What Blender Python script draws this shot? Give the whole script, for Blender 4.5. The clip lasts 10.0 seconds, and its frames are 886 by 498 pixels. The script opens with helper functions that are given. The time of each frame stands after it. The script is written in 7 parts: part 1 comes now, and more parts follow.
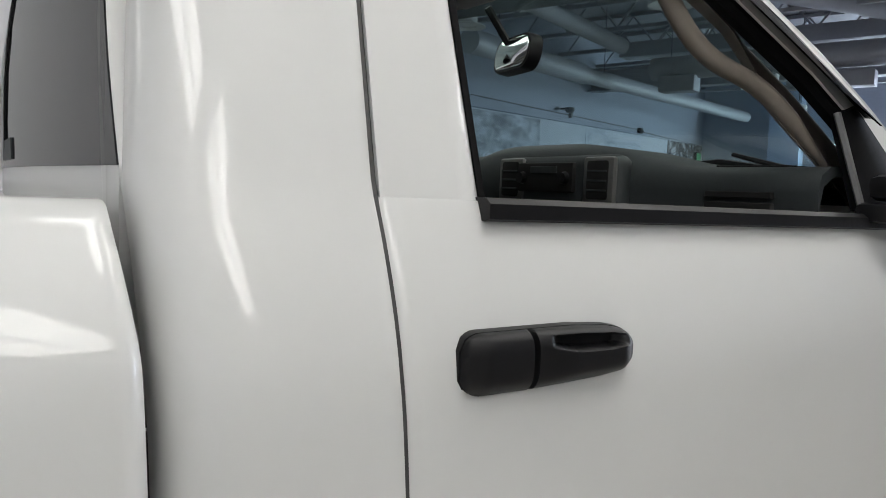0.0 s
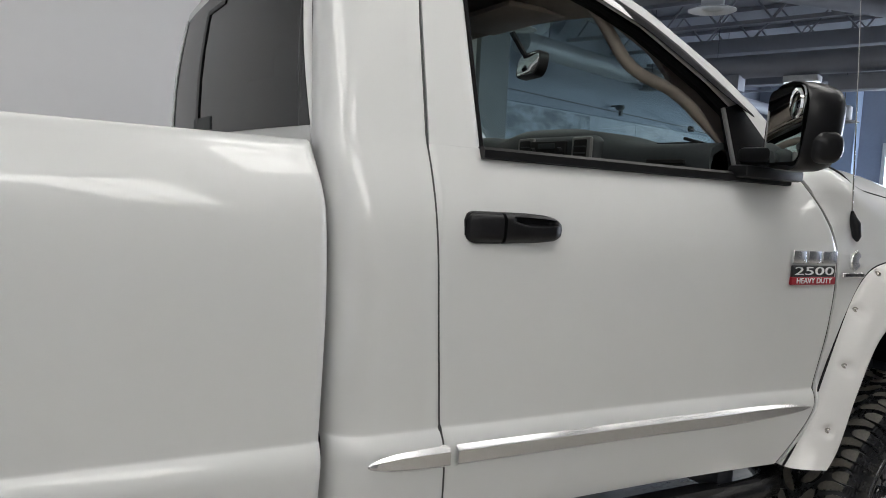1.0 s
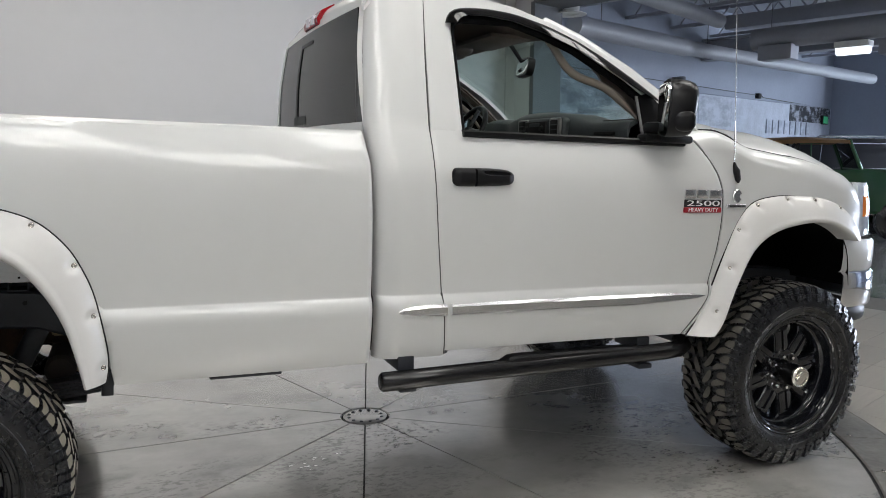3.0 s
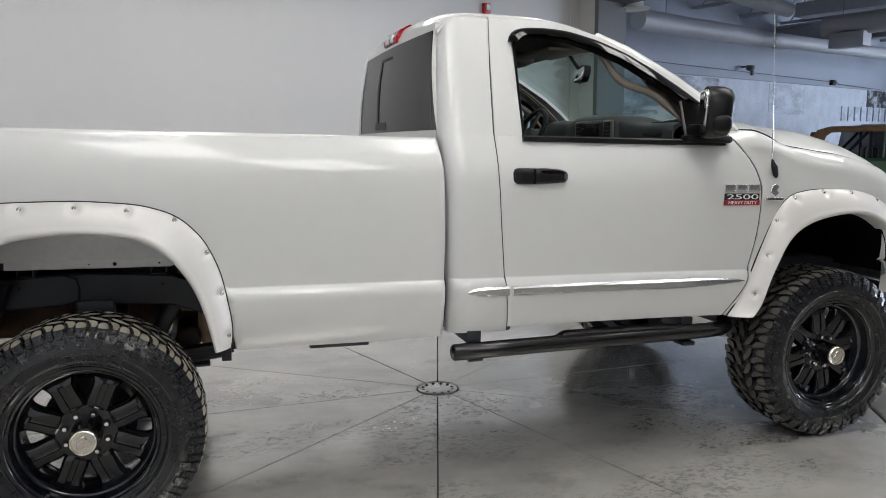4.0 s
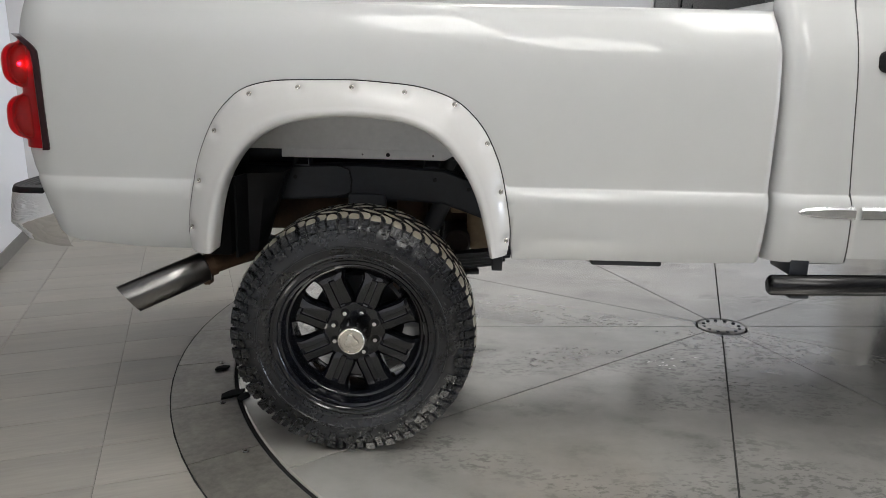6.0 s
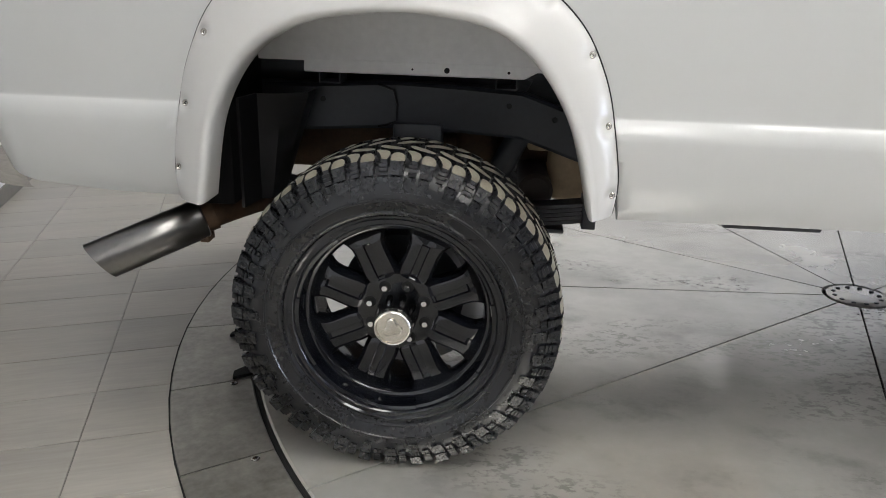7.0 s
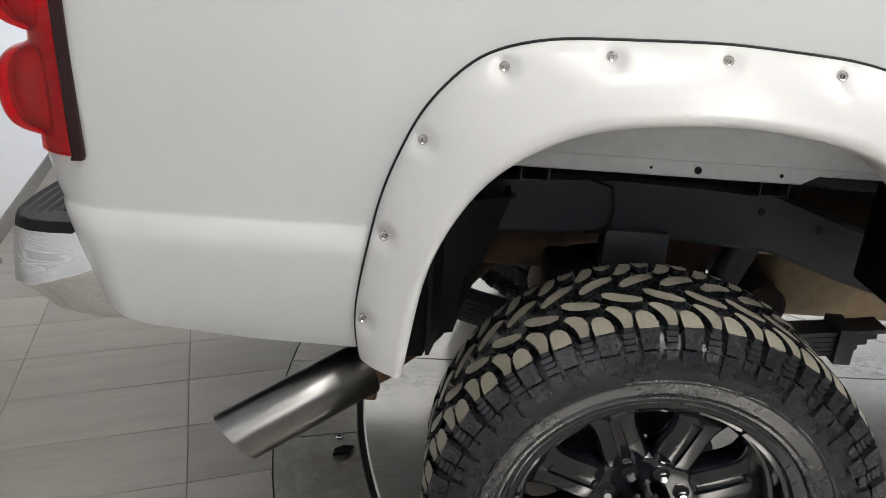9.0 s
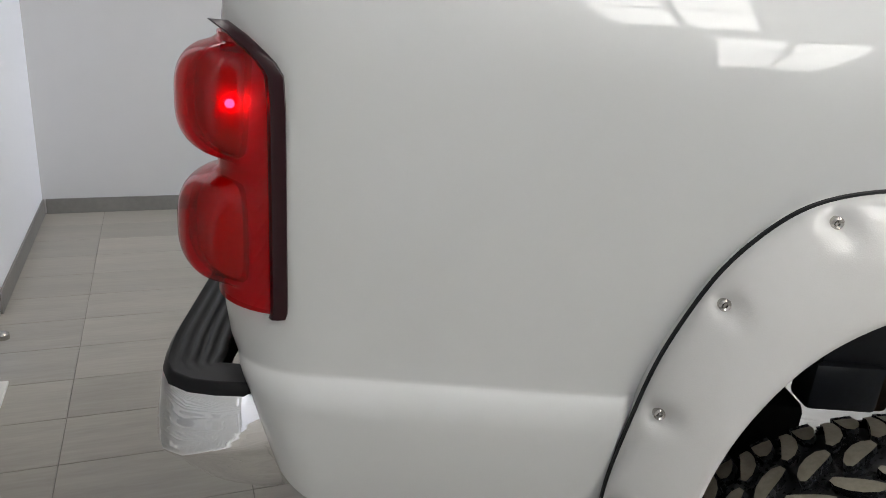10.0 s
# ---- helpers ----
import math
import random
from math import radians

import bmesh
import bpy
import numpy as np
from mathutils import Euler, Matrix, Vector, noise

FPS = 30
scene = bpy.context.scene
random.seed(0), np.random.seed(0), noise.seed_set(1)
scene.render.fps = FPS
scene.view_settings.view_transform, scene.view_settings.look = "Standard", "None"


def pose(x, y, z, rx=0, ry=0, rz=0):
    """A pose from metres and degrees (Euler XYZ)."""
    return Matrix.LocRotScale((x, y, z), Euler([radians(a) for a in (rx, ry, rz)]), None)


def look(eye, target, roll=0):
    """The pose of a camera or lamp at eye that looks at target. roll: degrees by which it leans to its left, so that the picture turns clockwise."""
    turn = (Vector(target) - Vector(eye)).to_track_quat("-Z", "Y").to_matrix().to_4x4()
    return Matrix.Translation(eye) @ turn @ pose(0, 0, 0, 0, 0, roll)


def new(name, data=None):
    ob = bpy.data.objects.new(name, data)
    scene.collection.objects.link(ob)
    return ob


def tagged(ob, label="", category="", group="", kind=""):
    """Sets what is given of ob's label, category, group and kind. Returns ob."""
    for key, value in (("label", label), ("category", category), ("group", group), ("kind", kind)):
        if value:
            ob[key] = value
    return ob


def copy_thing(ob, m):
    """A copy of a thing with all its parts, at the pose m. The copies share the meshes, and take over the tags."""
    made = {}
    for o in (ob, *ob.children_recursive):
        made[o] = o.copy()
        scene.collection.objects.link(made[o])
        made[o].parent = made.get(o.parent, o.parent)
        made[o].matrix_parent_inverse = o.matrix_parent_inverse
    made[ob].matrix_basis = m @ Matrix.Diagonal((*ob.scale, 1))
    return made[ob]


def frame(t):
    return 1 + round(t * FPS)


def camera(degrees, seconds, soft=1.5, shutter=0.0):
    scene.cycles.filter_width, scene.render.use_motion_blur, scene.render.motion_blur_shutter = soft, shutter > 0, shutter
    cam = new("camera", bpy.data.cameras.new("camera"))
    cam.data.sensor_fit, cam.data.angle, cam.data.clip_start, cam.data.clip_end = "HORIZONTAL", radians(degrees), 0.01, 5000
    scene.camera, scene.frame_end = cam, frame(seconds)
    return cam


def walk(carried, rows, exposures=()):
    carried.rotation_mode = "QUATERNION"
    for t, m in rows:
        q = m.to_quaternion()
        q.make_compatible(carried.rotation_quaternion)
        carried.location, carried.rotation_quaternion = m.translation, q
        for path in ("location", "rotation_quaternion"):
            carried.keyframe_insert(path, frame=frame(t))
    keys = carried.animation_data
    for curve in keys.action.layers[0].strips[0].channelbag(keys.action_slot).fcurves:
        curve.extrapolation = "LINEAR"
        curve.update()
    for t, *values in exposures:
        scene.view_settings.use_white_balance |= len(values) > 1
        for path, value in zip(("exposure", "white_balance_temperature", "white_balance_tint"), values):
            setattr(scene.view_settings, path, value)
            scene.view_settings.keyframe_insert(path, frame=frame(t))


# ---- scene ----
cam = camera(61.4, 10.0, soft=0.9)
PATH = [
    (0, (1.338, -1.637, 1.614), (2.45, 0.016, 1.439), 1.4),
    (0.5, (1.118, -2.024, 1.548), (2.165, -0.328, 1.382), 2.3),
    (1, (0.935, -2.406, 1.523), (1.922, -0.676, 1.333), 2.6),
    (1.5, (0.874, -2.779, 1.515), (1.796, -1.02, 1.285), 2.7),
    (2, (0.75, -3.093, 1.498), (1.608, -1.303, 1.255), 2.2),
    (3.3, (0.575, -3.779, 1.519), (1.323, -1.943, 1.256), 0.2),
    (3.5, (0.522, -3.87, 1.534), (1.241, -2.024, 1.263), 0.1),
    (4, (0.467, -4.076, 1.563), (1.076, -2.191, 1.283), -0.3),
    (4.5, (0.476, -4.226, 1.574), (0.918, -2.297, 1.286), -0.4),
    (5, (0.467, -4.234, 1.554), (0.711, -2.276, 1.227), -0.2),
    (5.5, (0.426, -3.983, 1.461), (0.513, -2.023, 1.072), -0.1),
    (6, (0.351, -3.604, 1.392), (0.33, -1.66, 0.924), -0.0),
    (6.2, (0.341, -3.435, 1.355), (0.282, -1.501, 0.849), -0.0),
    (7.3, (0.202, -2.72, 1.284), (0.039, -0.855, 0.581), 0.3),
    (7.5, (0.138, -2.648, 1.273), (-0.01, -0.787, 0.557), 0.6),
    (8, (0.054, -2.446, 1.291), (-0.078, -0.599, 0.535), 1.1),
    (8.5, (-0.067, -2.325, 1.365), (-0.166, -0.472, 0.618), 1.6),
    (9, (-0.386, -2.248, 1.472), (-0.437, -0.387, 0.741), 2.1),
    (9.5, (-0.678, -2.157, 1.525), (-0.689, -0.283, 0.829), 2.7),
    (10, (-0.882, -1.958, 1.567), (-0.804, -0.07, 0.91), 3.9),
]
walk(cam, [(t, look(eye, target, roll)) for t, eye, target, roll in PATH], [(0, 0.12), (0.5, 0.03), (1.0, -0.02), (2.0, 0.05), (3.3, 0.18), (4.5, 0.20), (6.0, 0.25), (7.3, 0.70), (8.0, 1.02), (8.5, 0.98), (9.0, 0.74), (9.5, 0.54), (10, 0.36)])

# ---- light ----
ROOM = pose(0, 0, 0, 0, 0, 19.2)          # the building stands at an angle to the truck
world = bpy.data.worlds.new("world")
scene.world = world
world.use_nodes = True
sky = world.node_tree.nodes.new("ShaderNodeTexSky")
sky.sky_type, sky.sun_disc = "NISHITA", False
sky.sun_elevation, sky.sun_rotation = radians(40), radians(120)
world.node_tree.links.new(sky.outputs[0], world.node_tree.nodes["Background"].inputs[0])
world.node_tree.nodes["Background"].inputs[1].default_value = 0.12


def area(name, x, y, z, sx, sy, watts, colour, aim=(0, 0, -1)):
    lamp = bpy.data.lights.new(name, "AREA")
    lamp.shape, lamp.size, lamp.size_y, lamp.energy, lamp.color = "RECTANGLE", sx, sy, watts, colour
    ob = new(name, lamp)
    ob.matrix_world = ROOM @ look((x, y, z), (x + aim[0], y + aim[1], z + aim[2]))
    return ob


# ---- materials ----
def material(name, colour, rough=0.5, metal=0.0, noise_scale=0.0, vary=0.0, bump=0.0, coat=0.0, coat_rough=0.03, spec=0.5, rough_vary=0.0, detail=5, bump_scale=None, stretch=None, per_object=0.0, emit=0.0):
    m = bpy.data.materials.new(name)
    m.use_nodes = True
    n, l = m.node_tree.nodes, m.node_tree.links
    b = n["Principled BSDF"]
    b.inputs["Base Color"].default_value = (*colour, 1)
    b.inputs["Roughness"].default_value, b.inputs["Metallic"].default_value = rough, metal
    b.inputs["Coat Weight"].default_value, b.inputs["Coat Roughness"].default_value = coat, coat_rough
    b.inputs["Specular IOR Level"].default_value = spec
    if emit:
        b.inputs["Emission Color"].default_value, b.inputs["Emission Strength"].default_value = (*colour, 1), emit
    if noise_scale:
        tc = n.new("ShaderNodeTexCoord")
        vec = tc.outputs["Object"]
        if stretch:
            mp = n.new("ShaderNodeMapping")
            mp.inputs["Scale"].default_value = stretch
            l.new(vec, mp.inputs[0])
            vec = mp.outputs[0]
        if per_object:
            info = n.new("ShaderNodeObjectInfo")
            add = n.new("ShaderNodeVectorMath")
            mul = n.new("ShaderNodeMath")
            mul.operation, mul.inputs[1].default_value = "MULTIPLY", 37.0
            l.new(info.outputs["Random"], mul.inputs[0])
            l.new(vec, add.inputs[0]), l.new(mul.outputs[0], add.inputs[1])
            vec = add.outputs[0]
        big, fine = n.new("ShaderNodeTexNoise"), n.new("ShaderNodeTexNoise")
        big.inputs["Scale"].default_value, big.inputs["Detail"].default_value = noise_scale, detail
        fine.inputs["Scale"].default_value, fine.inputs["Detail"].default_value = noise_scale * 9, 3
        l.new(vec, big.inputs["Vector"]), l.new(vec, fine.inputs["Vector"])
        mix = n.new("ShaderNodeMix")
        mix.data_type, mix.inputs[0].default_value = "FLOAT", 0.4
        l.new(big.outputs[0], mix.inputs[2]), l.new(fine.outputs[0], mix.inputs[3])
        value = mix.outputs[0]
        if vary or per_object:
            ramp = n.new("ShaderNodeMapRange")
            ramp.inputs[1].default_value, ramp.inputs[2].default_value = 0.3, 0.7
            ramp.inputs[3].default_value, ramp.inputs[4].default_value = 1 - vary, 1 + vary
            l.new(value, ramp.inputs[0])
            out = ramp.outputs[0]
            if per_object:
                tone = n.new("ShaderNodeMapRange")
                tone.inputs[3].default_value, tone.inputs[4].default_value = 1 - per_object, 1 + per_object
                both = n.new("ShaderNodeMath")
                both.operation = "MULTIPLY"
                l.new(info.outputs["Random"], tone.inputs[0])
                l.new(tone.outputs[0], both.inputs[0]), l.new(out, both.inputs[1])
                out = both.outputs[0]
            col = n.new("ShaderNodeVectorMath")
            col.operation, col.inputs[0].default_value = "SCALE", colour
            l.new(out, col.inputs[3]), l.new(col.outputs[0], b.inputs["Base Color"])
        if rough_vary:
            rr = n.new("ShaderNodeMapRange")
            rr.inputs[1].default_value, rr.inputs[2].default_value = 0.3, 0.7
            rr.inputs[3].default_value, rr.inputs[4].default_value = max(rough - rough_vary, 0.02), rough + rough_vary
            l.new(value, rr.inputs[0]), l.new(rr.outputs[0], b.inputs["Roughness"])
        if bump:
            bp = n.new("ShaderNodeBump")
            bp.inputs["Strength"].default_value, bp.inputs["Distance"].default_value = 1.0, bump
            src = fine
            if bump_scale:
                src = n.new("ShaderNodeTexNoise")
                src.inputs["Scale"].default_value = bump_scale
                l.new(vec, src.inputs["Vector"])
            l.new(src.outputs[0], bp.inputs["Height"]), l.new(bp.outputs[0], b.inputs["Normal"])
    return m


def glass(name, colour, rough=0.0, ior=1.0):
    m = bpy.data.materials.new(name)
    m.use_nodes = True
    n, l = m.node_tree.nodes, m.node_tree.links
    n.remove(n["Principled BSDF"])
    clear, shine, mix, fres = n.new("ShaderNodeBsdfTransparent"), n.new("ShaderNodeBsdfGlossy"), n.new("ShaderNodeMixShader"), n.new("ShaderNodeLayerWeight")
    clear.inputs[0].default_value, shine.inputs["Roughness"].default_value = (*colour, 1), rough
    fres.inputs[0].default_value = 0.5
    power, level = n.new("ShaderNodeMath"), n.new("ShaderNodeMath")
    power.operation, power.inputs[1].default_value = "POWER", 4.0
    level.operation, level.inputs[1].default_value, level.inputs[2].default_value = "MULTIPLY_ADD", 0.7, 0.035
    l.new(fres.outputs["Facing"], power.inputs[0]), l.new(power.outputs[0], level.inputs[0])
    l.new(level.outputs[0], mix.inputs[0]), l.new(clear.outputs[0], mix.inputs[1]), l.new(shine.outputs[0], mix.inputs[2])
    l.new(mix.outputs[0], n["Material Output"].inputs[0])
    return m


PAINT = material("white_pearl_paint", (0.60, 0.606, 0.598), 0.40, 0.0, 1.3, 0.012, 0.0, 0.68, 0.02)
FLARE = material("white_flare_paint", (0.61, 0.602, 0.585), 0.38, 0.0, 60, 0.01, 0.0002, 0.5, 0.15)
BLACK_TRIM = material("black_plastic", (0.007, 0.007, 0.008), 0.42, 0.0, 80, 0.1, 0.00015, spec=0.24)
GLOSS_PLASTIC = material("semi_gloss_black_plastic", (0.005, 0.005, 0.006), 0.34, 0.0, 30, 0.1, spec=0.25)
MATTE_BLACK = material("matte_black_rubber", (0.004, 0.004, 0.0045), 0.6, 0.0, 60, 0.1, 0.0002, spec=0.08)
SATIN_BLACK = material("satin_black_steel", (0.006, 0.006, 0.007), 0.26, 0.0, 12, 0.2, 0.0001)
RUBBER = material("tyre_rubber", (0.0105, 0.0112, 0.0135), 0.28, 0.0, 12, 0.10, 0.00012, rough_vary=0.04, bump_scale=120, spec=0.6)
RIM_BLACK = material("gloss_black_rim", (0.0050, 0.0060, 0.0090), 0.13, 0.0, 10, 0.2, 0.0, 0.5, 0.04, 0.45)
SATIN_CHROME = material("satin_chrome", (0.84, 0.84, 0.85), 0.25, 1.0, 8, 0.03)
CHROME = material("chrome", (0.82, 0.82, 0.83), 0.06, 1.0, 8, 0.03)
BRUSHED = material("brushed_metal", (0.52, 0.5, 0.47), 0.24, 1.0, 30, 0.1)
FRAME_STEEL = material("frame_steel", (0.016, 0.019, 0.025), 0.48, 0.0, 6, 0.3, 0.0006)
RUST = material("rusty_steel", (0.075, 0.042, 0.022), 0.75, 0.0, 9, 0.45, 0.001)
RUST_DARK = material("dark_rusty_steel", (0.022, 0.014, 0.011), 0.6, 0.0, 9, 0.4, 0.001)
CARGO_GREY = material("bare_primer_grey", (0.80, 0.80, 0.80), 0.5, 0.0, 5, 0.08)
WAVY_CHROME = material("wavy_chrome", (0.85, 0.85, 0.87), 0.05, 1.0, 5, 0.02, 0.0022, stretch=(0.55, 0.55, 4.2), bump_scale=5.5)
GLASS = glass("window_glass", (0.74, 0.83, 0.81))
DARK_GLASS = glass("tinted_glass", (0.16, 0.165, 0.17))
WALL = material("grey_wall_paint", (0.575, 0.567, 0.562), 0.6, 0.0, 0.8, 0.02, 0.0004, bump_scale=180)
WHITE_WALL = material("white_wall_paint", (0.83, 0.83, 0.85), 0.55, 0.0, 0.8, 0.015, 0.0004, bump_scale=180)
TILE = material("grey_stone_tile", (0.355, 0.334, 0.297), 0.42, 0.0, 2.2, 0.16, 0.0002, stretch=(0.5, 4.0, 1), per_object=0.07, rough_vary=0.08)
GROUT = material("dark_grout", (0.19, 0.182, 0.165), 0.85, 0.0, 30, 0.2)
PLATE = material("worn_steel_plate", (0.80, 0.775, 0.73), 0.18, 0.68)
RING = material("dark_steel_ring", (0.31, 0.295, 0.265), 0.38, 0.6, 5, 0.35, 0.0012, rough_vary=0.07, bump_scale=26)
GAP = material("dark_gap", (0.01, 0.01, 0.01), 0.9)
DASH = material("dash_plastic", (0.028, 0.034, 0.036), 0.6, 0.0, 90, 0.1, 0.0003)
TAUPE = material("taupe_trim", (0.21, 0.185, 0.155), 0.7, 0.0, 60, 0.06, 0.0003)
BLUE_WALL = material("blue_grey_block_wall", (0.34, 0.37, 0.44), 0.75, 0.0, 1.5, 0.06, 0.0006)
LEFT_WALL = material("bright_white_wall_paint", (0.90, 0.90, 0.92), 0.5, 0.0, 0.8, 0.012, 0.0004, bump_scale=180)
# dark tone for the unseen front wall, chosen to deepen reflections on the truck
FRONT_WALL = material("unseen_dark_wall", (0.16, 0.165, 0.175), 0.6, 0.0, 0.8, 0.03, 0.0004, bump_scale=180)
DUCT = material("painted_duct", (0.33, 0.34, 0.37), 0.5, 0.0, 2, 0.06)



def scuffed(m, colour, low, high):
    """Wandering sheen, cloudy stains and printed tyre dirt on a metal floor plate."""
    n, l = m.node_tree.nodes, m.node_tree.links
    b, geo = n["Principled BSDF"], n.new("ShaderNodeNewGeometry")

    def cloud(scale, detail, stretch, v, rough=0.5):
        mp, tex, rng = n.new("ShaderNodeMapping"), n.new("ShaderNodeTexNoise"), n.new("ShaderNodeMapRange")
        mp.inputs["Scale"].default_value = stretch
        tex.inputs["Scale"].default_value, tex.inputs["Detail"].default_value, tex.inputs["Roughness"].default_value = scale, detail, rough
        l.new(geo.outputs["Position"], mp.inputs[0]), l.new(mp.outputs[0], tex.inputs["Vector"]), l.new(tex.outputs[0], rng.inputs[0])
        for k in range(4):
            rng.inputs[k + 1].default_value = v[k]
        return rng.outputs[0]

    def calc(op, a, c):
        node = n.new("ShaderNodeMath")
        node.operation = op
        for k, v in enumerate((a, c)):
            if isinstance(v, float):
                node.inputs[k].default_value = v
            else:
                l.new(v, node.inputs[k])
        return node.outputs[0]

    sheen = cloud(1.0, 4.0, (1.0, 1.3, 1.0), (0.3, 0.7, low, high), 0.6)
    tone = cloud(1.5, 7.0, (1.0, 1.2, 1.0), (0.35, 0.68, 1.12, 0.76), 0.62)
    mask = cloud(1.25, 3.0, (0.7, 1.5, 1.0), (0.50, 0.60, 0.0, 1.0))
    speck = cloud(38.0, 4.0, (0.8, 1.3, 1.0), (0.50, 0.60, 0.0, 1.0), 0.6)
    smear = cloud(3.2, 6.0, (0.9, 1.1, 1.0), (0.56, 0.70, 0.0, 0.75), 0.65)
    dirt = calc("MAXIMUM", calc("MULTIPLY", mask, speck), smear)
    shade = calc("MULTIPLY", tone, calc("SUBTRACT", 1.0, calc("MULTIPLY", dirt, 0.34)))
    col = n.new("ShaderNodeVectorMath")
    col.operation, col.inputs[0].default_value = "SCALE", colour
    l.new(shade, col.inputs[3]), l.new(col.outputs[0], b.inputs["Base Color"])
    l.new(calc("ADD", sheen, calc("MULTIPLY", dirt, 0.035)), b.inputs["Roughness"])


scuffed(PLATE, (0.88, 0.855, 0.805), 0.12, 0.24)

# ---- mesh helpers ----
def part(name, bm, mat, parent=None, label="", smooth=35, m=None):
    bmesh.ops.remove_doubles(bm, verts=bm.verts, dist=1e-5)
    bmesh.ops.recalc_face_normals(bm, faces=bm.faces)
    me = bpy.data.meshes.new(name)
    bm.to_mesh(me)
    bm.free()
    for mt in mat if isinstance(mat, (list, tuple)) else [mat]:
        me.materials.append(mt)
    if smooth:
        me.shade_smooth()
        me.set_sharp_from_angle(angle=radians(smooth))
    ob = new(name, me)
    if parent:
        ob.parent = parent
    if m is not None:
        ob.matrix_local = m
    if label:
        ob["label"] = label
    return ob


def thing(name, label, category, m=None, group="", kind=""):
    ob = new(name)
    ob.empty_display_size = 0.1
    if m is not None:
        ob.matrix_world = m
    return tagged(ob, label, category, group, kind)


def grid(bm, rows, closed_u=False, closed_v=False):
    vs = [[bm.verts.new(p) for p in row] for row in rows]
    nr, nc = len(vs), len(vs[0])
    for i in range(nr if closed_v else nr - 1):
        for j in range(nc if closed_u else nc - 1):
            a, b, c, d = vs[i][j], vs[i][(j + 1) % nc], vs[(i + 1) % nr][(j + 1) % nc], vs[(i + 1) % nr][j]
            if len({a, b, c, d}) == 4:
                bm.faces.new((a, b, c, d))
    return vs


def sheet(rows, depth):
    """A panel of thickness: rows of points, and the same rows moved by depth, stitched round the rim."""
    bm = bmesh.new()
    back = [[tuple(np.add(p, depth)) for p in row] for row in rows]
    a, b = grid(bm, rows), grid(bm, [r[::-1] for r in back])
    loop = lambda v: [*v[0], *[r[-1] for r in v[1:]], *v[-1][-2::-1], *[r[0] for r in v[-2:0:-1]]]
    la, lb = loop(a), loop([r[::-1] for r in b])
    for i in range(len(la)):
        j = (i + 1) % len(la)
        bm.faces.new((la[i], la[j], lb[j], lb[i]))
    return bm


def box(bm, x0, x1, y0, y1, z0, z1, bevel=0.0, seg=2):
    r = bmesh.ops.create_cube(bm, size=1.0, matrix=Matrix.LocRotScale(((x0 + x1) / 2, (y0 + y1) / 2, (z0 + z1) / 2), None, (abs(x1 - x0), abs(y1 - y0), abs(z1 - z0))))
    if bevel:
        bmesh.ops.bevel(bm, geom=list({e for v in r["verts"] for e in v.link_edges}), offset=bevel, segments=seg, affect="EDGES", profile=0.5)
    return bm


def tube(bm, pts, radius, n=12, cap=True):
    """A round bar along a line of points; radius a number or one per point."""
    pts = [Vector(p) for p in pts]
    rad = radius if isinstance(radius, (list, tuple)) else [radius] * len(pts)
    rows, side = [], None
    for i, p in enumerate(pts):
        d = (pts[min(i + 1, len(pts) - 1)] - pts[max(i - 1, 0)]).normalized()
        side = (d.orthogonal() if side is None else side - side.dot(d) * d).normalized()
        up = d.cross(side)
        rows.append([p + rad[i] * (math.cos(a) * side + math.sin(a) * up) for a in np.linspace(0, 2 * math.pi, n, endpoint=False)])
    vs = grid(bm, rows, closed_u=True)
    if cap:
        bm.faces.new(vs[0][::-1]), bm.faces.new(vs[-1])
    return bm


def turned(bm, profile, n=48, axis="y", centre=(0, 0, 0)):
    """A turned solid: (along, radius) pairs, round the y or z axis."""
    rows = []
    for a in np.linspace(0, 2 * math.pi, n, endpoint=False):
        c, s = math.cos(a), math.sin(a)
        rows.append([(centre[0] + r * c, centre[1] + w, centre[2] + r * s) if axis == "y" else (centre[0] + r * c, centre[1] + r * s, centre[2] + w) for w, r in profile])
    grid(bm, rows, closed_v=True)
    return bm


def lerp(table, v):
    """Linear look-up in rows of (v, value)."""
    return float(np.interp(v, [t[0] for t in table], [t[1] for t in table]))


def smooth_lerp(table, v):
    xs, ys = [t[0] for t in table], [t[1] for t in table]
    return float(np.mean([np.interp(v + d, xs, ys) for d in np.linspace(-0.034, 0.034, 15)]))


def resample(pts, n):
    p = np.array(pts, float)
    d = np.r_[0, np.cumsum(np.linalg.norm(np.diff(p, axis=0), axis=1))]
    s = np.linspace(0, d[-1], n)
    return np.stack([np.interp(s, d, p[:, k]) for k in range(p.shape[1])], 1)


def rounded(pts, n, passes=6):
    """A polyline resampled to n points with its corners eased."""
    p = resample(pts, n)
    for _ in range(passes):
        p[1:-1] = 0.25 * p[:-2] + 0.5 * p[1:-1] + 0.25 * p[2:]
    return p

# ---- the room ----
TABLE = Vector((1.844, 0.313, 0.0))       # middle of the turntable
X0, X1, Y0, Y1, TOP = -2.22, 7.50, -8.0, 3.76, 3.80


def slab(name, x0, x1, y0, y1, z0, z1, mat, label, category="wall", bevel=0.0):
    ob = part(name, box(bmesh.new(), x0, x1, y0, y1, z0, z1, bevel), mat, smooth=0, m=ROOM)
    return tagged(ob, label, category, kind="structure")


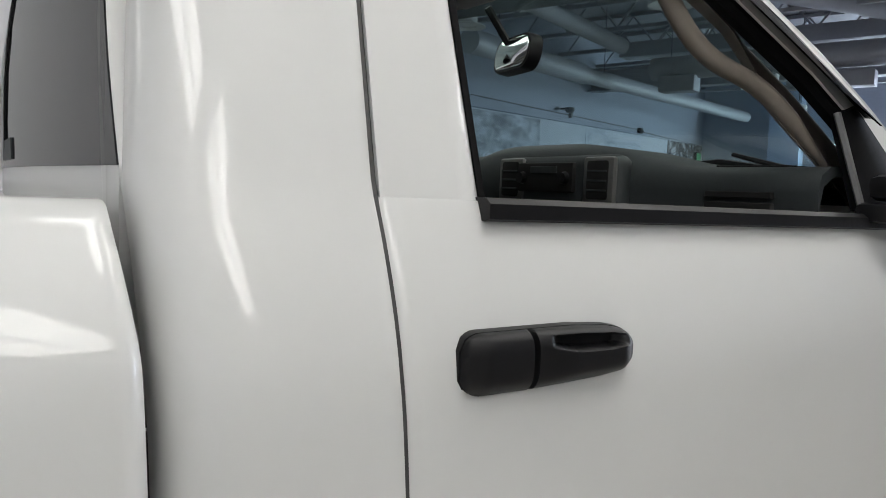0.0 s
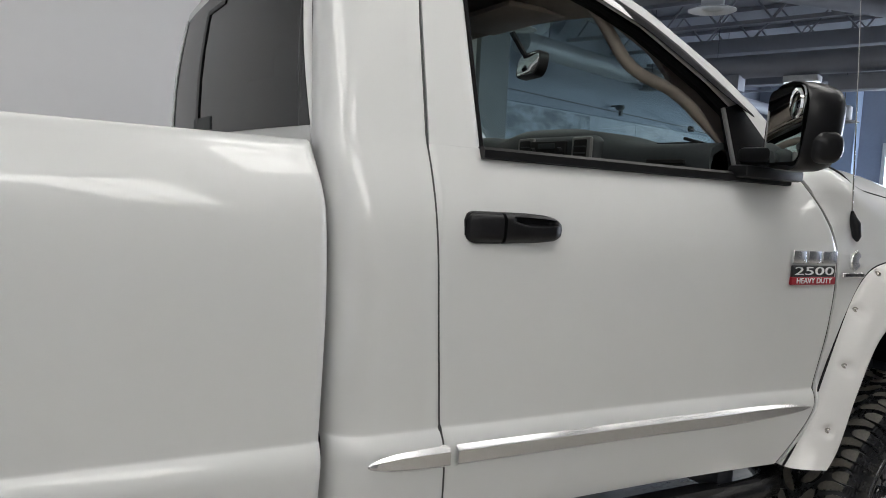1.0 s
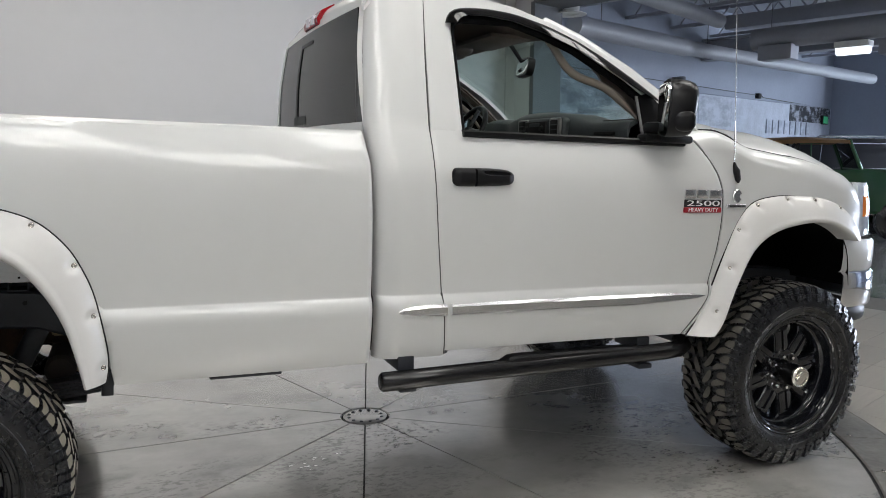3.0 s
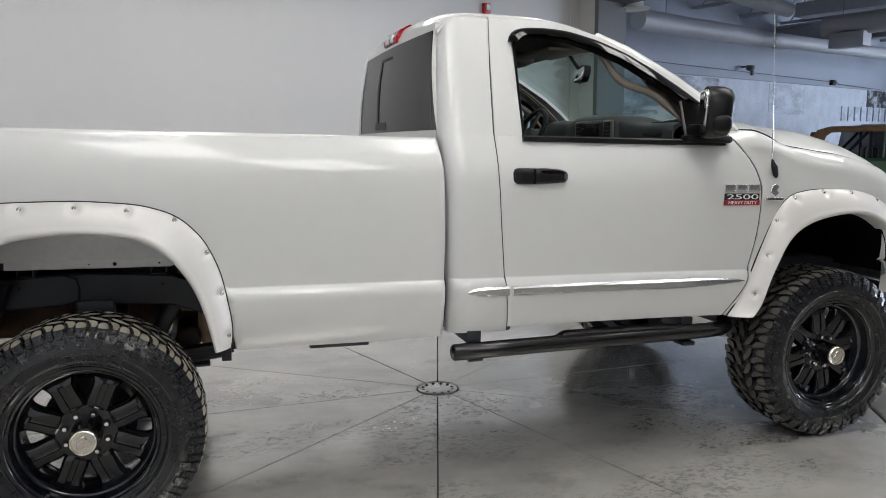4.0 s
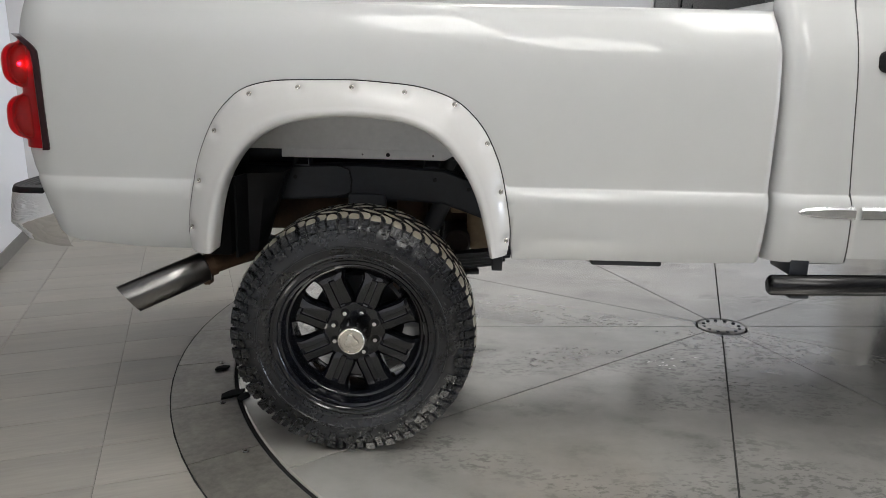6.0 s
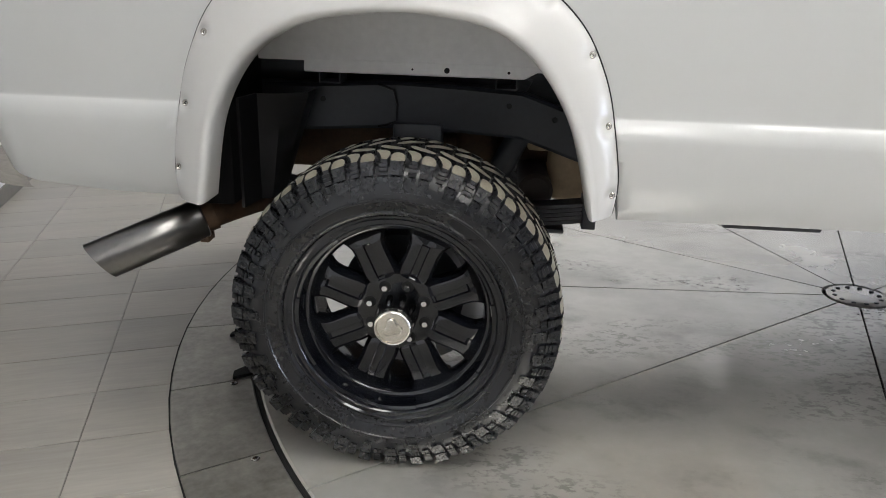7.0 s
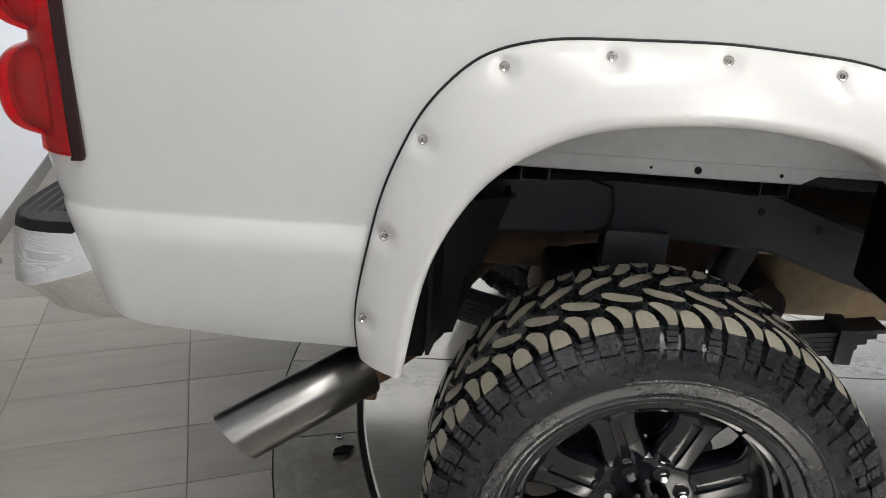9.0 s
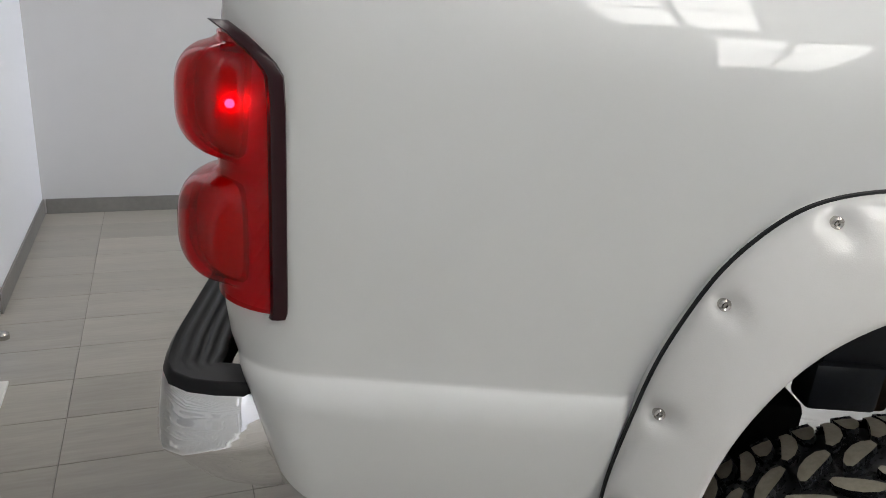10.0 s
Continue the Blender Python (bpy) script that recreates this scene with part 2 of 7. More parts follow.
floor = slab("floor", X0 - 0.3, X1 + 0.7, Y0, Y1 + 0.2, -0.2, -0.004, GROUT, "grey stone tile floor with dark grout joints", "floor")
slab("wall_back", X0 - 0.3, X1, Y1, Y1 + 0.2, 0, TOP, WALL, "plain light grey painted wall behind the truck")
slab("wall_left", X0 - 0.2, X0, 1.62, Y1, 0, TOP, LEFT_WALL, "plain white painted side wall")
slab("wall_left_far", X0 - 0.2, X0, Y0, -2.78, 0, TOP, WHITE_WALL, "plain white painted side wall")
slab("wall_left_lintel", X0 - 0.2, X0, -2.78, 1.62, 2.6, TOP, WHITE_WALL, "white wall over a side opening")
# front wall is out of view; its darkness shapes the truck's reflections
slab("wall_front", X0 - 0.3, X1 + 0.7, Y0 - 0.2, Y0, 0, TOP, FRONT_WALL, "unseen front wall of the room, made dark to deepen reflections")
slab("wall_right_pier", X1, X1 + 0.6, 3.44, Y1 + 0.2, 0, TOP, WALL, "narrow grey wall pier beside the showroom opening")
slab("wall_right_header", X1, X1 + 0.6, -7.0, 3.44, 3.60, TOP, WALL, "grey header over the wide showroom opening")
slab("wall_right_far", X1, X1 + 0.6, Y0, -7.0, 0, TOP, WALL, "grey wall at the far end of the opening")
slab("ceiling", X0 - 0.3, X1 + 0.7, Y0, Y1 + 0.2, TOP, TOP + 0.2, WHITE_WALL, "plain white painted ceiling", "ceiling")

# turntable: ten steel sectors round a bolted hub, inside a ring of dark plates
deck = tagged(part("turntable", turned(bmesh.new(), [(-0.02, 0.0), (0.004, 0.0), (0.004, 2.582), (-0.02, 2.582)], 96, "z"), GAP, m=Matrix.Translation(TABLE)), "round steel vehicle turntable set flush into the floor", "turntable")


def sector(r0, r1, a0, a1, z0, zi, zo, n=14, gap=0.0038):
    bm = bmesh.new()
    e = 0.006
    rows = [[(r * math.cos(a), r * math.sin(a), z) for a in np.linspace(a0 + gap / r, a1 - gap / r, n)] for r, z in ((r0, z0), (r0, zi - e), (r0 + e, zi), (r1 - e, zo), (r1, zo - e), (r1, z0))]
    vs = grid(bm, rows)
    for k in (0, -1):
        bm.faces.new([v[k] for v in vs])
    return bm


first = None
for k in range(10):
    a = radians(0.5 + 36 * k)
    if first is None:
        first = part("sector_plate", sector(0.135, 2.574, 0.0, radians(36), 0.004, 0.014, 0.014, 22), PLATE, deck, smooth=20)
        ob = first
    else:
        ob = new("sector_plate", first.data)
        ob.parent = deck
    ob.matrix_local = Matrix.Rotation(a, 4, "Z")
hub = part("hub_plate", turned(bmesh.new(), [(0.004, 0.0), (0.015, 0.0), (0.016, 0.118), (0.014, 0.124), (0.004, 0.125)], 48, "z"), PLATE, deck, smooth=30)
bolt_bm = turned(bmesh.new(), [(0.014, 0.0), (0.0195, 0.0), (0.0195, 0.008), (0.017, 0.0105), (0.014, 0.0105)], 10, "z")
bolt = part("hub_bolt", bolt_bm, FRAME_STEEL, hub, m=Matrix.Translation((0.095, 0, 0)))
for k in range(1, 12):
    ob = new("hub_bolt", bolt.data)
    ob.parent, ob.location = hub, (0.095 * math.cos(k * math.pi / 6), 0.095 * math.sin(k * math.pi / 6), 0)
ring = tagged(part("turntable_ring", turned(bmesh.new(), [(-0.01, 2.57), (0.003, 2.57), (0.003, 2.868), (-0.01, 2.868)], 96, "z"), GAP, m=Matrix.Translation(TABLE)), "ring of dark steel cover plates round the turntable", "floor ring", kind="structure")
first = None
for k in range(36):
    if first is None:
        first = part("ring_plate", sector(2.592, 2.865, 0.0, radians(10), 0.003, 0.013, 0.006, 6, 0.0028), RING, ring, smooth=20)
        ob = first
    else:
        ob = new("ring_plate", first.data)
        ob.parent = ring
    ob.matrix_local = Matrix.Rotation(radians(1.5 + 10 * k), 4, "Z")
screw = None
for k in range(36):
    m = Matrix.Rotation(radians(1.5 + 10 * k + 0.45), 4, "Z") @ Matrix.Translation((2.655, 0, 0.0105))
    if screw is None:
        screw = part("ring_screw", turned(bmesh.new(), [(0.0, 0.0), (0.0, 0.013), (0.002, 0.013), (0.004, 0.009), (0.0025, 0.0045), (0.0025, 0.0)], 12, "z"), BRUSHED, ring, m=m)
    else:
        ob = new("ring_screw", screw.data)
        ob.parent, ob.matrix_local = ring, m

# loose black rubber wedges in the gap of the ring
for x, y, turn, size in ((-0.732, -0.31, 25, 0.75), (-0.602, -0.60, 40, 1.3), (-0.545, -0.63, 70, 0.9)):
    bm = bmesh.new()
    vs = grid(bm, [[(-0.045, -0.018, z), (0.02, -0.028, z), (0.05, 0.004, z), (0.01, 0.022, z), (-0.03, 0.012, z)] for z in (0.0, 0.010)], closed_u=True)
    bm.faces.new(vs[1]), bm.faces.new(vs[0])
    tagged(part("rubber_wedge", bm, MATTE_BLACK, smooth=0, m=pose(x, y, 0.0135, 0, 0, turn) @ Matrix.Diagonal((size, size, 1, 1))), "small loose black rubber wedge on the turntable edge", "rubber wedge", "rubber wedges")

# showroom beyond the opening
SX1, SY0, SY1, STOP = 23.4, -16.0, 5.4, 4.9
slab("showroom_floor", X1 + 0.7, SX1 + 4, SY0, SY1 + 0.2, -0.2, -0.002, PLATE, "smooth grey showroom floor", "floor")
slab("wall_showroom_mural", X1 + 0.3, SX1 + 0.2, SY1, SY1 + 0.2, 0, STOP, BLUE_WALL, "blue-grey painted block wall of the showroom")
slab("wall_showroom_end", SX1, SX1 + 0.2, SY0, SY1, 0, STOP, BLUE_WALL, "blue-grey end wall of the showroom")
slab("wall_showroom_front", X1 + 0.6, SX1 + 0.2, SY0 - 0.2, SY0, 0, STOP, BLUE_WALL, "blue-grey front wall of the showroom")
slab("wall_showroom_near", X1 + 0.6, X1 + 0.8, SY0, -7.0, 0, STOP, BLUE_WALL, "blue-grey wall beside the opening")
slab("wall_showroom_bulkhead", X1 + 0.6, X1 + 0.8, -7.0, SY1, TOP, STOP, BLUE_WALL, "blue-grey bulkhead over the showroom opening")
slab("ceiling_showroom", X1 + 0.6, SX1 + 0.2, SY0, SY1 + 0.2, STOP, STOP + 0.2, DUCT, "dark painted steel deck ceiling of the showroom", "ceiling")

# lamps of the room: some placed from reflections, the rest added as unseen fill
FILL_LAMP = material("fill_diffuser", (1.0, 0.982, 0.945), 0.5, emit=3.6)


BRIGHT_LAMP = material("bright_lamp_diffuser", (1.0, 0.982, 0.945), 0.5, emit=8.6)


def ceiling_light(x, y, nx, ny, sx, sy, glow=FILL_LAMP):
    """A block of glowing panels in a thin grid."""
    t = thing("ceiling_light", "glowing white ceiling panels in a thin grid, partly added as unseen fill light", "ceiling light", ROOM @ Matrix.Translation((x, y, TOP)), "ceiling lights")
    for i in range(nx):
        for j in range(ny):
            cx, cy = (i - (nx - 1) / 2) * sx, (j - (ny - 1) / 2) * sy
            part("diffuser", box(bmesh.new(), cx - sx / 2 + 0.03, cx + sx / 2 - 0.03, cy - sy / 2 + 0.03, cy + sy / 2 - 0.03, -0.03, -0.012), glow, t, smooth=0)
    bm = bmesh.new()
    for i in range(nx + 1):
        cx = (i - nx / 2) * sx
        box(bm, cx - 0.03, cx + 0.03, -ny / 2 * sy, ny / 2 * sy, -0.05, 0.0)
    for j in range(ny + 1):
        cy = (j - ny / 2) * sy
        box(bm, -nx / 2 * sx, nx / 2 * sx, cy - 0.028, cy + 0.028, -0.048, 0.0)
    part("grid_frame", bm, WHITE_WALL, t, smooth=0)
    return t


ceiling_light(-0.52, -2.45, 2, 2, 0.42, 0.75, BRIGHT_LAMP)
ceiling_light(0.05, -5.45, 2, 4, 0.47, 0.88, BRIGHT_LAMP)
ceiling_light(1.55, -2.30, 2, 2, 0.42, 0.75, BRIGHT_LAMP)
# extra unseen panel block, added to brighten the truck side
ceiling_light(3.6, -2.45, 2, 2, 0.42, 0.75, BRIGHT_LAMP)
ceiling_light(6.2, -6.5, 1, 2, 0.62, 0.50, BRIGHT_LAMP)
# another added fill block with no known lamp behind it
ceiling_light(5.8, -3.4, 2, 2, 0.42, 0.75, BRIGHT_LAMP)
# three dimmer rows added only to fill the back of the room with light
ceiling_light(-0.6, 2.0, 4, 1, 0.85, 0.85)
ceiling_light(2.6, 2.2, 4, 1, 0.85, 0.85)
ceiling_light(5.6, 1.6, 3, 1, 0.85, 0.85)
area("showroom_daylight", SX1 - 0.5, -8.0, 2.3, 8.0, 3.0, 2000, (0.74, 0.83, 1.0), (-1, 0.3, 0))
# ---- the truck ----
RAKE = radians(1.4)
truck = thing("pickup_truck", "white lifted pickup truck with black wheels, parked on a turntable", "pickup truck", Matrix.Rotation(RAKE, 4, "Y"))

LOWER = [(0.70, -0.935), (0.735, -0.960), (0.77, -0.976), (0.82, -0.988), (0.90, -0.9995), (0.93, -1.0025), (0.948, -1.003), (0.962, -1.0015), (0.974, -0.998), (0.984, -0.9935), (0.992, -0.9885), (0.9985, -0.983), (1.001, -0.9812), (1.04, -0.982), (1.12, -0.986), (1.25, -0.990), (1.36, -0.989), (1.42, -0.9865), (1.46, -0.983), (1.49, -0.978), (1.515, -0.971), (1.54, -0.960), (1.57, -0.9425), (1.60, -0.9235), (1.612, -0.9145), (1.625, -0.898)]
LEVELS = [0.735, 0.75, 0.77, 0.80, 0.84, 0.90, 0.93, 0.948, 0.955, 0.962, 0.968, 0.974, 0.979, 0.984, 0.988, 0.992, 0.9955, 0.9985, 1.001, 1.006, 1.016, 1.03, 1.08, 1.14, 1.20, 1.26, 1.32, 1.36, 1.39, 1.41, 1.43, 1.445, 1.46, 1.472, 1.484, 1.496, 1.508, 1.52, 1.532, 1.544, 1.556, 1.568, 1.58, 1.59, 1.602, 1.612]


def skin(x, z):
    """Half-width of the body side (negative y) at a place along and up."""
    y = smooth_lerp(LOWER, z) if not 0.93 < z < 1.05 else float(np.mean([lerp(LOWER, z + d) for d in (-0.0012, 0, 0.0012)]))
    y -= 0.012 * np.clip((0.9 - x) / 0.6, 0, 1) + 0.030 * np.clip((x - 2.2) / 0.8, 0, 1) ** 2
    return y


def mirrored(name, build, mat, parent, label="", smooth=35):
    """A part of the near side and its twin across the truck."""
    obs = []
    for s in (1, -1):
        bm = build()
        if s < 0:
            bmesh.ops.transform(bm, matrix=Matrix.Diagonal((1, -1, 1, 1)), verts=bm.verts)
        obs.append(part(name, bm, mat, parent, label, smooth))
    return obs


REAR_OUT = [(-0.588, 0.757), (-0.600, 0.79), (-0.596, 0.874), (-0.555, 1.08), (-0.493, 1.225), (-0.403, 1.321), (-0.293, 1.349), (-0.01, 1.357), (0.209, 1.342), (0.341, 1.301), (0.436, 1.208), (0.498, 1.075), (0.535, 0.89), (0.545, 0.81), (0.532, 0.768)]
REAR_IN = [(-0.502, 0.757), (-0.468, 0.981), (-0.380, 1.135), (-0.238, 1.218), (-0.003, 1.242), (0.214, 1.217), (0.322, 1.137), (0.412, 0.994), (0.454, 0.836), (0.468, 0.766)]
FRONT_OUT = [(2.938, 0.768), (2.99, 0.83), (3.045, 0.94), (3.058, 0.962), (3.119, 1.118), (3.182, 1.271), (3.235, 1.345), (3.289, 1.382), (3.40, 1.402), (3.487, 1.407), (3.66, 1.404), (3.76, 1.388), (3.845, 1.360), (3.925, 1.305), (3.982, 1.235), (3.992, 1.200)]
FRONT_IN = [(3.040, 0.772), (3.072, 0.79), (3.090, 0.83), (3.130, 0.959), (3.226, 1.152), (3.300, 1.21), (3.405, 1.254), (3.58, 1.284), (3.70, 1.280), (3.782, 1.256), (3.85, 1.222), (3.888, 1.193)]
REAR_BOLTS = [(-0.580, 0.840), (-0.546, 1.005), (-0.487, 1.177), (-0.364, 1.303), (-0.198, 1.329), (-0.017, 1.334), (0.162, 1.322), (0.331, 1.284), (0.446, 1.155), (0.499, 0.991), (0.524, 0.820)]
FRONT_BOLTS = [(3.065, 0.88), (3.134, 1.075), (3.191, 1.247), (3.295, 1.360), (3.475, 1.390), (3.655, 1.387), (3.835, 1.350)]
ARCH_R = [(p[0], p[1]) for p in REAR_OUT]
BED0, BED1 = -1.200, 1.460


def bed_side():
    rows = []
    xs = sorted({*np.round(np.linspace(BED0, -1.0, 15), 4), *np.round(np.linspace(-1.0, BED1 - 0.03, 90), 4), *np.round(np.linspace(BED1 - 0.03, BED1, 5), 4)})
    for x in xs:
        low = lerp([(-1.18, 0.812), (-1.10, 0.785), (-1.0, 0.768), (-0.8, 0.749), (0.5, 0.722), (1.0, 0.727), (1.46, 0.742)], x)
        if -0.59 < x < 0.53:
            low = max(low, lerp(ARCH_R, x) - 0.03)
        e = max(0.0, (-1.055 - x) / 0.145)
        inset = 0.11 * (1 - math.sqrt(max(0.0, 1 - min(e, 1.0) ** 2)))
        tuck = 0.012 * max(0.0, (x - (BED1 - 0.02)) / 0.02) ** 2
        row = []
        for z in LEVELS:
            zz = max(z, low)
            dx = lerp([(0.74, -0.010), (1.0, -0.009), (1.30, -0.011), (1.49, -0.018), (1.62, -0.036)], zz) * np.clip((x - 1.2) / 0.26, 0, 1)
            dx += lerp([(0.77, 0.100), (0.85, 0.075), (0.95, 0.045), (0.985, 0.028), (1.03, 0.012), (1.10, 0.0)], zz) * np.clip((-1.0 - x) / 0.20, 0, 1)
            row.append((x + dx, skin(x, zz) + inset + tuck, zz))
        for yy, z in ((-0.895, 1.6215), (-0.880, 1.6255), (-0.85, 1.627), (-0.81, 1.622), (-0.80, 1.61), (-0.80, 1.30)):
            row.append((x - 0.036 * np.clip((x - 1.2) / 0.26, 0, 1), min(yy + inset, -0.55), z))
        rows.append(row)
    return sheet(rows, (0, 0.02, -0.004))


bed = part("bed_body", box(box(box(bmesh.new(), -1.16, 1.42, -0.66, 0.66, 1.10, 1.13), 1.40, 1.44, -0.80, 0.80, 1.12, 1.60), -1.21, -1.165, -0.80, 0.80, 0.98, 1.60, 0.008), PAINT, truck, "white steel cargo bed floor, front wall and tailgate")
mirrored("bed_side", bed_side, PAINT, truck)

GAP_B = [(0.745, 1.762), (1.003, 1.738), (1.237, 1.714), (1.45, 1.699), (1.60, 1.693), (1.66, 1.690), (1.92, 1.697), (2.20, 1.713)]
GAP_F = [(0.765, 2.925), (0.786, 2.938), (0.86, 2.99), (0.933, 3.036), (0.98, 3.047), (1.019, 3.054), (1.163, 3.086), (1.30, 3.10), (1.419, 3.098), (1.50, 3.07), (1.559, 3.035), (1.667, 2.948)]
BELT = [(float(z), -0.9845 + 0.0605 * ((z - 1.43) / 0.21) ** 1.5) for z in np.linspace(1.43, 1.64, 12)]
CAB_LEVELS = [z for z in LEVELS if 0.765 < z < 1.56] + [1.575, 1.595, 1.612, 1.626, 1.6398]


def cab_skin(x, z):
    y = skin(x, z)
    if z > 1.43:
        y = lerp(BELT, z) - 0.030 * np.clip((x - 2.2) / 0.8, 0, 1) ** 2
    return y


def upper(z):
    return -(0.924 - 0.30 * (z - 1.64))


def cab_corner():
    rows = []
    for z in [0.748, *CAB_LEVELS, 1.66, 1.70, 1.76, 1.84, 1.92, 2.0, 2.06, 2.10, 2.14, 2.158, 2.172]:
        g = lerp(GAP_B, z) - 0.003
        side = (lambda x: cab_skin(x, z)) if z <= 1.64 else (lambda x: upper(z))
        row = []
        back = lerp([(0.75, 1.482), (1.0, 1.478), (1.4, 1.462), (1.64, 1.447), (2.14, 1.480), (2.172, 1.500)], z)
        for u in np.linspace(0, 1, 12):
            a = u * math.pi / 2
            row.append((back + 0.10 * (1 - math.cos(a)), side(1.6) + 0.066 * (1 - math.sin(a)), z))
        for x in np.linspace(back + 0.10, g - 0.01, 5)[1:]:
            row.append((x, side(x), z))
        row.append((g, side(g) + 0.004, z))
        rows.append(row)
    return sheet(rows, (0.0, 0.02, 0))


mirrored("cab_corner_panel", cab_corner, PAINT, truck)


def door_lower():
    rows = []
    for z in CAB_LEVELS:
        a, b = lerp(GAP_B, z) + 0.002, lerp(GAP_F, z) - 0.0025
        xs = [a, a + 0.006, *np.linspace(a + 0.02, b - 0.02, 26), b - 0.006, b]
        rows.append([(x, cab_skin(x, z) + (0.004 if x in (a, b) else 0.0), z) for x in xs])
    return sheet(rows, (0, 0.05, 0))


WINDOW = [(1.832, 1.6399), (1.826, 1.85), (1.821, 2.06), (1.830, 2.095), (1.855, 2.112), (1.989, 2.119), (2.106, 2.110), (2.254, 2.075), (2.403, 2.025), (2.642, 1.897), (2.76, 1.815), (2.88, 1.715), (2.89, 1.6399)]
FRAME = [(1.694, 1.6399), (1.699, 1.85), (1.704, 2.05), (1.708, 2.12), (1.710, 2.180), (1.989, 2.188), (2.12, 2.170), (2.28, 2.125), (2.44, 2.065), (2.69, 1.935), (2.83, 1.845), (2.955, 1.745), (2.955, 1.6399)]


def on_side(p, out=0.0):
    return (p[0], upper(p[1]) - out, p[1])


def seg_resample(loop, n):
    """Each stretch between corners keeps the same count, so two loops can be bridged."""
    out = []
    for a, b in zip(loop, loop[1:]):
        for k in range(n):
            out.append((a[0] + (b[0] - a[0]) * k / n, a[1] + (b[1] - a[1]) * k / n))
    return out + [loop[-1]]


def door_upper():
    a, b = seg_resample(FRAME, 4), seg_resample(WINDOW, 4)
    rows = []
    for p, q in zip(a, b):
        rows.append([on_side((p[0] + (q[0] - p[0]) * k, p[1] + (q[1] - p[1]) * k), o) for k, o in ((0, 0.0), (0.25, 0.0), (0.75, 0.0), (0.93, -0.001), (1.0, -0.008))])
    return sheet(rows, (0, 0.025, 0))


door_r = mirrored("door", door_lower, PAINT, truck)


def gap_line(table, side):
    zs = np.linspace(table[0][0] + 0.01, table[-1][0] - 0.03, 40)
    return tube(bmesh.new(), [(lerp(table, z), (cab_skin(lerp(table, z), z) if z <= 1.64 else upper(z)) + 0.011, z) for z in zs], 0.007, 6)


SEAL_GREY = material("grey_door_seal", (0.045, 0.045, 0.045), 0.6, 0.0, 30, 0.1)
mirrored("rear_door_gap", lambda: gap_line(GAP_B, 1), SEAL_GREY, truck, "dark rubber-sealed door gap")
mirrored("front_door_gap", lambda: gap_line(GAP_F, 1), SEAL_GREY, truck, "dark rubber-sealed door gap")
for d, s in zip(door_r, (1, -1)):
    bm = door_upper()
    if s < 0:
        bmesh.ops.transform(bm, matrix=Matrix.Diagonal((1, -1, 1, 1)), verts=bm.verts)
    part("window_frame", bm, PAINT, d)


def pane():
    loop = seg_resample(WINDOW, 3)
    c = (2.2, 1.80)
    return sheet([[on_side((c[0] + (p[0] - c[0]) * k, c[1] + (p[1] - c[1]) * k), -0.018) for k in (0.02, 0.5, 1.0)] for p in loop + [loop[0]]], (0, 0.004, 0))


# roof, pillars, glass
ROOF = [(1.470, 2.138), (1.49, 2.168), (1.53, 2.194), (1.60, 2.212), (1.71, 2.222), (1.968, 2.222), (2.12, 2.198), (2.263, 2.158)]


def roof():
    rows = []
    for x in [1.470, 1.478, 1.49, 1.51, 1.54, 1.58, 1.64, 1.71, 1.8, 1.9, 1.97, 2.05, 2.12, 2.2, 2.263]:
        zt = lerp(ROOF, x)
        ze = min(zt - 0.028, 2.186)
        row = []
        for v in np.linspace(-1, 1, 33):
            w = 0.748
            y = w * math.copysign(abs(v) ** 0.8, v)
            row.append((x - 0.012 * (1 - v * v) * np.clip((1.7 - x) / 0.2, 0, 1) + 0.10 * (1 - v * v) * np.clip((x - 1.9) / 0.36, 0, 1), y, ze + (zt + 0.03 - ze) * (1 - abs(v) ** 2.6) ** 0.8))
        rows.append(row)
    return sheet(rows, (0, 0, -0.02))


part("roof", roof(), PAINT, truck)
PILLAR = [(2.263, 2.128), (2.44, 2.065), (2.69, 1.935), (2.83, 1.845), (2.955, 1.745), (3.02, 1.69)]


def pillar():
    rows = []
    for x, z in resample(PILLAR, 16):
        y = upper(z)
        rows.append([(x, y, z), (x + 0.008, y + 0.012, z + 0.016), (x + 0.03, y + 0.035, z + 0.022), (x + 0.055, y + 0.07, z + 0.012)])
    return sheet(rows, (-0.02, 0.02, -0.02))


mirrored("windscreen_pillar", pillar, PAINT, truck)


def windscreen():
    rows = []
    for x, z in resample(PILLAR, 16):
        y = -upper(z) - 0.065
        rows.append([(x + 0.05 + 0.13 * (1 - v * v), y * v, z + 0.012 + 0.02 * (1 - v * v)) for v in np.linspace(-1, 1, 17)])
    return sheet(rows, (-0.003, 0, -0.005))


ws = part("windscreen", windscreen(), GLASS, truck, "clear windscreen glass")
ws.visible_shadow = False


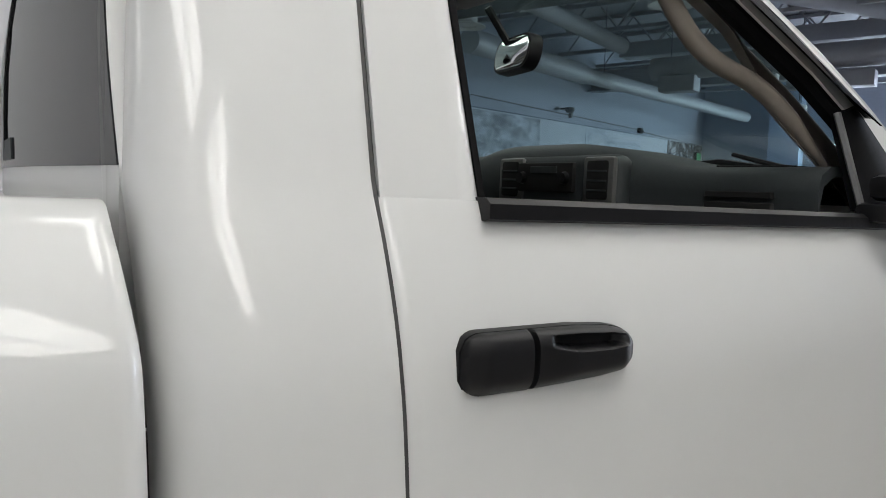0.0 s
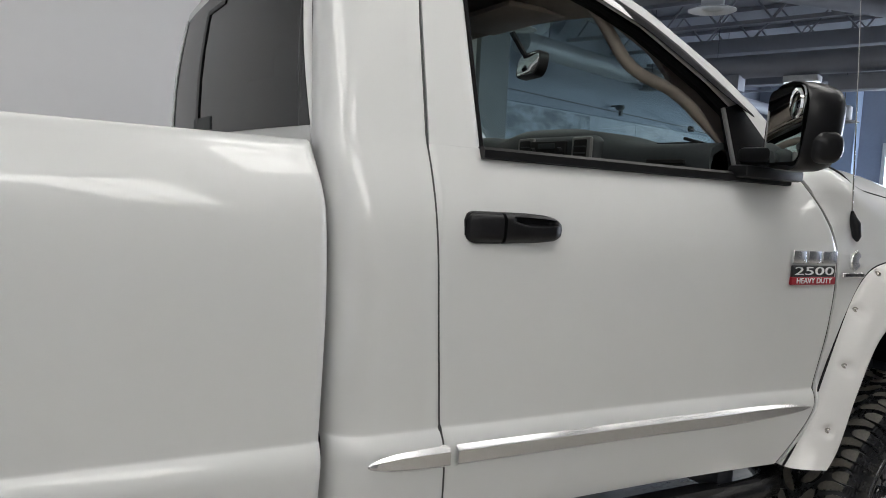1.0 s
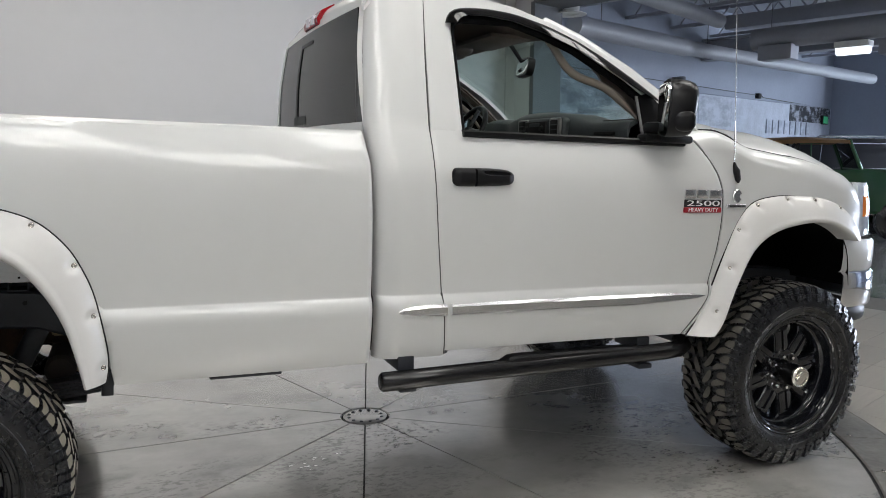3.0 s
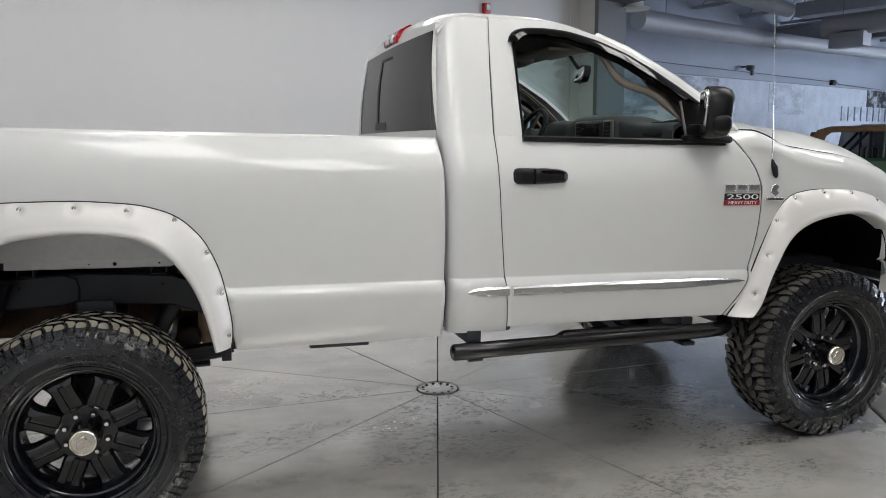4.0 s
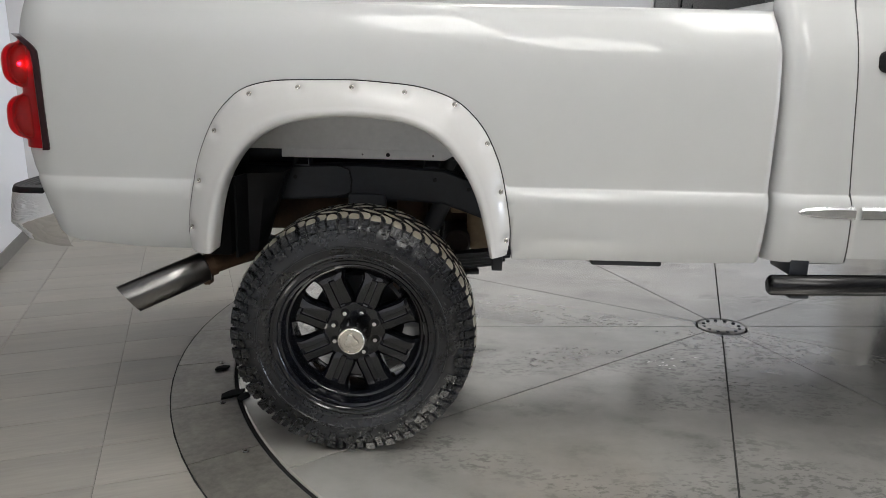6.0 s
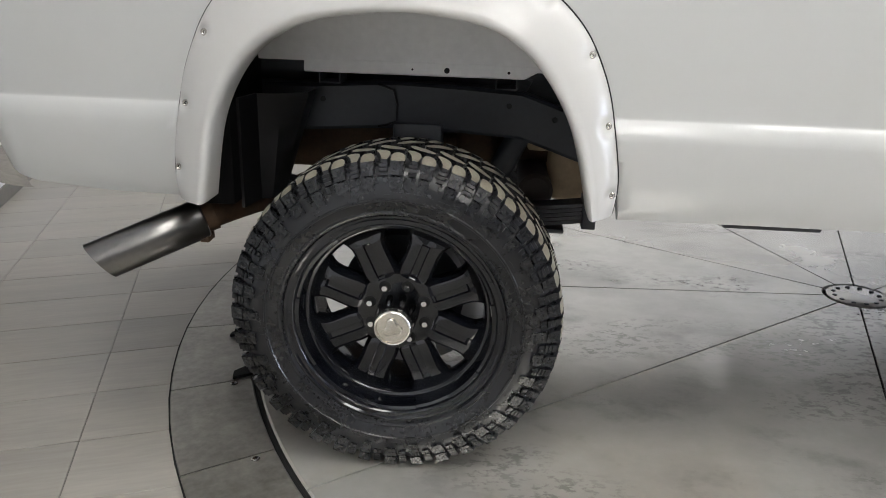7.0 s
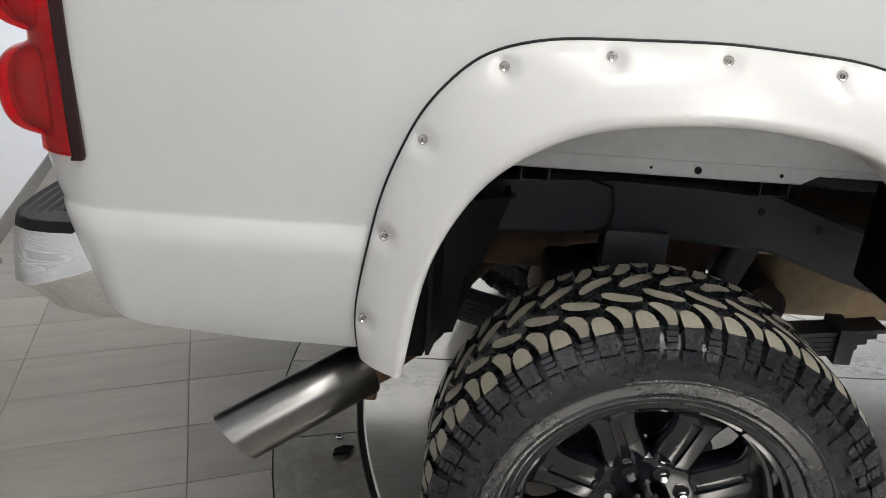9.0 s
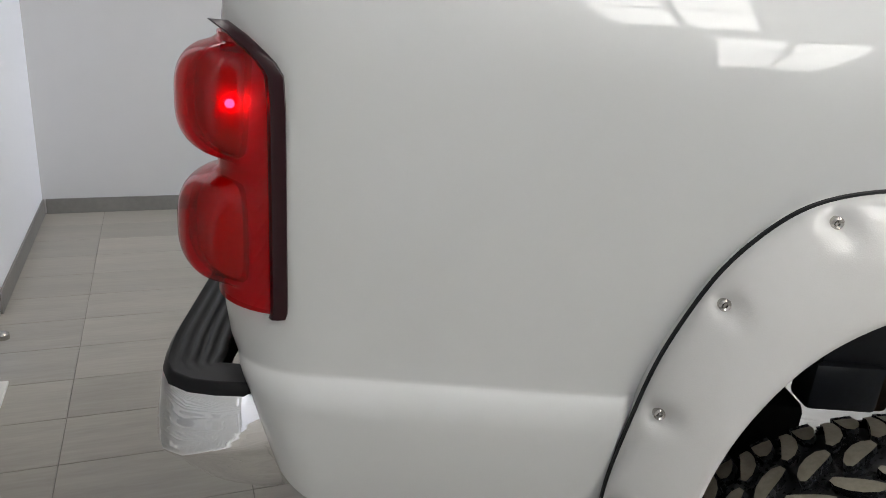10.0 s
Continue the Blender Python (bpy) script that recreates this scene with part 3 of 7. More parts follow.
def back_wall():
    bm = bmesh.new()
    hole = [(-0.835, 1.660), (0.835, 1.660), (0.70, 2.115), (-0.70, 2.115)]
    rim = [(-0.865, 0.80), (0.865, 0.80), (0.715, 2.15), (-0.715, 2.15)]
    bend = lambda y, z: (1.449 + 0.066 * max(0, z - 1.64) - 0.036 * (1 - (y / 0.87) ** 2) - 0.016 * math.sin(math.pi * min(1.0, max(0.0, (z - 1.64) / 0.5))), y, z)
    a, b = [], []
    for k in range(4):
        for t in np.linspace(0, 1, 12, endpoint=False):
            a.append(bend(*[rim[k][i] + (rim[(k + 1) % 4][i] - rim[k][i]) * t for i in (0, 1)]))
            b.append(bend(*[hole[k][i] + (hole[(k + 1) % 4][i] - hole[k][i]) * t for i in (0, 1)]))
    return sheet([[p, tuple((np.array(p) + np.array(q)) / 2), q] for p, q in zip(a + a[:1], b + b[:1])], (0.02, 0, 0)), hole, bend


bw, HOLE, bend = back_wall()
back = part("cab_back_wall", bw, PAINT, truck)


def back_glass(y0, y1, z0, z1, off):
    rows = []
    for z in np.linspace(z0, z1, 6):
        k = 1 - (z - 1.660) / 0.44 * 0.162
        rows.append([(bend(y * k, z)[0] + off, y * k, z) for y in np.linspace(y0, y1, 15)])
    return sheet(rows, (0.004, 0, 0))


part("rear_window", back_glass(-0.835, 0.825, 1.660, 2.115, -0.002), DARK_GLASS, back, "dark tinted rear sliding window")

# hood and front fender: both meet at the seam
SEAM = [(2.96, -0.86, 1.700), (3.10, -0.925, 1.700), (3.165, -0.950, 1.674), (3.215, -0.955, 1.643), (3.265, -0.957, 1.624), (3.36, -0.958, 1.613), (3.445, -0.958, 1.602), (3.55, -0.958, 1.592), (3.62, -0.957, 1.581), (3.72, -0.955, 1.562), (3.90, -0.945, 1.521), (3.98, -0.930, 1.488), (4.06, -0.895, 1.445), (4.12, -0.86, 1.41)]


def seam_at(x):
    return [float(np.mean([np.interp(x + d, [p[0] for p in SEAM], [p[k] for p in SEAM]) for d in (-0.015, 0, 0.015)])) for k in (1, 2)]


def hood():
    rows = []
    for x in np.linspace(2.96, 4.10, 40):
        ye, ze = seam_at(x)
        crown = lerp([(2.96, 0.04), (3.1, 0.05), (3.2, 0.105), (3.3, 0.125), (3.5, 0.135), (3.8, 0.125), (4.0, 0.08), (4.10, 0.02)], x)
        row = [(x, ye + 0.004, ze - 0.03), (x, ye + 0.003, ze - 0.004)]
        row += [(x + 0.10 * (1 - v * v), -ye * v * 0.994, ze + 0.002 + crown * (1 - abs(v) ** 5)) for v in np.linspace(-1, 1, 41)]
        row += [(x, -ye - 0.003, ze - 0.004), (x, -ye - 0.004, ze - 0.03)]
        rows.append(row)
    return sheet(rows, (0, 0, -0.012))


part("hood", hood(), PAINT, truck, smooth=50)


def fender():
    rows = []
    for u in np.linspace(0, 1, 60):
        x = 2.96 + 1.10 * u
        low = max(0.9, lerp([(2.9, 0.9), *FRONT_OUT[4:-1]], x) - 0.02)
        ease = np.clip(u / 0.18, 0, 1) ** 2 * (3 - 2 * np.clip(u / 0.18, 0, 1))
        nose = 0.045 * max(0, (x - 3.85) / 0.2) ** 2
        swell = 0.015 * max(0.0, 1 - ((x - 3.6) / 0.7) ** 2)
        ye, ze = seam_at(x)
        shoulder = ze - 0.11
        row = []
        for t in np.linspace(0, 1, 16):
            z = low + (shoulder - low) * t
            g = lerp(GAP_F, min(z, 1.667)) + 0.004
            xx = g + u * (4.06 - g)
            y = cab_skin(3.06, min(z, 1.64)) * (1 - ease) + (-1.006 - swell + 0.010 * max(0, (z - 1.40) / 0.15)) * ease
            row.append((xx, y + nose, z))
        y0, z0 = row[-1][1], row[-1][2]
        g = lerp(GAP_F, min(ze, 1.667)) + 0.004
        for a in np.linspace(0, 1.1, 9)[1:]:
            z = z0 + (ze - 0.004 - z0) * math.sin(a) / math.sin(1.1)
            g = lerp(GAP_F, min(z, 1.667)) + 0.004
            row.append((g + u * (4.06 - g), y0 + (ye - 0.004 - y0) * (1 - math.cos(a)) / (1 - math.cos(1.1)), z))
        row.append((row[-1][0], row[-1][1] + 0.002, row[-1][2] - 0.02))
        rows.append(row)
    return sheet(rows, (0, 0.010, -0.004))


def fender_lower():
    rows = []
    for z in np.linspace(0.775, 1.42, 30):
        g = lerp(GAP_F, z) + 0.004
        out = np.interp(z, [p[1] for p in FRONT_OUT[:10]], [p[0] for p in FRONT_OUT[:10]])
        rows.append([(x, cab_skin(3.05, z), z) for x in (g, g + 0.004, max(g + 0.01, out + 0.03))])
    return sheet(rows, (0, 0.012, 0))


mirrored("front_fender", fender, PAINT, truck)
mirrored("fender_lower_panel", fender_lower, PAINT, truck)


# flares
BULGE = ((0.0, -0.985), (0.0, -1.024), (0.02, -1.033), (0.07, -1.042), (0.13, -1.049), (0.20, -1.056), (0.27, -1.062), (0.34, -1.068), (0.42, -1.074), (0.5, -1.079), (0.6, -1.085), (0.68, -1.089), (0.74, -1.092), (0.80, -1.096), (0.88, -1.099), (0.95, -1.095), (0.99, -1.084), (1.0, -1.059), (0.99, -0.985))


def flare(out, inn, bolts):
    n = 260
    o, i = rounded(out, n, 60), rounded(inn, n, 220)
    rows = []
    for k in range(n):
        row = []
        for t, y in BULGE:
            p = o[k] + (i[k] - o[k]) * t
            for b in bolts:
                d2 = (p[0] - b[0]) ** 2 + (p[1] - b[1]) ** 2
                y += 0.019 * math.exp(-d2 / 0.0175 ** 2) if 0.01 < t < 0.6 else 0
            row.append((p[0], y, p[1]))
        rows.append(row)
    bm = bmesh.new()
    vs = grid(bm, rows)
    for v in (vs[0], vs[-1]):
        bm.faces.new(v)
    return bm


def pocket(out, inn, b):
    """The depth of the flare's face under a bolt."""
    o, i = rounded(out, 260, 60), rounded(inn, 260, 220)
    k = int(np.argmin(np.hypot(o[:, 0] - b[0], o[:, 1] - b[1])))
    t = math.dist(o[k], b) / math.dist(o[k], i[k])
    return lerp(BULGE[1:-2], t) + 0.017


def seal(out):
    o = rounded(out, 260, 60)
    return tube(bmesh.new(), [(x, -1.016, z) for x, z in o], 0.0045, 6)


for nm, out, inn, bolts in (("rear_flare", REAR_OUT, REAR_IN, REAR_BOLTS), ("front_flare", FRONT_OUT, FRONT_IN, FRONT_BOLTS)):
    fl = mirrored(nm, lambda: flare(out, inn, bolts), FLARE, truck, "white pocket-style fender flare with bolts", 60)
    sl = mirrored("edge_seal", lambda: seal(out), BLACK_TRIM, truck)
    for f, sgn in zip(fl, (1, -1)):
        for e in sl[:1] if sgn > 0 else sl[1:]:
            e.parent = f
        for bx, bz in bolts:
            bm = turned(bmesh.new(), [(0, 0.0), (-0.001, 0.0028), (-0.006, 0.0035), (-0.008, 0.0065), (-0.005, 0.009), (0.006, 0.009)], 14)
            part("flare_bolt", bm, BRUSHED, f, m=Matrix.Translation((bx, pocket(out, inn, (bx, bz)) * sgn, bz)) @ (Matrix.Identity(4) if sgn > 0 else Matrix.Rotation(math.pi, 4, "Z")))

# wheels
# tread block faces: tan on the rear tyres, darker on the front ones
DARK_TREAD = material("dark_tread_face", (0.085, 0.080, 0.068), 0.40, 0.0, 14, 0.45, 0.0003)
TREAD = material("tan_tread_face", (0.27, 0.248, 0.195), 0.45, 0.0, 14, 0.25, 0.0003)
BLACK_CHROME = material("black_chrome", (0.10, 0.10, 0.105), 0.14, 1.0, 12, 0.08)
CAP = material("hub_cap_metal", (0.74, 0.71, 0.65), 0.26, 1.0, 30, 0.06)
R_TYRE, R_RIM = 0.446, 0.292


def lug(bm, corners, r0, r1):
    """A tread block over (angle, across) corners, between two radii."""
    lo, hi = [], []
    for a, w in corners:
        crown = 0.0 if abs(w) < 0.09 else 0.011 * ((abs(w) - 0.09) / 0.055) ** 2
        lo.append(bm.verts.new((math.cos(a) * (r0 - crown), w, math.sin(a) * (r0 - crown))))
        hi.append((math.cos(a) * (r1 - crown), w, math.sin(a) * (r1 - crown)))
    c = np.mean(hi, axis=0)
    hi = [bm.verts.new(tuple(c + (np.array(p) - c) * 0.93)) for p in hi]
    bm.faces.new(hi).material_index = 1
    for k in range(len(lo)):
        j = (k + 1) % len(lo)
        bm.faces.new((lo[k], lo[j], hi[j], hi[k]))


BLOCKS = 36
STEP = 2 * math.pi / BLOCKS


def comma(spine, half, s):
    """The outline of a curved block along a spine of (metres round, metres across), with a half width at each point."""
    sp, left, right = np.array(spine), [], []
    for k in range(len(sp)):
        d = sp[min(k + 1, len(sp) - 1)] - sp[max(k - 1, 0)]
        d = d / np.linalg.norm(d)
        side = np.array([-d[1], d[0]]) * half[k]
        left.append(sp[k] + side), right.append(sp[k] - side)
    return [(q[0] / R_TYRE, s * q[1]) for q in left + right[::-1]]


def biter(bm, s, r0, r1, w0, w1, a0, a1, deep=0.022):
    """A raised block on the sidewall between two radii."""
    vs = [((f * STEP, r), w) for f, r, w in ((a0, r1, w0), (a1, r1, w0), (a1 - 0.03, r0, w1), (a0 + 0.03, r0, w1))]
    o = [bm.verts.new((math.cos(q[0]) * q[1], s * w, math.sin(q[0]) * q[1])) for q, w in vs]
    i = [bm.verts.new((math.cos(q[0]) * q[1], s * (w - deep), math.sin(q[0]) * q[1])) for q, w in vs]
    bm.faces.new(o)
    for q in range(4):
        bm.faces.new((o[q], o[(q + 1) % 4], i[(q + 1) % 4], i[q]))


def shoulder_block(s, odd):
    """A round-nosed shoulder block with its side biters, in two steps down the sidewall."""
    bm, long = bmesh.new(), 0.012 * odd
    lug(bm, comma([(0.021, 0.149), (0.021, 0.135), (0.023, 0.118), (0.027, 0.104), (0.031, 0.096)], [0.0185, 0.0195, 0.0180, 0.0135, 0.006], s), 0.412, R_TYRE)
    biter(bm, s, 0.404, 0.4355, 0.150, 0.1625, 0.05, 0.50)
    biter(bm, s, 0.372 - long, 0.400, 0.1630, 0.1705, 0.02 + 0.06 * odd, 0.53 - 0.05 * odd)
    return bm


def arm_block(s):
    """The curved arm between two shoulder blocks, with fine steps at its outer end."""
    bm = bmesh.new()
    lug(bm, comma([(0.056, 0.141), (0.055, 0.126), (0.057, 0.108), (0.063, 0.090), (0.073, 0.075), (0.084, 0.066)], [0.0085, 0.0110, 0.0140, 0.0150, 0.0120, 0.006], s), 0.412, R_TYRE)
    for k in range(3):
        biter(bm, s, 0.402 + 0.0095 * k, 0.4095 + 0.0095 * k, 0.1525 - 0.004 * k, 0.1555 - 0.004 * k, 0.60, 0.90, 0.016)
    biter(bm, s, 0.384, 0.398, 0.158, 0.1645, 0.58, 0.92, 0.016)
    return bm


def centre_block(s):
    bm = bmesh.new()
    lug(bm, comma([(0.012, 0.055), (0.026, 0.051), (0.044, 0.042), (0.062, 0.030), (0.076, 0.016), (0.082, 0.006)], [0.007, 0.0140, 0.0165, 0.0155, 0.0115, 0.005], s), 0.414, R_TYRE)
    return bm


def tyre():
    bm = bmesh.new()
    turned(bm, [(-0.125, 0.285), (-0.148, 0.297), (-0.155, 0.300), (-0.158, 0.306), (-0.156, 0.311), (-0.162, 0.325), (-0.1655, 0.336), (-0.1685, 0.338), (-0.1685, 0.342), (-0.1655, 0.344), (-0.1650, 0.360), (-0.1600, 0.380), (-0.1520, 0.398), (-0.138, 0.416), (-0.115, 0.428), (-0.05, 0.4315), (0.05, 0.4315), (0.115, 0.428), (0.138, 0.416), (0.150, 0.396), (0.166, 0.355), (0.15, 0.300), (0.125, 0.285)], 96)

    # raised bars on the sidewall, where lettering cannot be read
    for a0, a1, r0, r1 in ((1.15, 1.24, 0.345, 0.362), (1.27, 1.35, 0.345, 0.362), (1.38, 1.46, 0.345, 0.362), (1.49, 1.57, 0.345, 0.362), (-0.62, -0.56, 0.338, 0.346), (-0.53, -0.44, 0.338, 0.346), (-0.41, -0.36, 0.338, 0.346), (3.25, 3.30, 0.345, 0.358), (3.34, 3.39, 0.345, 0.358), (4.4, 4.6, 0.347, 0.352), *[(0.52 * q, 0.52 * q + 0.05, 0.3525, 0.3545) for q in range(12)]):
        pts = [(a0, r0), (a1, r0), (a1, r1), (a0, r1)]
        o = [bm.verts.new((math.cos(q) * r, -0.0012 - lerp([(0.311, 0.156), (0.325, 0.162), (0.336, 0.1655), (0.339, 0.1685), (0.342, 0.1685), (0.344, 0.1655), (0.360, 0.165), (0.380, 0.160)], r), math.sin(q) * r)) for q, r in pts]
        i = [bm.verts.new((math.cos(q) * r, -0.158, math.sin(q) * r)) for q, r in pts]
        bm.faces.new(o)
        for q in range(4):
            bm.faces.new((o[q], o[(q + 1) % 4], i[(q + 1) % 4], i[q]))
    return bm


def rim():
    bm = bmesh.new()
    turned(bm, [(0.13, 0.27), (0.14, 0.285), (0.13, 0.255), (0.03, 0.236), (-0.03, 0.232), (-0.062, 0.235), (-0.080, 0.240), (-0.086, 0.245), (-0.088, 0.250), (-0.094, 0.2535), (-0.122, 0.257), (-0.128, 0.260), (-0.131, 0.267), (-0.139, 0.270), (-0.143, 0.274), (-0.143, 0.284), (-0.147, 0.289), (-0.147, 0.295), (-0.140, 0.298), (-0.125, 0.297), (-0.10, 0.272), (0.0, 0.262), (0.12, 0.275)], 96)
    turned(bm, [(-0.02, 0.0), (-0.068, 0.0), (-0.070, 0.05), (-0.0715, 0.096), (-0.070, 0.110), (-0.062, 0.117), (-0.03, 0.118), (0.0, 0.10), (0.0, 0.0)], 48)
    return bm


def spoke():
    """A broad spoke with rounded shoulders and a long groove down its middle."""
    bm = bmesh.new()
    rows = []
    for r, y, w, g in ((0.092, -0.066, 0.030, 0.0), (0.104, -0.0725, 0.042, 0.0), (0.112, -0.074, 0.0460, 1.0), (0.13, -0.0755, 0.0475, 1.0), (0.155, -0.0765, 0.0460, 1.0), (0.185, -0.0770, 0.0455, 1.0), (0.203, -0.0765, 0.0480, 1.0), (0.210, -0.0760, 0.051, 0.0), (0.220, -0.0740, 0.057, 0.0), (0.229, -0.070, 0.066, 0.0), (0.236, -0.063, 0.074, 0.0), (0.240, -0.050, 0.088, 0.0)):
        e = min(1.0, 0.047 / w)
        rows.append([(r, y + dy, t * w) for t, dy in ((-1.0, 0.050), (-1.0, 0.014), (-0.965, 0.0085), (-0.90, 0.0045), (-0.86, 0.0065), (-0.80, 0.0015), (-0.62, 0.0), (-0.25 * e, -0.001), (-0.20 * e, 0.0065 * g), (0.0, 0.0080 * g), (0.20 * e, 0.0065 * g), (0.25 * e, -0.001), (0.62, 0.0), (0.80, 0.0015), (0.86, 0.0065), (0.90, 0.0045), (0.965, 0.0085), (1.0, 0.014), (1.0, 0.050))])
    vs = grid(bm, rows)
    for v in (vs[0], vs[-1]):
        bm.faces.new(v)
    return bm


def rim_pad():
    """A raised step along the inner edge of the lip."""
    bm = bmesh.new()
    rows = [[(r * math.sin(a), y, r * math.cos(a)) for r, y in ((0.272, -0.136), (0.2665, -0.1375), (0.2585, -0.1325), (0.2545, -0.119), (0.2515, -0.097), (0.256, -0.092))] for a in np.linspace(-0.21, 0.21, 9)]
    vs = grid(bm, rows)
    for v in (vs[0], vs[-1]):
        bm.faces.new(v)
    return bm


def cap_knob():
    """The three-lobed centre of the hub cap."""
    bm = bmesh.new()
    ring_of = lambda k, y: [(k * (0.0225 + 0.0055 * math.cos(3 * a)) * math.cos(a), y, k * (0.0225 + 0.0055 * math.cos(3 * a)) * math.sin(a)) for a in np.linspace(0, 2 * math.pi, 36, endpoint=False)]
    vs = grid(bm, [ring_of(1.06, -0.174), ring_of(1.0, -0.181), ring_of(0.93, -0.183), ring_of(0.80, -0.1835)], closed_u=True)
    bm.faces.new(vs[-1])
    return bm


def build_wheel(face):
    w = part("wheel", rim(), RIM_BLACK, None, "gloss black eight-spoke alloy rim", 30)
    part("tyre", tyre(), RUBBER, w, "black mud-terrain tyre", 30)
    made = {}
    for k in range(BLOCKS):
        for s in (1, -1):
            m = Matrix.Rotation(-(k + (0 if s > 0 else 0.5)) * STEP, 4, "Y")
            for key, build in (((s, k % 2), lambda: shoulder_block(s, k % 2)), ((s, 2), lambda: arm_block(s)), ((s, 3), lambda: centre_block(s))):
                if key not in made:
                    made[key] = part("tread_block", build(), [RUBBER, face], w, smooth=30, m=m)
                else:
                    ob = new("tread_block", made[key].data)
                    ob.parent, ob.matrix_local = w, m
    for name, build, n, turn in (("spoke", spoke, 8, math.pi / 8), ("rim_pad", rim_pad, 8, 0.0)):
        first_one = None
        for k in range(n):
            m = Matrix.Rotation(-(turn + k * 2 * math.pi / n), 4, "Y")
            if first_one is None:
                first_one = part(name, build(), RIM_BLACK, w, smooth=25, m=m)
            else:
                ob = new(name, first_one.data)
                ob.parent, ob.matrix_local = w, m
    part("hub_barrel", turned(bmesh.new(), [(-0.06, 0.0), (-0.06, 0.060), (-0.075, 0.0575), (-0.12, 0.0555), (-0.166, 0.053), (-0.166, 0.0)], 40), BLACK_CHROME, w, "black chrome hub barrel")
    cap = part("hub_cap", turned(bmesh.new(), [(-0.160, 0.0), (-0.160, 0.053), (-0.172, 0.0515), (-0.180, 0.049), (-0.183, 0.0455), (-0.182, 0.0430), (-0.175, 0.040), (-0.174, 0.0)], 40), CAP, w, "brushed metal hub cap")
    part("cap_knob", cap_knob(), CAP, cap, "", 40, pose(0, 0, 0, 0, 20, 0))
    for k in range(8):
        a = (k + 0.5) * math.pi / 4 + 0.03
        m = Matrix.Translation((0.080 * math.cos(a), 0, 0.080 * math.sin(a)))
        part("nut_pocket", turned(bmesh.new(), [(-0.0695, 0.0175), (-0.0735, 0.0165), (-0.0725, 0.0145), (-0.0722, 0.0)], 14), GAP, w, "", 30, m)
        part("lug_nut", turned(bmesh.new(), [(-0.06, 0.0105), (-0.086, 0.0105), (-0.090, 0.008), (-0.090, 0.0)], 6), CHROME, w, smooth=0, m=m)
    for k in range(24):
        a = (k + 0.5) * math.pi / 12 + (0.06 if k % 2 else -0.06)
        part("rim_rivet", turned(bmesh.new(), [(-0.143, 0.0035), (-0.147, 0.003), (-0.148, 0.0)], 6), RIM_BLACK, w, m=Matrix.Translation((0.279 * math.cos(a), 0.002, 0.279 * math.sin(a))))
    return w


INV = Matrix.Rotation(-RAKE, 4, "Y")
for k, (x, face) in enumerate(((0.0, TREAD), (3.569, DARK_TREAD))):
    wheel = build_wheel(face)
    wheel.parent, wheel.matrix_local = truck, INV @ Matrix.Translation((x, -0.948, 0.459)) @ pose(0, 0, 0, 0, 13 * k, 0)
    m = INV @ Matrix.Translation((x, 0.948, 0.459)) @ pose(0, 0, 0, 0, 13 * k + 26, 180)
    other = copy_thing(wheel, m)
    other.parent, other.matrix_local = truck, m

# ---- parts of the truck ----
RED_LENS = glass("red_lens", (0.80, 0.010, 0.040), 0.0)
REFLECTOR = material("lamp_reflector", (0.86, 0.84, 0.82), 0.35, 0.25, 40, 0.08, 0.0006)
RED_PLASTIC = material("red_lamp_plastic", (0.30, 0.003, 0.008), 0.15, 0.0, 3, 0.12, spec=0.3)
DARK_RED = material("smoked_red_plastic", (0.022, 0.006, 0.008), 0.3, spec=0.25)
# emission stands in for the pinkish glint in the tail light
LENS_GLINT = material("glowing_lens_glint", (1.0, 0.42, 0.36), 0.3, emit=30.0)
AMBER = material("amber_lens", (0.75, 0.22, 0.04), 0.12)
CLEAR = material("headlight_lens", (0.62, 0.66, 0.70), 0.06, 0.35, 5, 0.2)
SMOKE = glass("smoked_acrylic", (0.03, 0.03, 0.034), 0.05)
BADGE_BLACK = material("badge_black", (0.012, 0.012, 0.014), 0.35)
BADGE_RED = material("badge_red", (0.34, 0.012, 0.022), 0.3)
MIRROR = material("mirror_glass", (0.86, 0.87, 0.87), 0.01, 1.0)
door_near, door_far = door_r
INV_S = Matrix.Diagonal((1, -1, 1, 1))


def flip(bm):
    bmesh.ops.transform(bm, matrix=INV_S, verts=bm.verts)
    return bm


def both(name, build, mat, parents, label="", smooth=35):
    return [part(name, build() if k == 0 else flip(build()), mat, p, label, smooth) for k, p in enumerate(parents)]


doors = (door_near, door_far)


def oblong(x0, x1, z0, z1, r, n=6):
    """A rounded rectangle in x and z."""
    pts = []
    for cx, cz, a0 in ((x1 - r, z1 - r, 0), (x0 + r, z1 - r, 90), (x0 + r, z0 + r, 180), (x1 - r, z0 + r, 270)):
        for k in range(n + 1):
            a = radians(a0 + 90 * k / n)
            pts.append((cx + r * math.cos(a), cz + r * math.sin(a)))
    return pts


def lens_shape(pts, levels, y0):
    """A cushion over an outline: levels of (scale, out)."""
    c = np.mean(pts, axis=0)
    bm = bmesh.new()
    rows = [[(c[0] + (p[0] - c[0]) * k, y0 - o, c[1] + (p[1] - c[1]) * k) for p in pts] for k, o in levels]
    vs = grid(bm, rows, closed_u=True)
    bm.faces.new(vs[-1])
    return bm


# door handle: a thin base, the lock cover and the pull with its finger opening
def ease(a, b, v):
    t = min(1.0, max(0.0, (v - a) / (b - a)))
    return t * t * (3 - 2 * t)


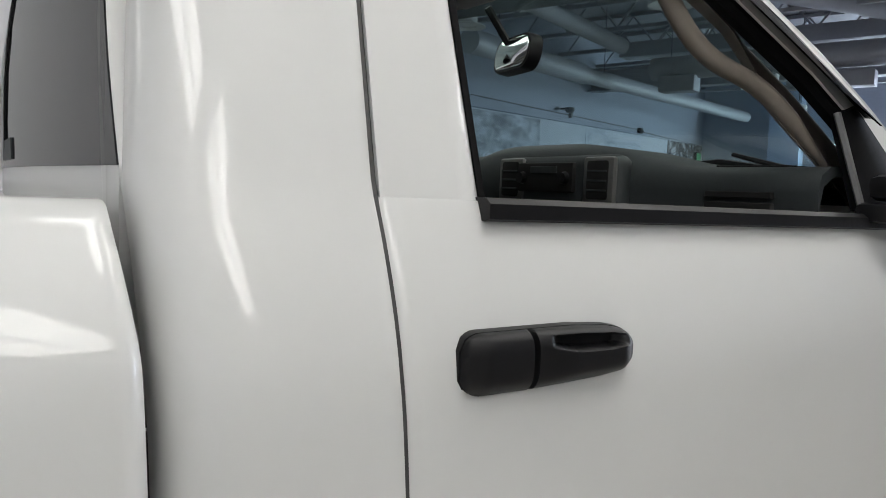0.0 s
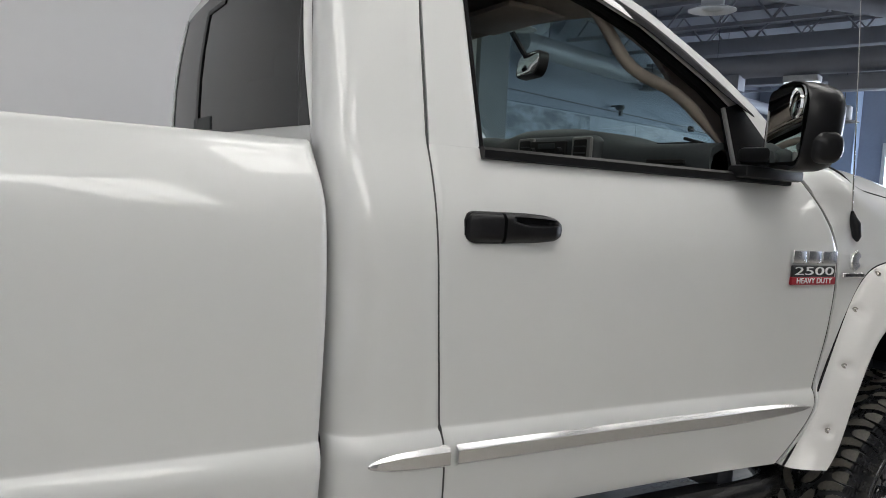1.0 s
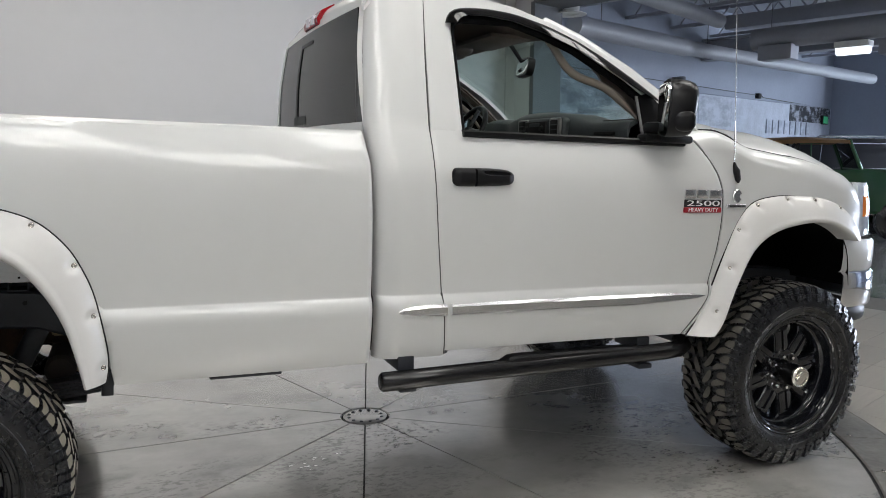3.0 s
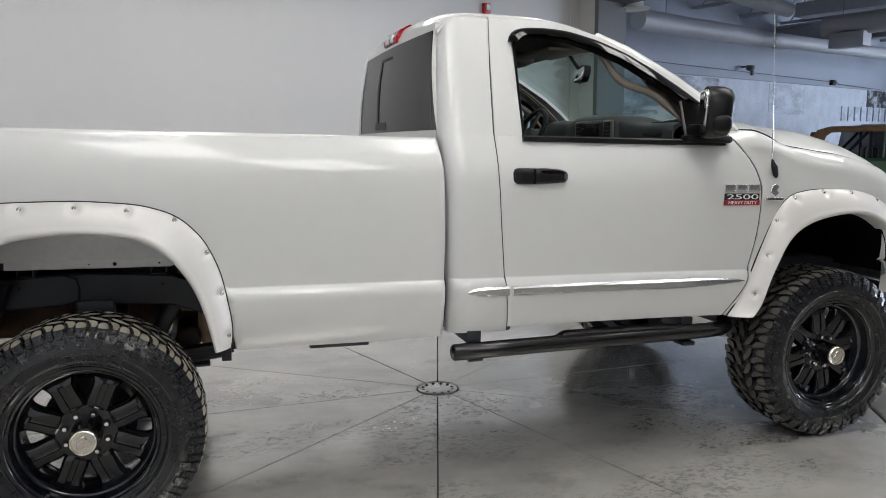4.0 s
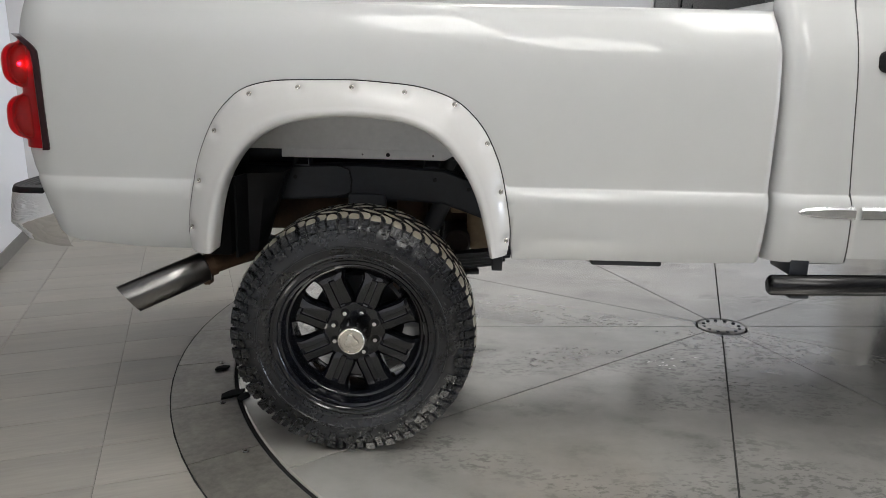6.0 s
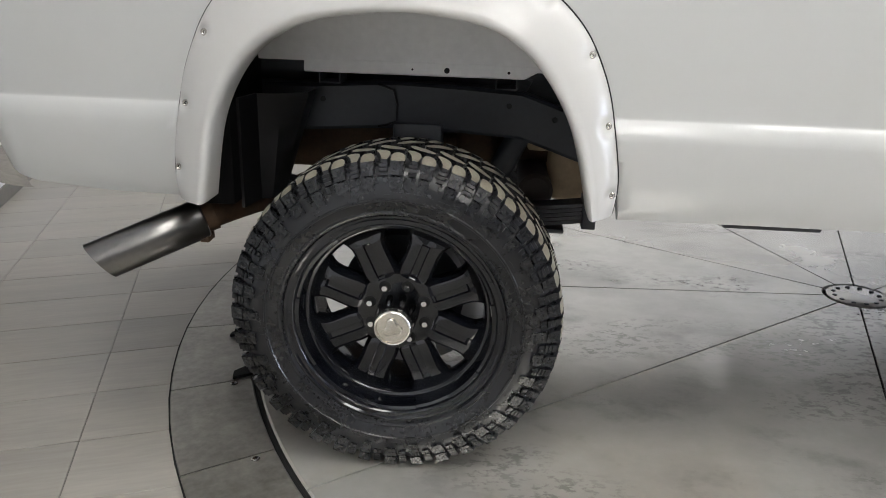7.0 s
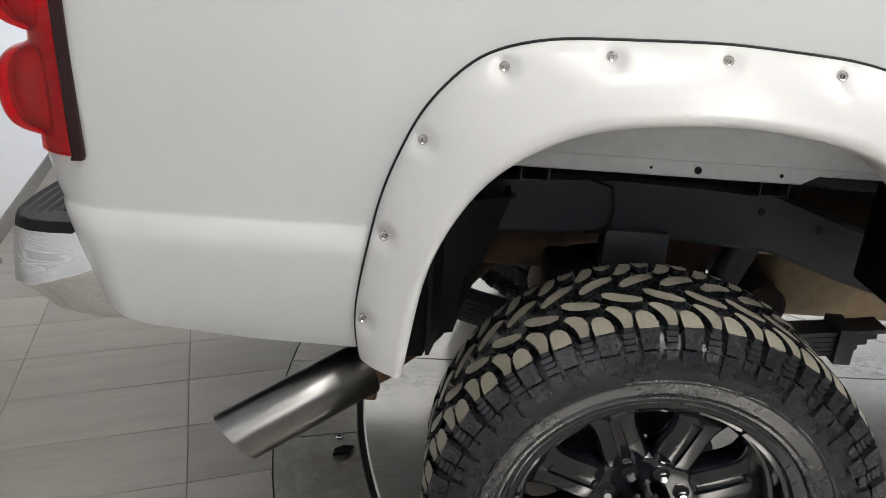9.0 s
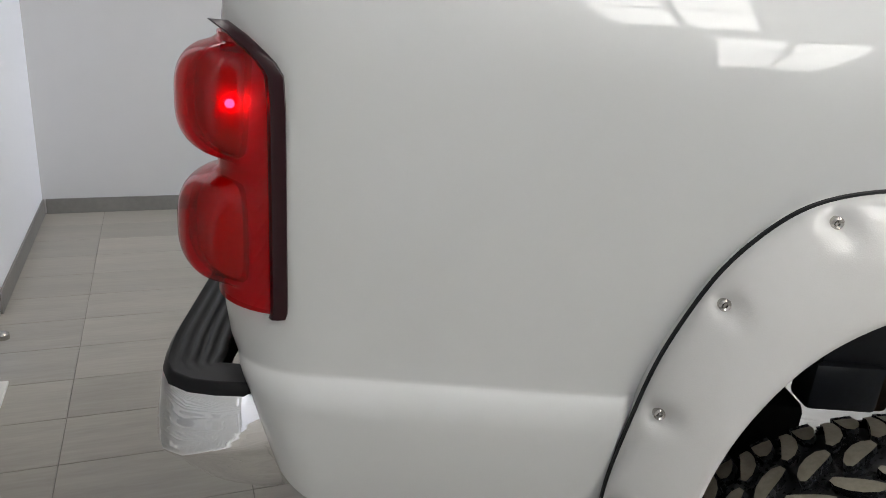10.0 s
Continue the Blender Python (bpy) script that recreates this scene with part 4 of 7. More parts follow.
def handle_outline(x, grow=0.0):
    """Lower and upper edge of the handle at a place along it."""
    top = lerp([(1.768, 1.494), (1.93, 1.4945), (1.99, 1.491), (2.03, 1.484)], x) + grow
    low = lerp([(1.768, 1.424), (1.86, 1.424), (1.97, 1.429), (2.03, 1.435)], x) - grow
    r = min(x - (1.768 - grow), 2.030 + grow - x)
    k = math.sqrt(max(0.0, 1 - (1 - min(1.0, max(0.0, r) / 0.026)) ** 2)) * 0.55 + 0.45 if r < 0.026 else 1.0
    mid = (top + low) / 2
    return mid + (low - mid) * k, mid + (top - mid) * k


def handle_height(x, v):
    dome = (1 - abs(2 * v - 1) ** 3.5) ** 0.7
    ends = ease(1.766, 1.800, x) * (1 - ease(2.000, 2.032, x))
    full = 0.007 + (0.016 + 0.006 * ease(1.86, 1.93, x)) * dome * (0.35 + 0.65 * ends)
    span = ease(1.882, 1.905, x) * (1 - ease(1.996, 2.014, x))
    lower = 0.60 + 0.10 * (1 - ease(1.882, 1.930, x)) + 0.05 * ease(1.98, 2.01, x)
    hole = ease(lower, lower + 0.07, v) * (1 - ease(0.87, 0.91, v)) * span
    return full * (1 - 0.80 * hole)


def handle_piece(x0, x1, n):
    def build():
        rows = []
        for x in np.linspace(x0, x1, n):
            low, top = handle_outline(x)
            rim = 0.3 if x in (x0, x1) else 1.0
            rows.append([(x, -0.981 - (handle_height(x, v) * rim + 0.002), low + (top - low) * v) for v in np.r_[0, 0.02, 0.05, 0.10, np.linspace(0.18, 0.55, 6), np.linspace(0.59, 0.93, 14), 0.96, 0.985, 1.0]])
        return sheet(rows, (0, 0.012, 0))
    return build


def handle_base():
    rows = []
    for x in np.linspace(1.7655, 2.0325, 40):
        low, top = handle_outline(x, 0.0022)
        rows.append([(x, -0.981 - o, low + (top - low) * v) for v, o in ((0.0, -0.004), (0.02, 0.004), (0.5, 0.005), (0.98, 0.004), (1.0, -0.004))])
    return sheet(rows, (0, 0.012, 0))


for k, h in enumerate(both("handle", handle_base, BLACK_TRIM, doors, "black plastic door handle")):
    for nm, fn in (("lock_cover", handle_piece(1.768, 1.8605, 26)), ("grip", handle_piece(1.8625, 2.030, 60))):
        part(nm, fn() if k == 0 else flip(fn()), BLACK_TRIM, h, "", 50)


# belt strip, window seals, glass and rain visor
def belt_strip():
    rows = [[(x, -0.937 - 0.012 * o - 0.030 * np.clip((x - 2.2) / 0.8, 0, 1) ** 2, z) for z, o in ((1.616, 0.2), (1.619, 1.0), (1.637, 1.0), (1.644, 0.3))] for x in [1.826, 1.83, *np.linspace(1.85, 2.88, 12), 2.90]]
    return sheet(rows, (0, 0.03, 0))


INSET = [(1.846, 1.641), (1.841, 1.85), (1.836, 2.045), (1.848, 2.070), (1.870, 2.082), (1.985, 2.086), (2.100, 2.090), (2.244, 2.053), (2.391, 2.001), (2.627, 1.874), (2.740, 1.792), (2.835, 1.70), (2.845, 1.641)]


def window_seal():
    a, b = seg_resample(WINDOW, 3), seg_resample(INSET, 3)
    return sheet([[on_side(p, -0.004), on_side(((p[0] + q[0]) / 2, (p[1] + q[1]) / 2), -0.002), on_side(q, -0.012)] for p, q in zip(a, b)], (0, 0.02, 0))


def visor():
    rows = []
    top = rounded([(1.795, 2.07), (1.802, 2.115), (1.85, 2.140), (1.97, 2.150), (2.11, 2.143), (2.27, 2.106), (2.41, 2.055), (2.56, 1.980), (2.70, 1.898), (2.80, 1.83)], 40, 2)
    low = rounded([(1.830, 2.068), (1.838, 2.090), (1.862, 2.106), (1.975, 2.114), (2.10, 2.104), (2.25, 2.065), (2.395, 2.012), (2.545, 1.935), (2.685, 1.858), (2.79, 1.812)], 40, 2)
    for p, q in zip(top, low):
        rows.append([on_side(tuple(p), 0.004), on_side(tuple(p * 0.9 + q * 0.1), 0.016), on_side(tuple(p * 0.5 + q * 0.5), 0.026), on_side(tuple(q), 0.034)])
    return sheet(rows, (0, 0.004, 0))


def window_pane():
    a = seg_resample(INSET, 3)
    c = (2.15, 1.85)
    return sheet([[on_side((c[0] + (p[0] - c[0]) * k, c[1] + (p[1] - c[1]) * k), -0.014) for k in (0.02, 0.4, 0.7, 1.0)] for p in a + a[:1]], (0, 0.004, 0))


def sail():
    rows = []
    for t in np.linspace(0, 1, 8):
        a, b = (2.705 - 0.006 * t, 1.648 + 0.182 * t), (2.968 - 0.20 * t, 1.640 + 0.212 * t)
        rows.append([on_side((a[0] + (b[0] - a[0]) * u, a[1] + (b[1] - a[1]) * u), 0.002 + 0.010 * math.sin(math.pi * u)) for u in np.linspace(0, 1, 6)])
    return sheet(rows, (0, 0.02, 0))


both("belt_strip", belt_strip, BLACK_TRIM, doors, "black belt moulding below the side window")
both("window_seal", window_seal, MATTE_BLACK, doors, "black rubber window seal")
both("rain_visor", visor, SMOKE, doors, "smoked acrylic rain visor")
both("mirror_sail", sail, MATTE_BLACK, doors, "black triangular mirror mount")
panes = [part("side_window", flip(window_pane()), GLASS, door_far, "clear side window glass")]
for p in panes:
    p.visible_shadow = False
DULL_STEEL = material("dull_grey_steel", (0.20, 0.20, 0.20), 0.4, 0.6, 20, 0.1)
both("division_bar", lambda: tube(bmesh.new(), [(2.700, upper(1.648) - 0.006, 1.648), (2.694, upper(1.83) - 0.002, 1.83)], 0.007, 6), DULL_STEEL, doors, "grey window division bar")


# side mirror
def mirror_housing():
    bm = bmesh.new()
    rows = []
    prof = [(-0.09, 0.92, 0.94), (-0.095, 0.97, 0.98), (-0.085, 1.0, 1.0), (-0.04, 1.0, 1.0), (0.02, 0.98, 0.97), (0.06, 0.90, 0.90), (0.085, 0.72, 0.74), (0.097, 0.42, 0.45), (0.10, 0.0, 0.0)]
    for d, kw, kh in prof:
        row = []
        for k in range(28):
            a = 2 * math.pi * k / 28
            w = 0.108 * math.copysign(abs(math.cos(a)) ** 0.62, math.cos(a)) * kw
            h = 0.118 * math.copysign(abs(math.sin(a)) ** 0.55, math.sin(a)) * kh
            row.append((d * 0.64 + 0.10 * max(0.0, -h - 0.05) + 0.018 * (h + 0.12) / 0.24, w * (1 + 0.10 * min(0.0, h) / 0.118), h - 0.015 * max(0.0, -w / 0.108)))
        rows.append(row)
    vs = grid(bm, rows, closed_u=True)
    inner = [bm.verts.new((v.co.x + 0.010, v.co.y * 0.94, v.co.z * 0.94)) for v in vs[0]]
    for k in range(28):
        bm.faces.new((vs[0][k], vs[0][(k + 1) % 28], inner[(k + 1) % 28], inner[k]))
    bm.faces.new(inner)
    return bm


def flat_plate(w0, w1, h0, h1, r, d):
    bm = bmesh.new()
    pts = oblong(w0, w1, h0, h1, r, 5)
    vs = grid(bm, [[(d + 0.006, p[0], p[1]) for p in pts], [(d, p[0], p[1]) for p in pts]], closed_u=True)
    bm.faces.new(vs[1])
    return bm


for s, dr in ((1, door_near), (-1, door_far)):
    m = Matrix.Translation((2.705, -1.130 * s, 1.768)) @ pose(0, 0, 0, 0, 0, -26 * s)
    mir = part("side_mirror", mirror_housing(), GLOSS_PLASTIC, dr, "black tow-style side mirror", 50, m)
    lamp = lens_shape(oblong(-0.045, 0.045, -0.042, 0.042, 0.035), ((1.0, -0.02), (1.0, 0.006), (0.93, 0.016), (0.75, 0.024), (0.4, 0.028)), 0.0)
    part("lower_bulge", lamp if s > 0 else flip(lamp), GLOSS_PLASTIC, mir, "", 60, Matrix.Translation((0.012, -0.088 * s, -0.058)))
    part("mirror_glass", flat_plate(-0.092, 0.092, -0.098, 0.098, 0.03, -0.056), MIRROR, mir, "mirror glass", 0)
    spot = part("convex_mirror", turned(bmesh.new(), [(-0.0895, 0.027), (-0.094, 0.027), (-0.097, 0.022), (-0.099, 0.0)], 24, "z", (0, 0, 0)), MIRROR, mir, "small round convex mirror", 40)
    spot.matrix_local = Matrix.Translation((0.034, -0.055 * s, 0.052)) @ Matrix.Rotation(radians(-90), 4, "Y") @ Matrix.Rotation(math.pi, 4, "X") @ Matrix.Diagonal((1.45, 1, 1, 1))
    bm = bmesh.new()
    box(bm, 2.66, 2.92, -1.00, -0.93, 1.628, 1.664, 0.012)
    box(bm, 2.68, 2.82, -1.08, -0.94, 1.668, 1.715, 0.016)
    part("mirror_arm", bm if s > 0 else flip(bm), BLACK_TRIM, dr)


# chrome side moulding
def moulding(x0, x1, tip_rear, tip_front):
    def build():
        rows = []
        for x in np.linspace(x0, x1, 30):
            t0 = min(1.0, (x - x0) / 0.16) if tip_rear else 1.0
            t1 = min(1.0, (x1 - x) / 0.40) if tip_front else 1.0
            k = math.sqrt(max(0.0, 1 - (1 - t0) ** 2)) * math.sqrt(max(0.0, 1 - (1 - t1) ** 2))
            zc = 0.940 + (0.010 if tip_front else 0) * max(0.0, 1 - t1)
            h = 0.0265 * max(k, 0.03)
            zs = [zc - h, zc - h * 0.88, zc - h * 0.62, zc - h * 0.54, zc + h * 0.52, zc + h * 0.62, zc + h]
            rows.append([(x, cab_skin(x, z) - o * max(k, 0.2) + 0.002, z) for z, o in zip(zs, (0.0, 0.006, 0.0135, 0.0150, 0.0135, 0.0115, 0.0))])
        return sheet(rows, (0, 0.004, 0))
    return build


both("side_moulding", moulding(1.772, 3.02, False, True), SATIN_CHROME, doors, "chrome side moulding strip")
mirrored("corner_moulding", moulding(1.552, 1.752, True, False), SATIN_CHROME, truck, "chrome side moulding end piece")


# badges
def text_part(name, words, size, m, mat, parent, depth=0.0012, label=""):
    cu = bpy.data.curves.new(name, "FONT")
    cu.body, cu.size, cu.extrude, cu.align_x, cu.align_y = words, size, depth, "CENTER", "CENTER"
    tmp = bpy.data.objects.new(name, cu)
    me = bpy.data.meshes.new_from_object(tmp)
    bpy.data.objects.remove(tmp)
    me.materials.clear()
    me.materials.append(mat)
    ob = new(name, me)
    ob.parent, ob.matrix_local = parent, m
    if label:
        ob["label"] = label
    return ob


FACE = pose(0, 0, 0, 90, 0, 0)
WHITE_INK = material("white_lettering", (0.8, 0.8, 0.8), 0.4)
bx0, bx1, by = 2.872, 3.088, cab_skin(2.98, 1.37) - 0.001
badge = part("badge", box(bmesh.new(), bx0 + 0.004, bx1 - 0.004, by - 0.004, by + 0.004, 1.330, 1.384, 0.003, 1), BADGE_BLACK, door_near, "black and red model badge with white lettering")
part("badge_stripe", box(bmesh.new(), bx0 + 0.002, bx1 - 0.002, by - 0.006, by + 0.003, 1.326, 1.350, 0.002, 1), BADGE_RED, badge, "red badge stripe")
text_part("numerals", "2500", 0.040, Matrix.Translation(((bx0 + bx1) / 2, by - 0.005, 1.3665)) @ FACE @ Matrix.Diagonal((2.4, 0.86, 1, 1)), WHITE_INK, badge)
text_part("lettering", "HEAVY DUTY", 0.026, Matrix.Translation(((bx0 + bx1) / 2, by - 0.0068, 1.338)) @ FACE @ Matrix.Diagonal((1.08, 0.9, 1, 1)), WHITE_INK, badge)
for k, (a, b) in enumerate(((0.0, 0.064), (0.070, 0.134), (0.140, 0.212))):
    bm = bmesh.new()
    box(bm, bx0 + a + 0.002, bx0 + b, by - 0.007, by + 0.003, 1.390, 1.429, 0.004, 2)
    part("chrome_bar", bm, SATIN_CHROME, badge, "chrome raised badge shape")
fy = -1.030
emblem = part("engine_badge", lens_shape([(3.165 + 0.026 * math.cos(a) * (1.0 if abs(math.sin(a)) > 0.35 or math.cos(a) < 0 else 0.45), 1.402 + 0.031 * math.sin(a)) for a in np.linspace(0, 2 * math.pi, 28, endpoint=False)], ((1.0, -0.004), (1.0, 0.004), (0.9, 0.007), (0.4, 0.0075)), fy), SATIN_CHROME, truck, "chrome engine emblem with a lettered strip")
part("strip", box(bmesh.new(), 3.108, 3.222, fy - 0.004, fy + 0.006, 1.348, 1.364, 0.002, 1), SATIN_CHROME, emblem)
text_part("lettering", "TURBO DIESEL", 0.0135, Matrix.Translation((3.168, fy - 0.005, 1.356)) @ FACE @ Matrix.Diagonal((1.05, 0.9, 1, 1)), BADGE_BLACK, emblem)

# antenna
ant = part("antenna", tube(bmesh.new(), [(3.152, -1.012, 1.55), (3.145, -0.985, 2.00), (3.135, -0.955, 2.45)], [0.0024, 0.0018, 0.0013], 8), BRUSHED, truck, "thin metal whip antenna")
part("antenna_base", tube(bmesh.new(), [(3.172, -1.026, 1.462), (3.168, -1.026, 1.475), (3.160, -1.022, 1.515), (3.154, -1.016, 1.535), (3.152, -1.012, 1.555)], [0.004, 0.013, 0.016, 0.010, 0.0045], 12), BLACK_TRIM, ant, "black pointed antenna base")

# roof brake light
bm = bmesh.new()
rows = []
for y in np.linspace(-0.135, 0.135, 12):
    rows.append([(1.452, y, 2.126), (1.434, y, 2.134), (1.431, y, 2.160), (1.452, y, 2.196), (1.51, y, 2.228)])
stop = part("roof_brake_light", sheet(rows, (0.02, 0, -0.01)), RED_PLASTIC, truck, "red high-mounted brake light with clear inserts")
for y in (-0.048, 0.048):
    part("clear_insert", box(bmesh.new(), 1.426, 1.45, y - 0.030, y + 0.030, 2.138, 2.180, 0.005), CLEAR, stop, "clear cargo lamp insert")

# rear sliding window frame
part("window_border", back_glass(0.790, 0.862, 1.655, 2.12, -0.007), PAINT, back, "white painted edge of the cab back")
part("slider_frame", back_glass(0.16, 0.205, 1.70, 2.05, -0.006), BLACK_TRIM, back, "black slider frame")
part("slider_rail", back_glass(-0.02, 0.24, 1.675, 1.715, -0.005), DASH, back)
part("slider_rail", back_glass(-0.08, 0.20, 2.05, 2.065, -0.005), BLACK_TRIM, back)


# tail lights
TAIL_FRONT = [(1.08, -1.086), (1.10, -1.080), (1.38, -1.088), (1.425, -1.092), (1.445, -1.106), (1.47, -1.140), (1.492, -1.185)]


def tail_shape(z, extra, trim=0.0):
    """Points round the rear corner at one height, from the front edge of the lamp backwards."""
    lobe = 0.056 * max(0.0, 1 - abs((z - 1.381) / 0.076) ** 3.0) ** 0.55 + 0.056 * max(0.0, 1 - abs((z - 1.203) / 0.076) ** 3.0) ** 0.55
    front = lerp(TAIL_FRONT, z) - trim
    a0 = math.asin(np.clip((-1.085 - front) / 0.112, 0, 0.99))
    side = -0.886 - 0.112 - extra
    pts = [(max(front, -1.0851), side, z), ((max(front, -1.0851) - 1.0851) / 2, side, z)] if a0 == 0 else []
    for a in np.linspace(a0, radians(105), 26 - len(pts)):
        g = np.clip((a - radians(26)) / radians(24), 0, 1)
        r = 0.112 + extra + lobe * g * g * (3 - 2 * g)
        pts.append((-1.085 - r * math.sin(a), -0.886 - r * math.cos(a), z))
    return pts


def tail_light():
    zs = [1.097, 1.103, *np.linspace(1.112, 1.462, 60), 1.468]
    return sheet([tail_shape(z, 0.004, 0.016) for z in zs], (0.012, 0.012, 0))


def tail_bezel():
    rows = []
    for z in [1.091, 1.098, *np.linspace(1.11, 1.44, 22), 1.455, 1.47, 1.484]:
        p = tail_shape(z, 0.006)
        a = [Vector(p[0]), Vector(p[0]) + Vector((-0.008, -0.003, 0)), Vector(p[0]) + Vector((-0.018, -0.004, 0)), Vector(p[0]) + Vector((-0.024, 0.004, 0))]
        rows.append([tuple(v) for v in a])
    return sheet(rows, (0.0, 0.012, 0))


tails = mirrored("tail_light", tail_light, RED_LENS, truck, "red two-lobed tail light", 60)
def tail_reflector():
    zs = [1.096, *np.linspace(1.105, 1.445, 50)]
    return sheet([tail_shape(z, -0.022, 0.018) for z in zs], (0.006, 0.006, 0))


both("reflector", tail_reflector, REFLECTOR, tails, "silver inner reflector", 60)
both("bezel", tail_bezel, DARK_RED, tails, "dark smoked bezel", 50)
# small glowing bead added as the glint behind each upper lobe
for s, tl in ((1, tails[0]), (-1, tails[1])):
    part("bulb", turned(bmesh.new(), [(-0.007, 0.0), (-0.005, 0.005), (0.0, 0.007), (0.005, 0.005), (0.007, 0.0)], 12), LENS_GLINT, tl, "small glowing spot for the glint in the lens", 60, Matrix.Translation((-1.163, -0.985 * s, 1.383)))


# rear bumper
PLAN = [(-1.112, -0.930), (-1.15, -0.942), (-1.19, -0.946), (-1.245, -0.940), (-1.285, -0.915), (-1.305, -0.87), (-1.318, -0.78), (-1.335, -0.45), (-1.345, 0.0)]


def bumper():
    path = resample(PLAN, 26)
    path = np.r_[path, (path * [1, -1])[::-1][1:]]
    rows = []
    for x, y in path:
        row = []
        tilt = lerp([(-1.26, -0.016), (-1.112, 0.026)], x)
        rise = 0.020 * np.clip((-1.13 - x) / 0.13, 0, 1)
        for z, o in ((0.712, -0.066), (0.722, -0.052), (0.755, -0.034), (0.80, -0.004), (0.822, 0.010), (0.829, 0.0135), (0.836, 0.014), (0.87, 0.011), (0.905, 0.004), (0.930, -0.004), (0.940, -0.016)):
            z += rise * max(0.0, (0.836 - z) / 0.104) + tilt * max(0.0, 1 - abs(z - 0.832) / 0.10)
            n = np.array([x + 1.0, y * 0.8])
            n = n / np.linalg.norm(n)
            row.append((x + n[0] * o, y + n[1] * o, z))
        rows.append(row)
    return sheet(rows, (0.006, 0, 0))


bump = part("rear_bumper", bumper(), WAVY_CHROME, truck, "chrome rear step bumper", 50)


def step_pad():
    path = resample(PLAN, 26)
    path = np.r_[path, (path * [1, -1])[::-1][1:]]
    rows = []
    for x, y in path:
        ix = min(x + 0.105, -1.205) if x < -1.205 else x
        iy = math.copysign(min(abs(y), 0.872), y)
        row = [(x + (ix - x) * 0.03, y + (iy - y) * 0.03, 0.934), (x + (ix - x) * 0.08, y + (iy - y) * 0.08, 0.944)]
        for t in np.linspace(0.12, 0.95, 28):
            rib = 0.0045 * (0.5 + 0.5 * math.cos(2 * math.pi * (t - 0.12) / 0.2)) if abs(y) < 0.915 else 0.002
            row.append((x + (ix - x) * t, y + (iy - y) * t, 0.945 + rib))
        row += [(ix, iy, 0.945), (ix, iy, 0.90)]
        rows.append(row)
    return sheet(rows, (0, 0, -0.008))


part("step_pad", step_pad(), BLACK_TRIM, bump, "black ribbed plastic step pad", 50)
bm = bmesh.new()
for s in (-1, 1):
    box(bm, -1.26, -0.9, s * 0.50 - 0.03, s * 0.50 + 0.03, 0.80, 0.90, 0.005)
part("bumper_bracket", bm, FRAME_STEEL, bump)
# added black sheet: gives the pad gap its shade and hides the floor
part("bumper_filler", box(bmesh.new(), -1.235, -1.08, -0.86, 0.86, 0.79, 0.815, 0.006), MATTE_BLACK, bump, "black sheet added behind the bumper as shade in the gap")

# exhaust
tip_pts = [(-0.825, -1.043, 0.567), (-0.71, -0.972, 0.611), (-0.592, -0.898, 0.656)]
bm = bmesh.new()
ax = (Vector(tip_pts[2]) - Vector(tip_pts[0])).normalized()
sd = ax.cross(Vector((0, 0, 1))).normalized()
up = sd.cross(ax)
rows = []
for k, rad in ((0, 0.054), (0, 0.0575), (1, 0.0575), (2, 0.0575), (2.04, 0.052), (2.05, 0.035)):
    base = Vector(tip_pts[0]) + (Vector(tip_pts[2]) - Vector(tip_pts[0])) * (k / 2)
    row = []
    for a in np.linspace(0, 2 * math.pi, 36, endpoint=False):
        p = base + rad * (math.cos(a) * sd + math.sin(a) * up)
        if k == 0:
            p = p + ax * (-0.021 * math.sin(a))
        row.append(p)
    rows.append(row)
inner = [[p + ax * d - (p - (Vector(tip_pts[0]) + ax * (p - Vector(tip_pts[0])).dot(ax))) * 0.10 for p in rows[0]] for d in (0.25, 0.004)]
grid(bm, inner + rows, closed_u=True)
TIP = material("polished_exhaust_tip", (0.21, 0.205, 0.20), 0.30, 1.0, 6, 0.12)
exhaust = part("exhaust", tube(bmesh.new(), rounded([(-0.60, -0.903, 0.652), (-0.54, -0.862, 0.672), (-0.49, -0.80, 0.684), (-0.455, -0.70, 0.672), (-0.44, -0.55, 0.650), (-0.41, -0.35, 0.640), (-0.25, -0.17, 0.70), (0.10, -0.20, 0.77), (0.5, -0.30, 0.76), (1.6, -0.40, 0.70)], 60, 5).tolist(), 0.038, 14), RUST, truck, "rusty brown exhaust pipe")
part("exhaust_tip", bm, TIP, exhaust, "polished slash-cut exhaust tip", 50)
part("clamp", tube(bmesh.new(), [(-0.592, -0.898, 0.656), (-0.560, -0.880, 0.667)], 0.045, 14), RUST, exhaust)
part("clamp_bolt", box(bmesh.new(), -0.590, -0.565, -0.925, -0.875, 0.592, 0.620, 0.004), RUST, exhaust)


# chassis
def rail():
    line = [(-1.24, 0.92), (-0.80, 0.935), (-0.335, 0.940), (-0.09, 0.955), (0.12, 0.948), (0.30, 0.937), (0.48, 0.874), (0.75, 0.80), (1.2, 0.765), (2.6, 0.765), (3.0, 0.80), (3.4, 0.93), (3.9, 0.93), (4.05, 0.90)]
    rows = []
    for x, z in resample(line, 60):
        rows.append([(x, y, z + d) for y, d in ((-0.545, 0.068), (-0.612, 0.070), (-0.620, 0.060), (-0.620, -0.060), (-0.612, -0.070), (-0.545, -0.068))])
    return sheet(rows, (0, 0.004, 0))


rails = mirrored("frame_rail", rail, FRAME_STEEL, truck, "black boxed steel frame rail")
for x, z in ((0.262, 0.965), (0.40, 0.93), (-0.30, 0.965)):
    part("rail_hole", turned(bmesh.new(), [(-0.001, 0.0), (-0.002, 0.008), (0.002, 0.009)], 12), GAP, rails[0], m=Matrix.Translation((x, -0.620, z)))
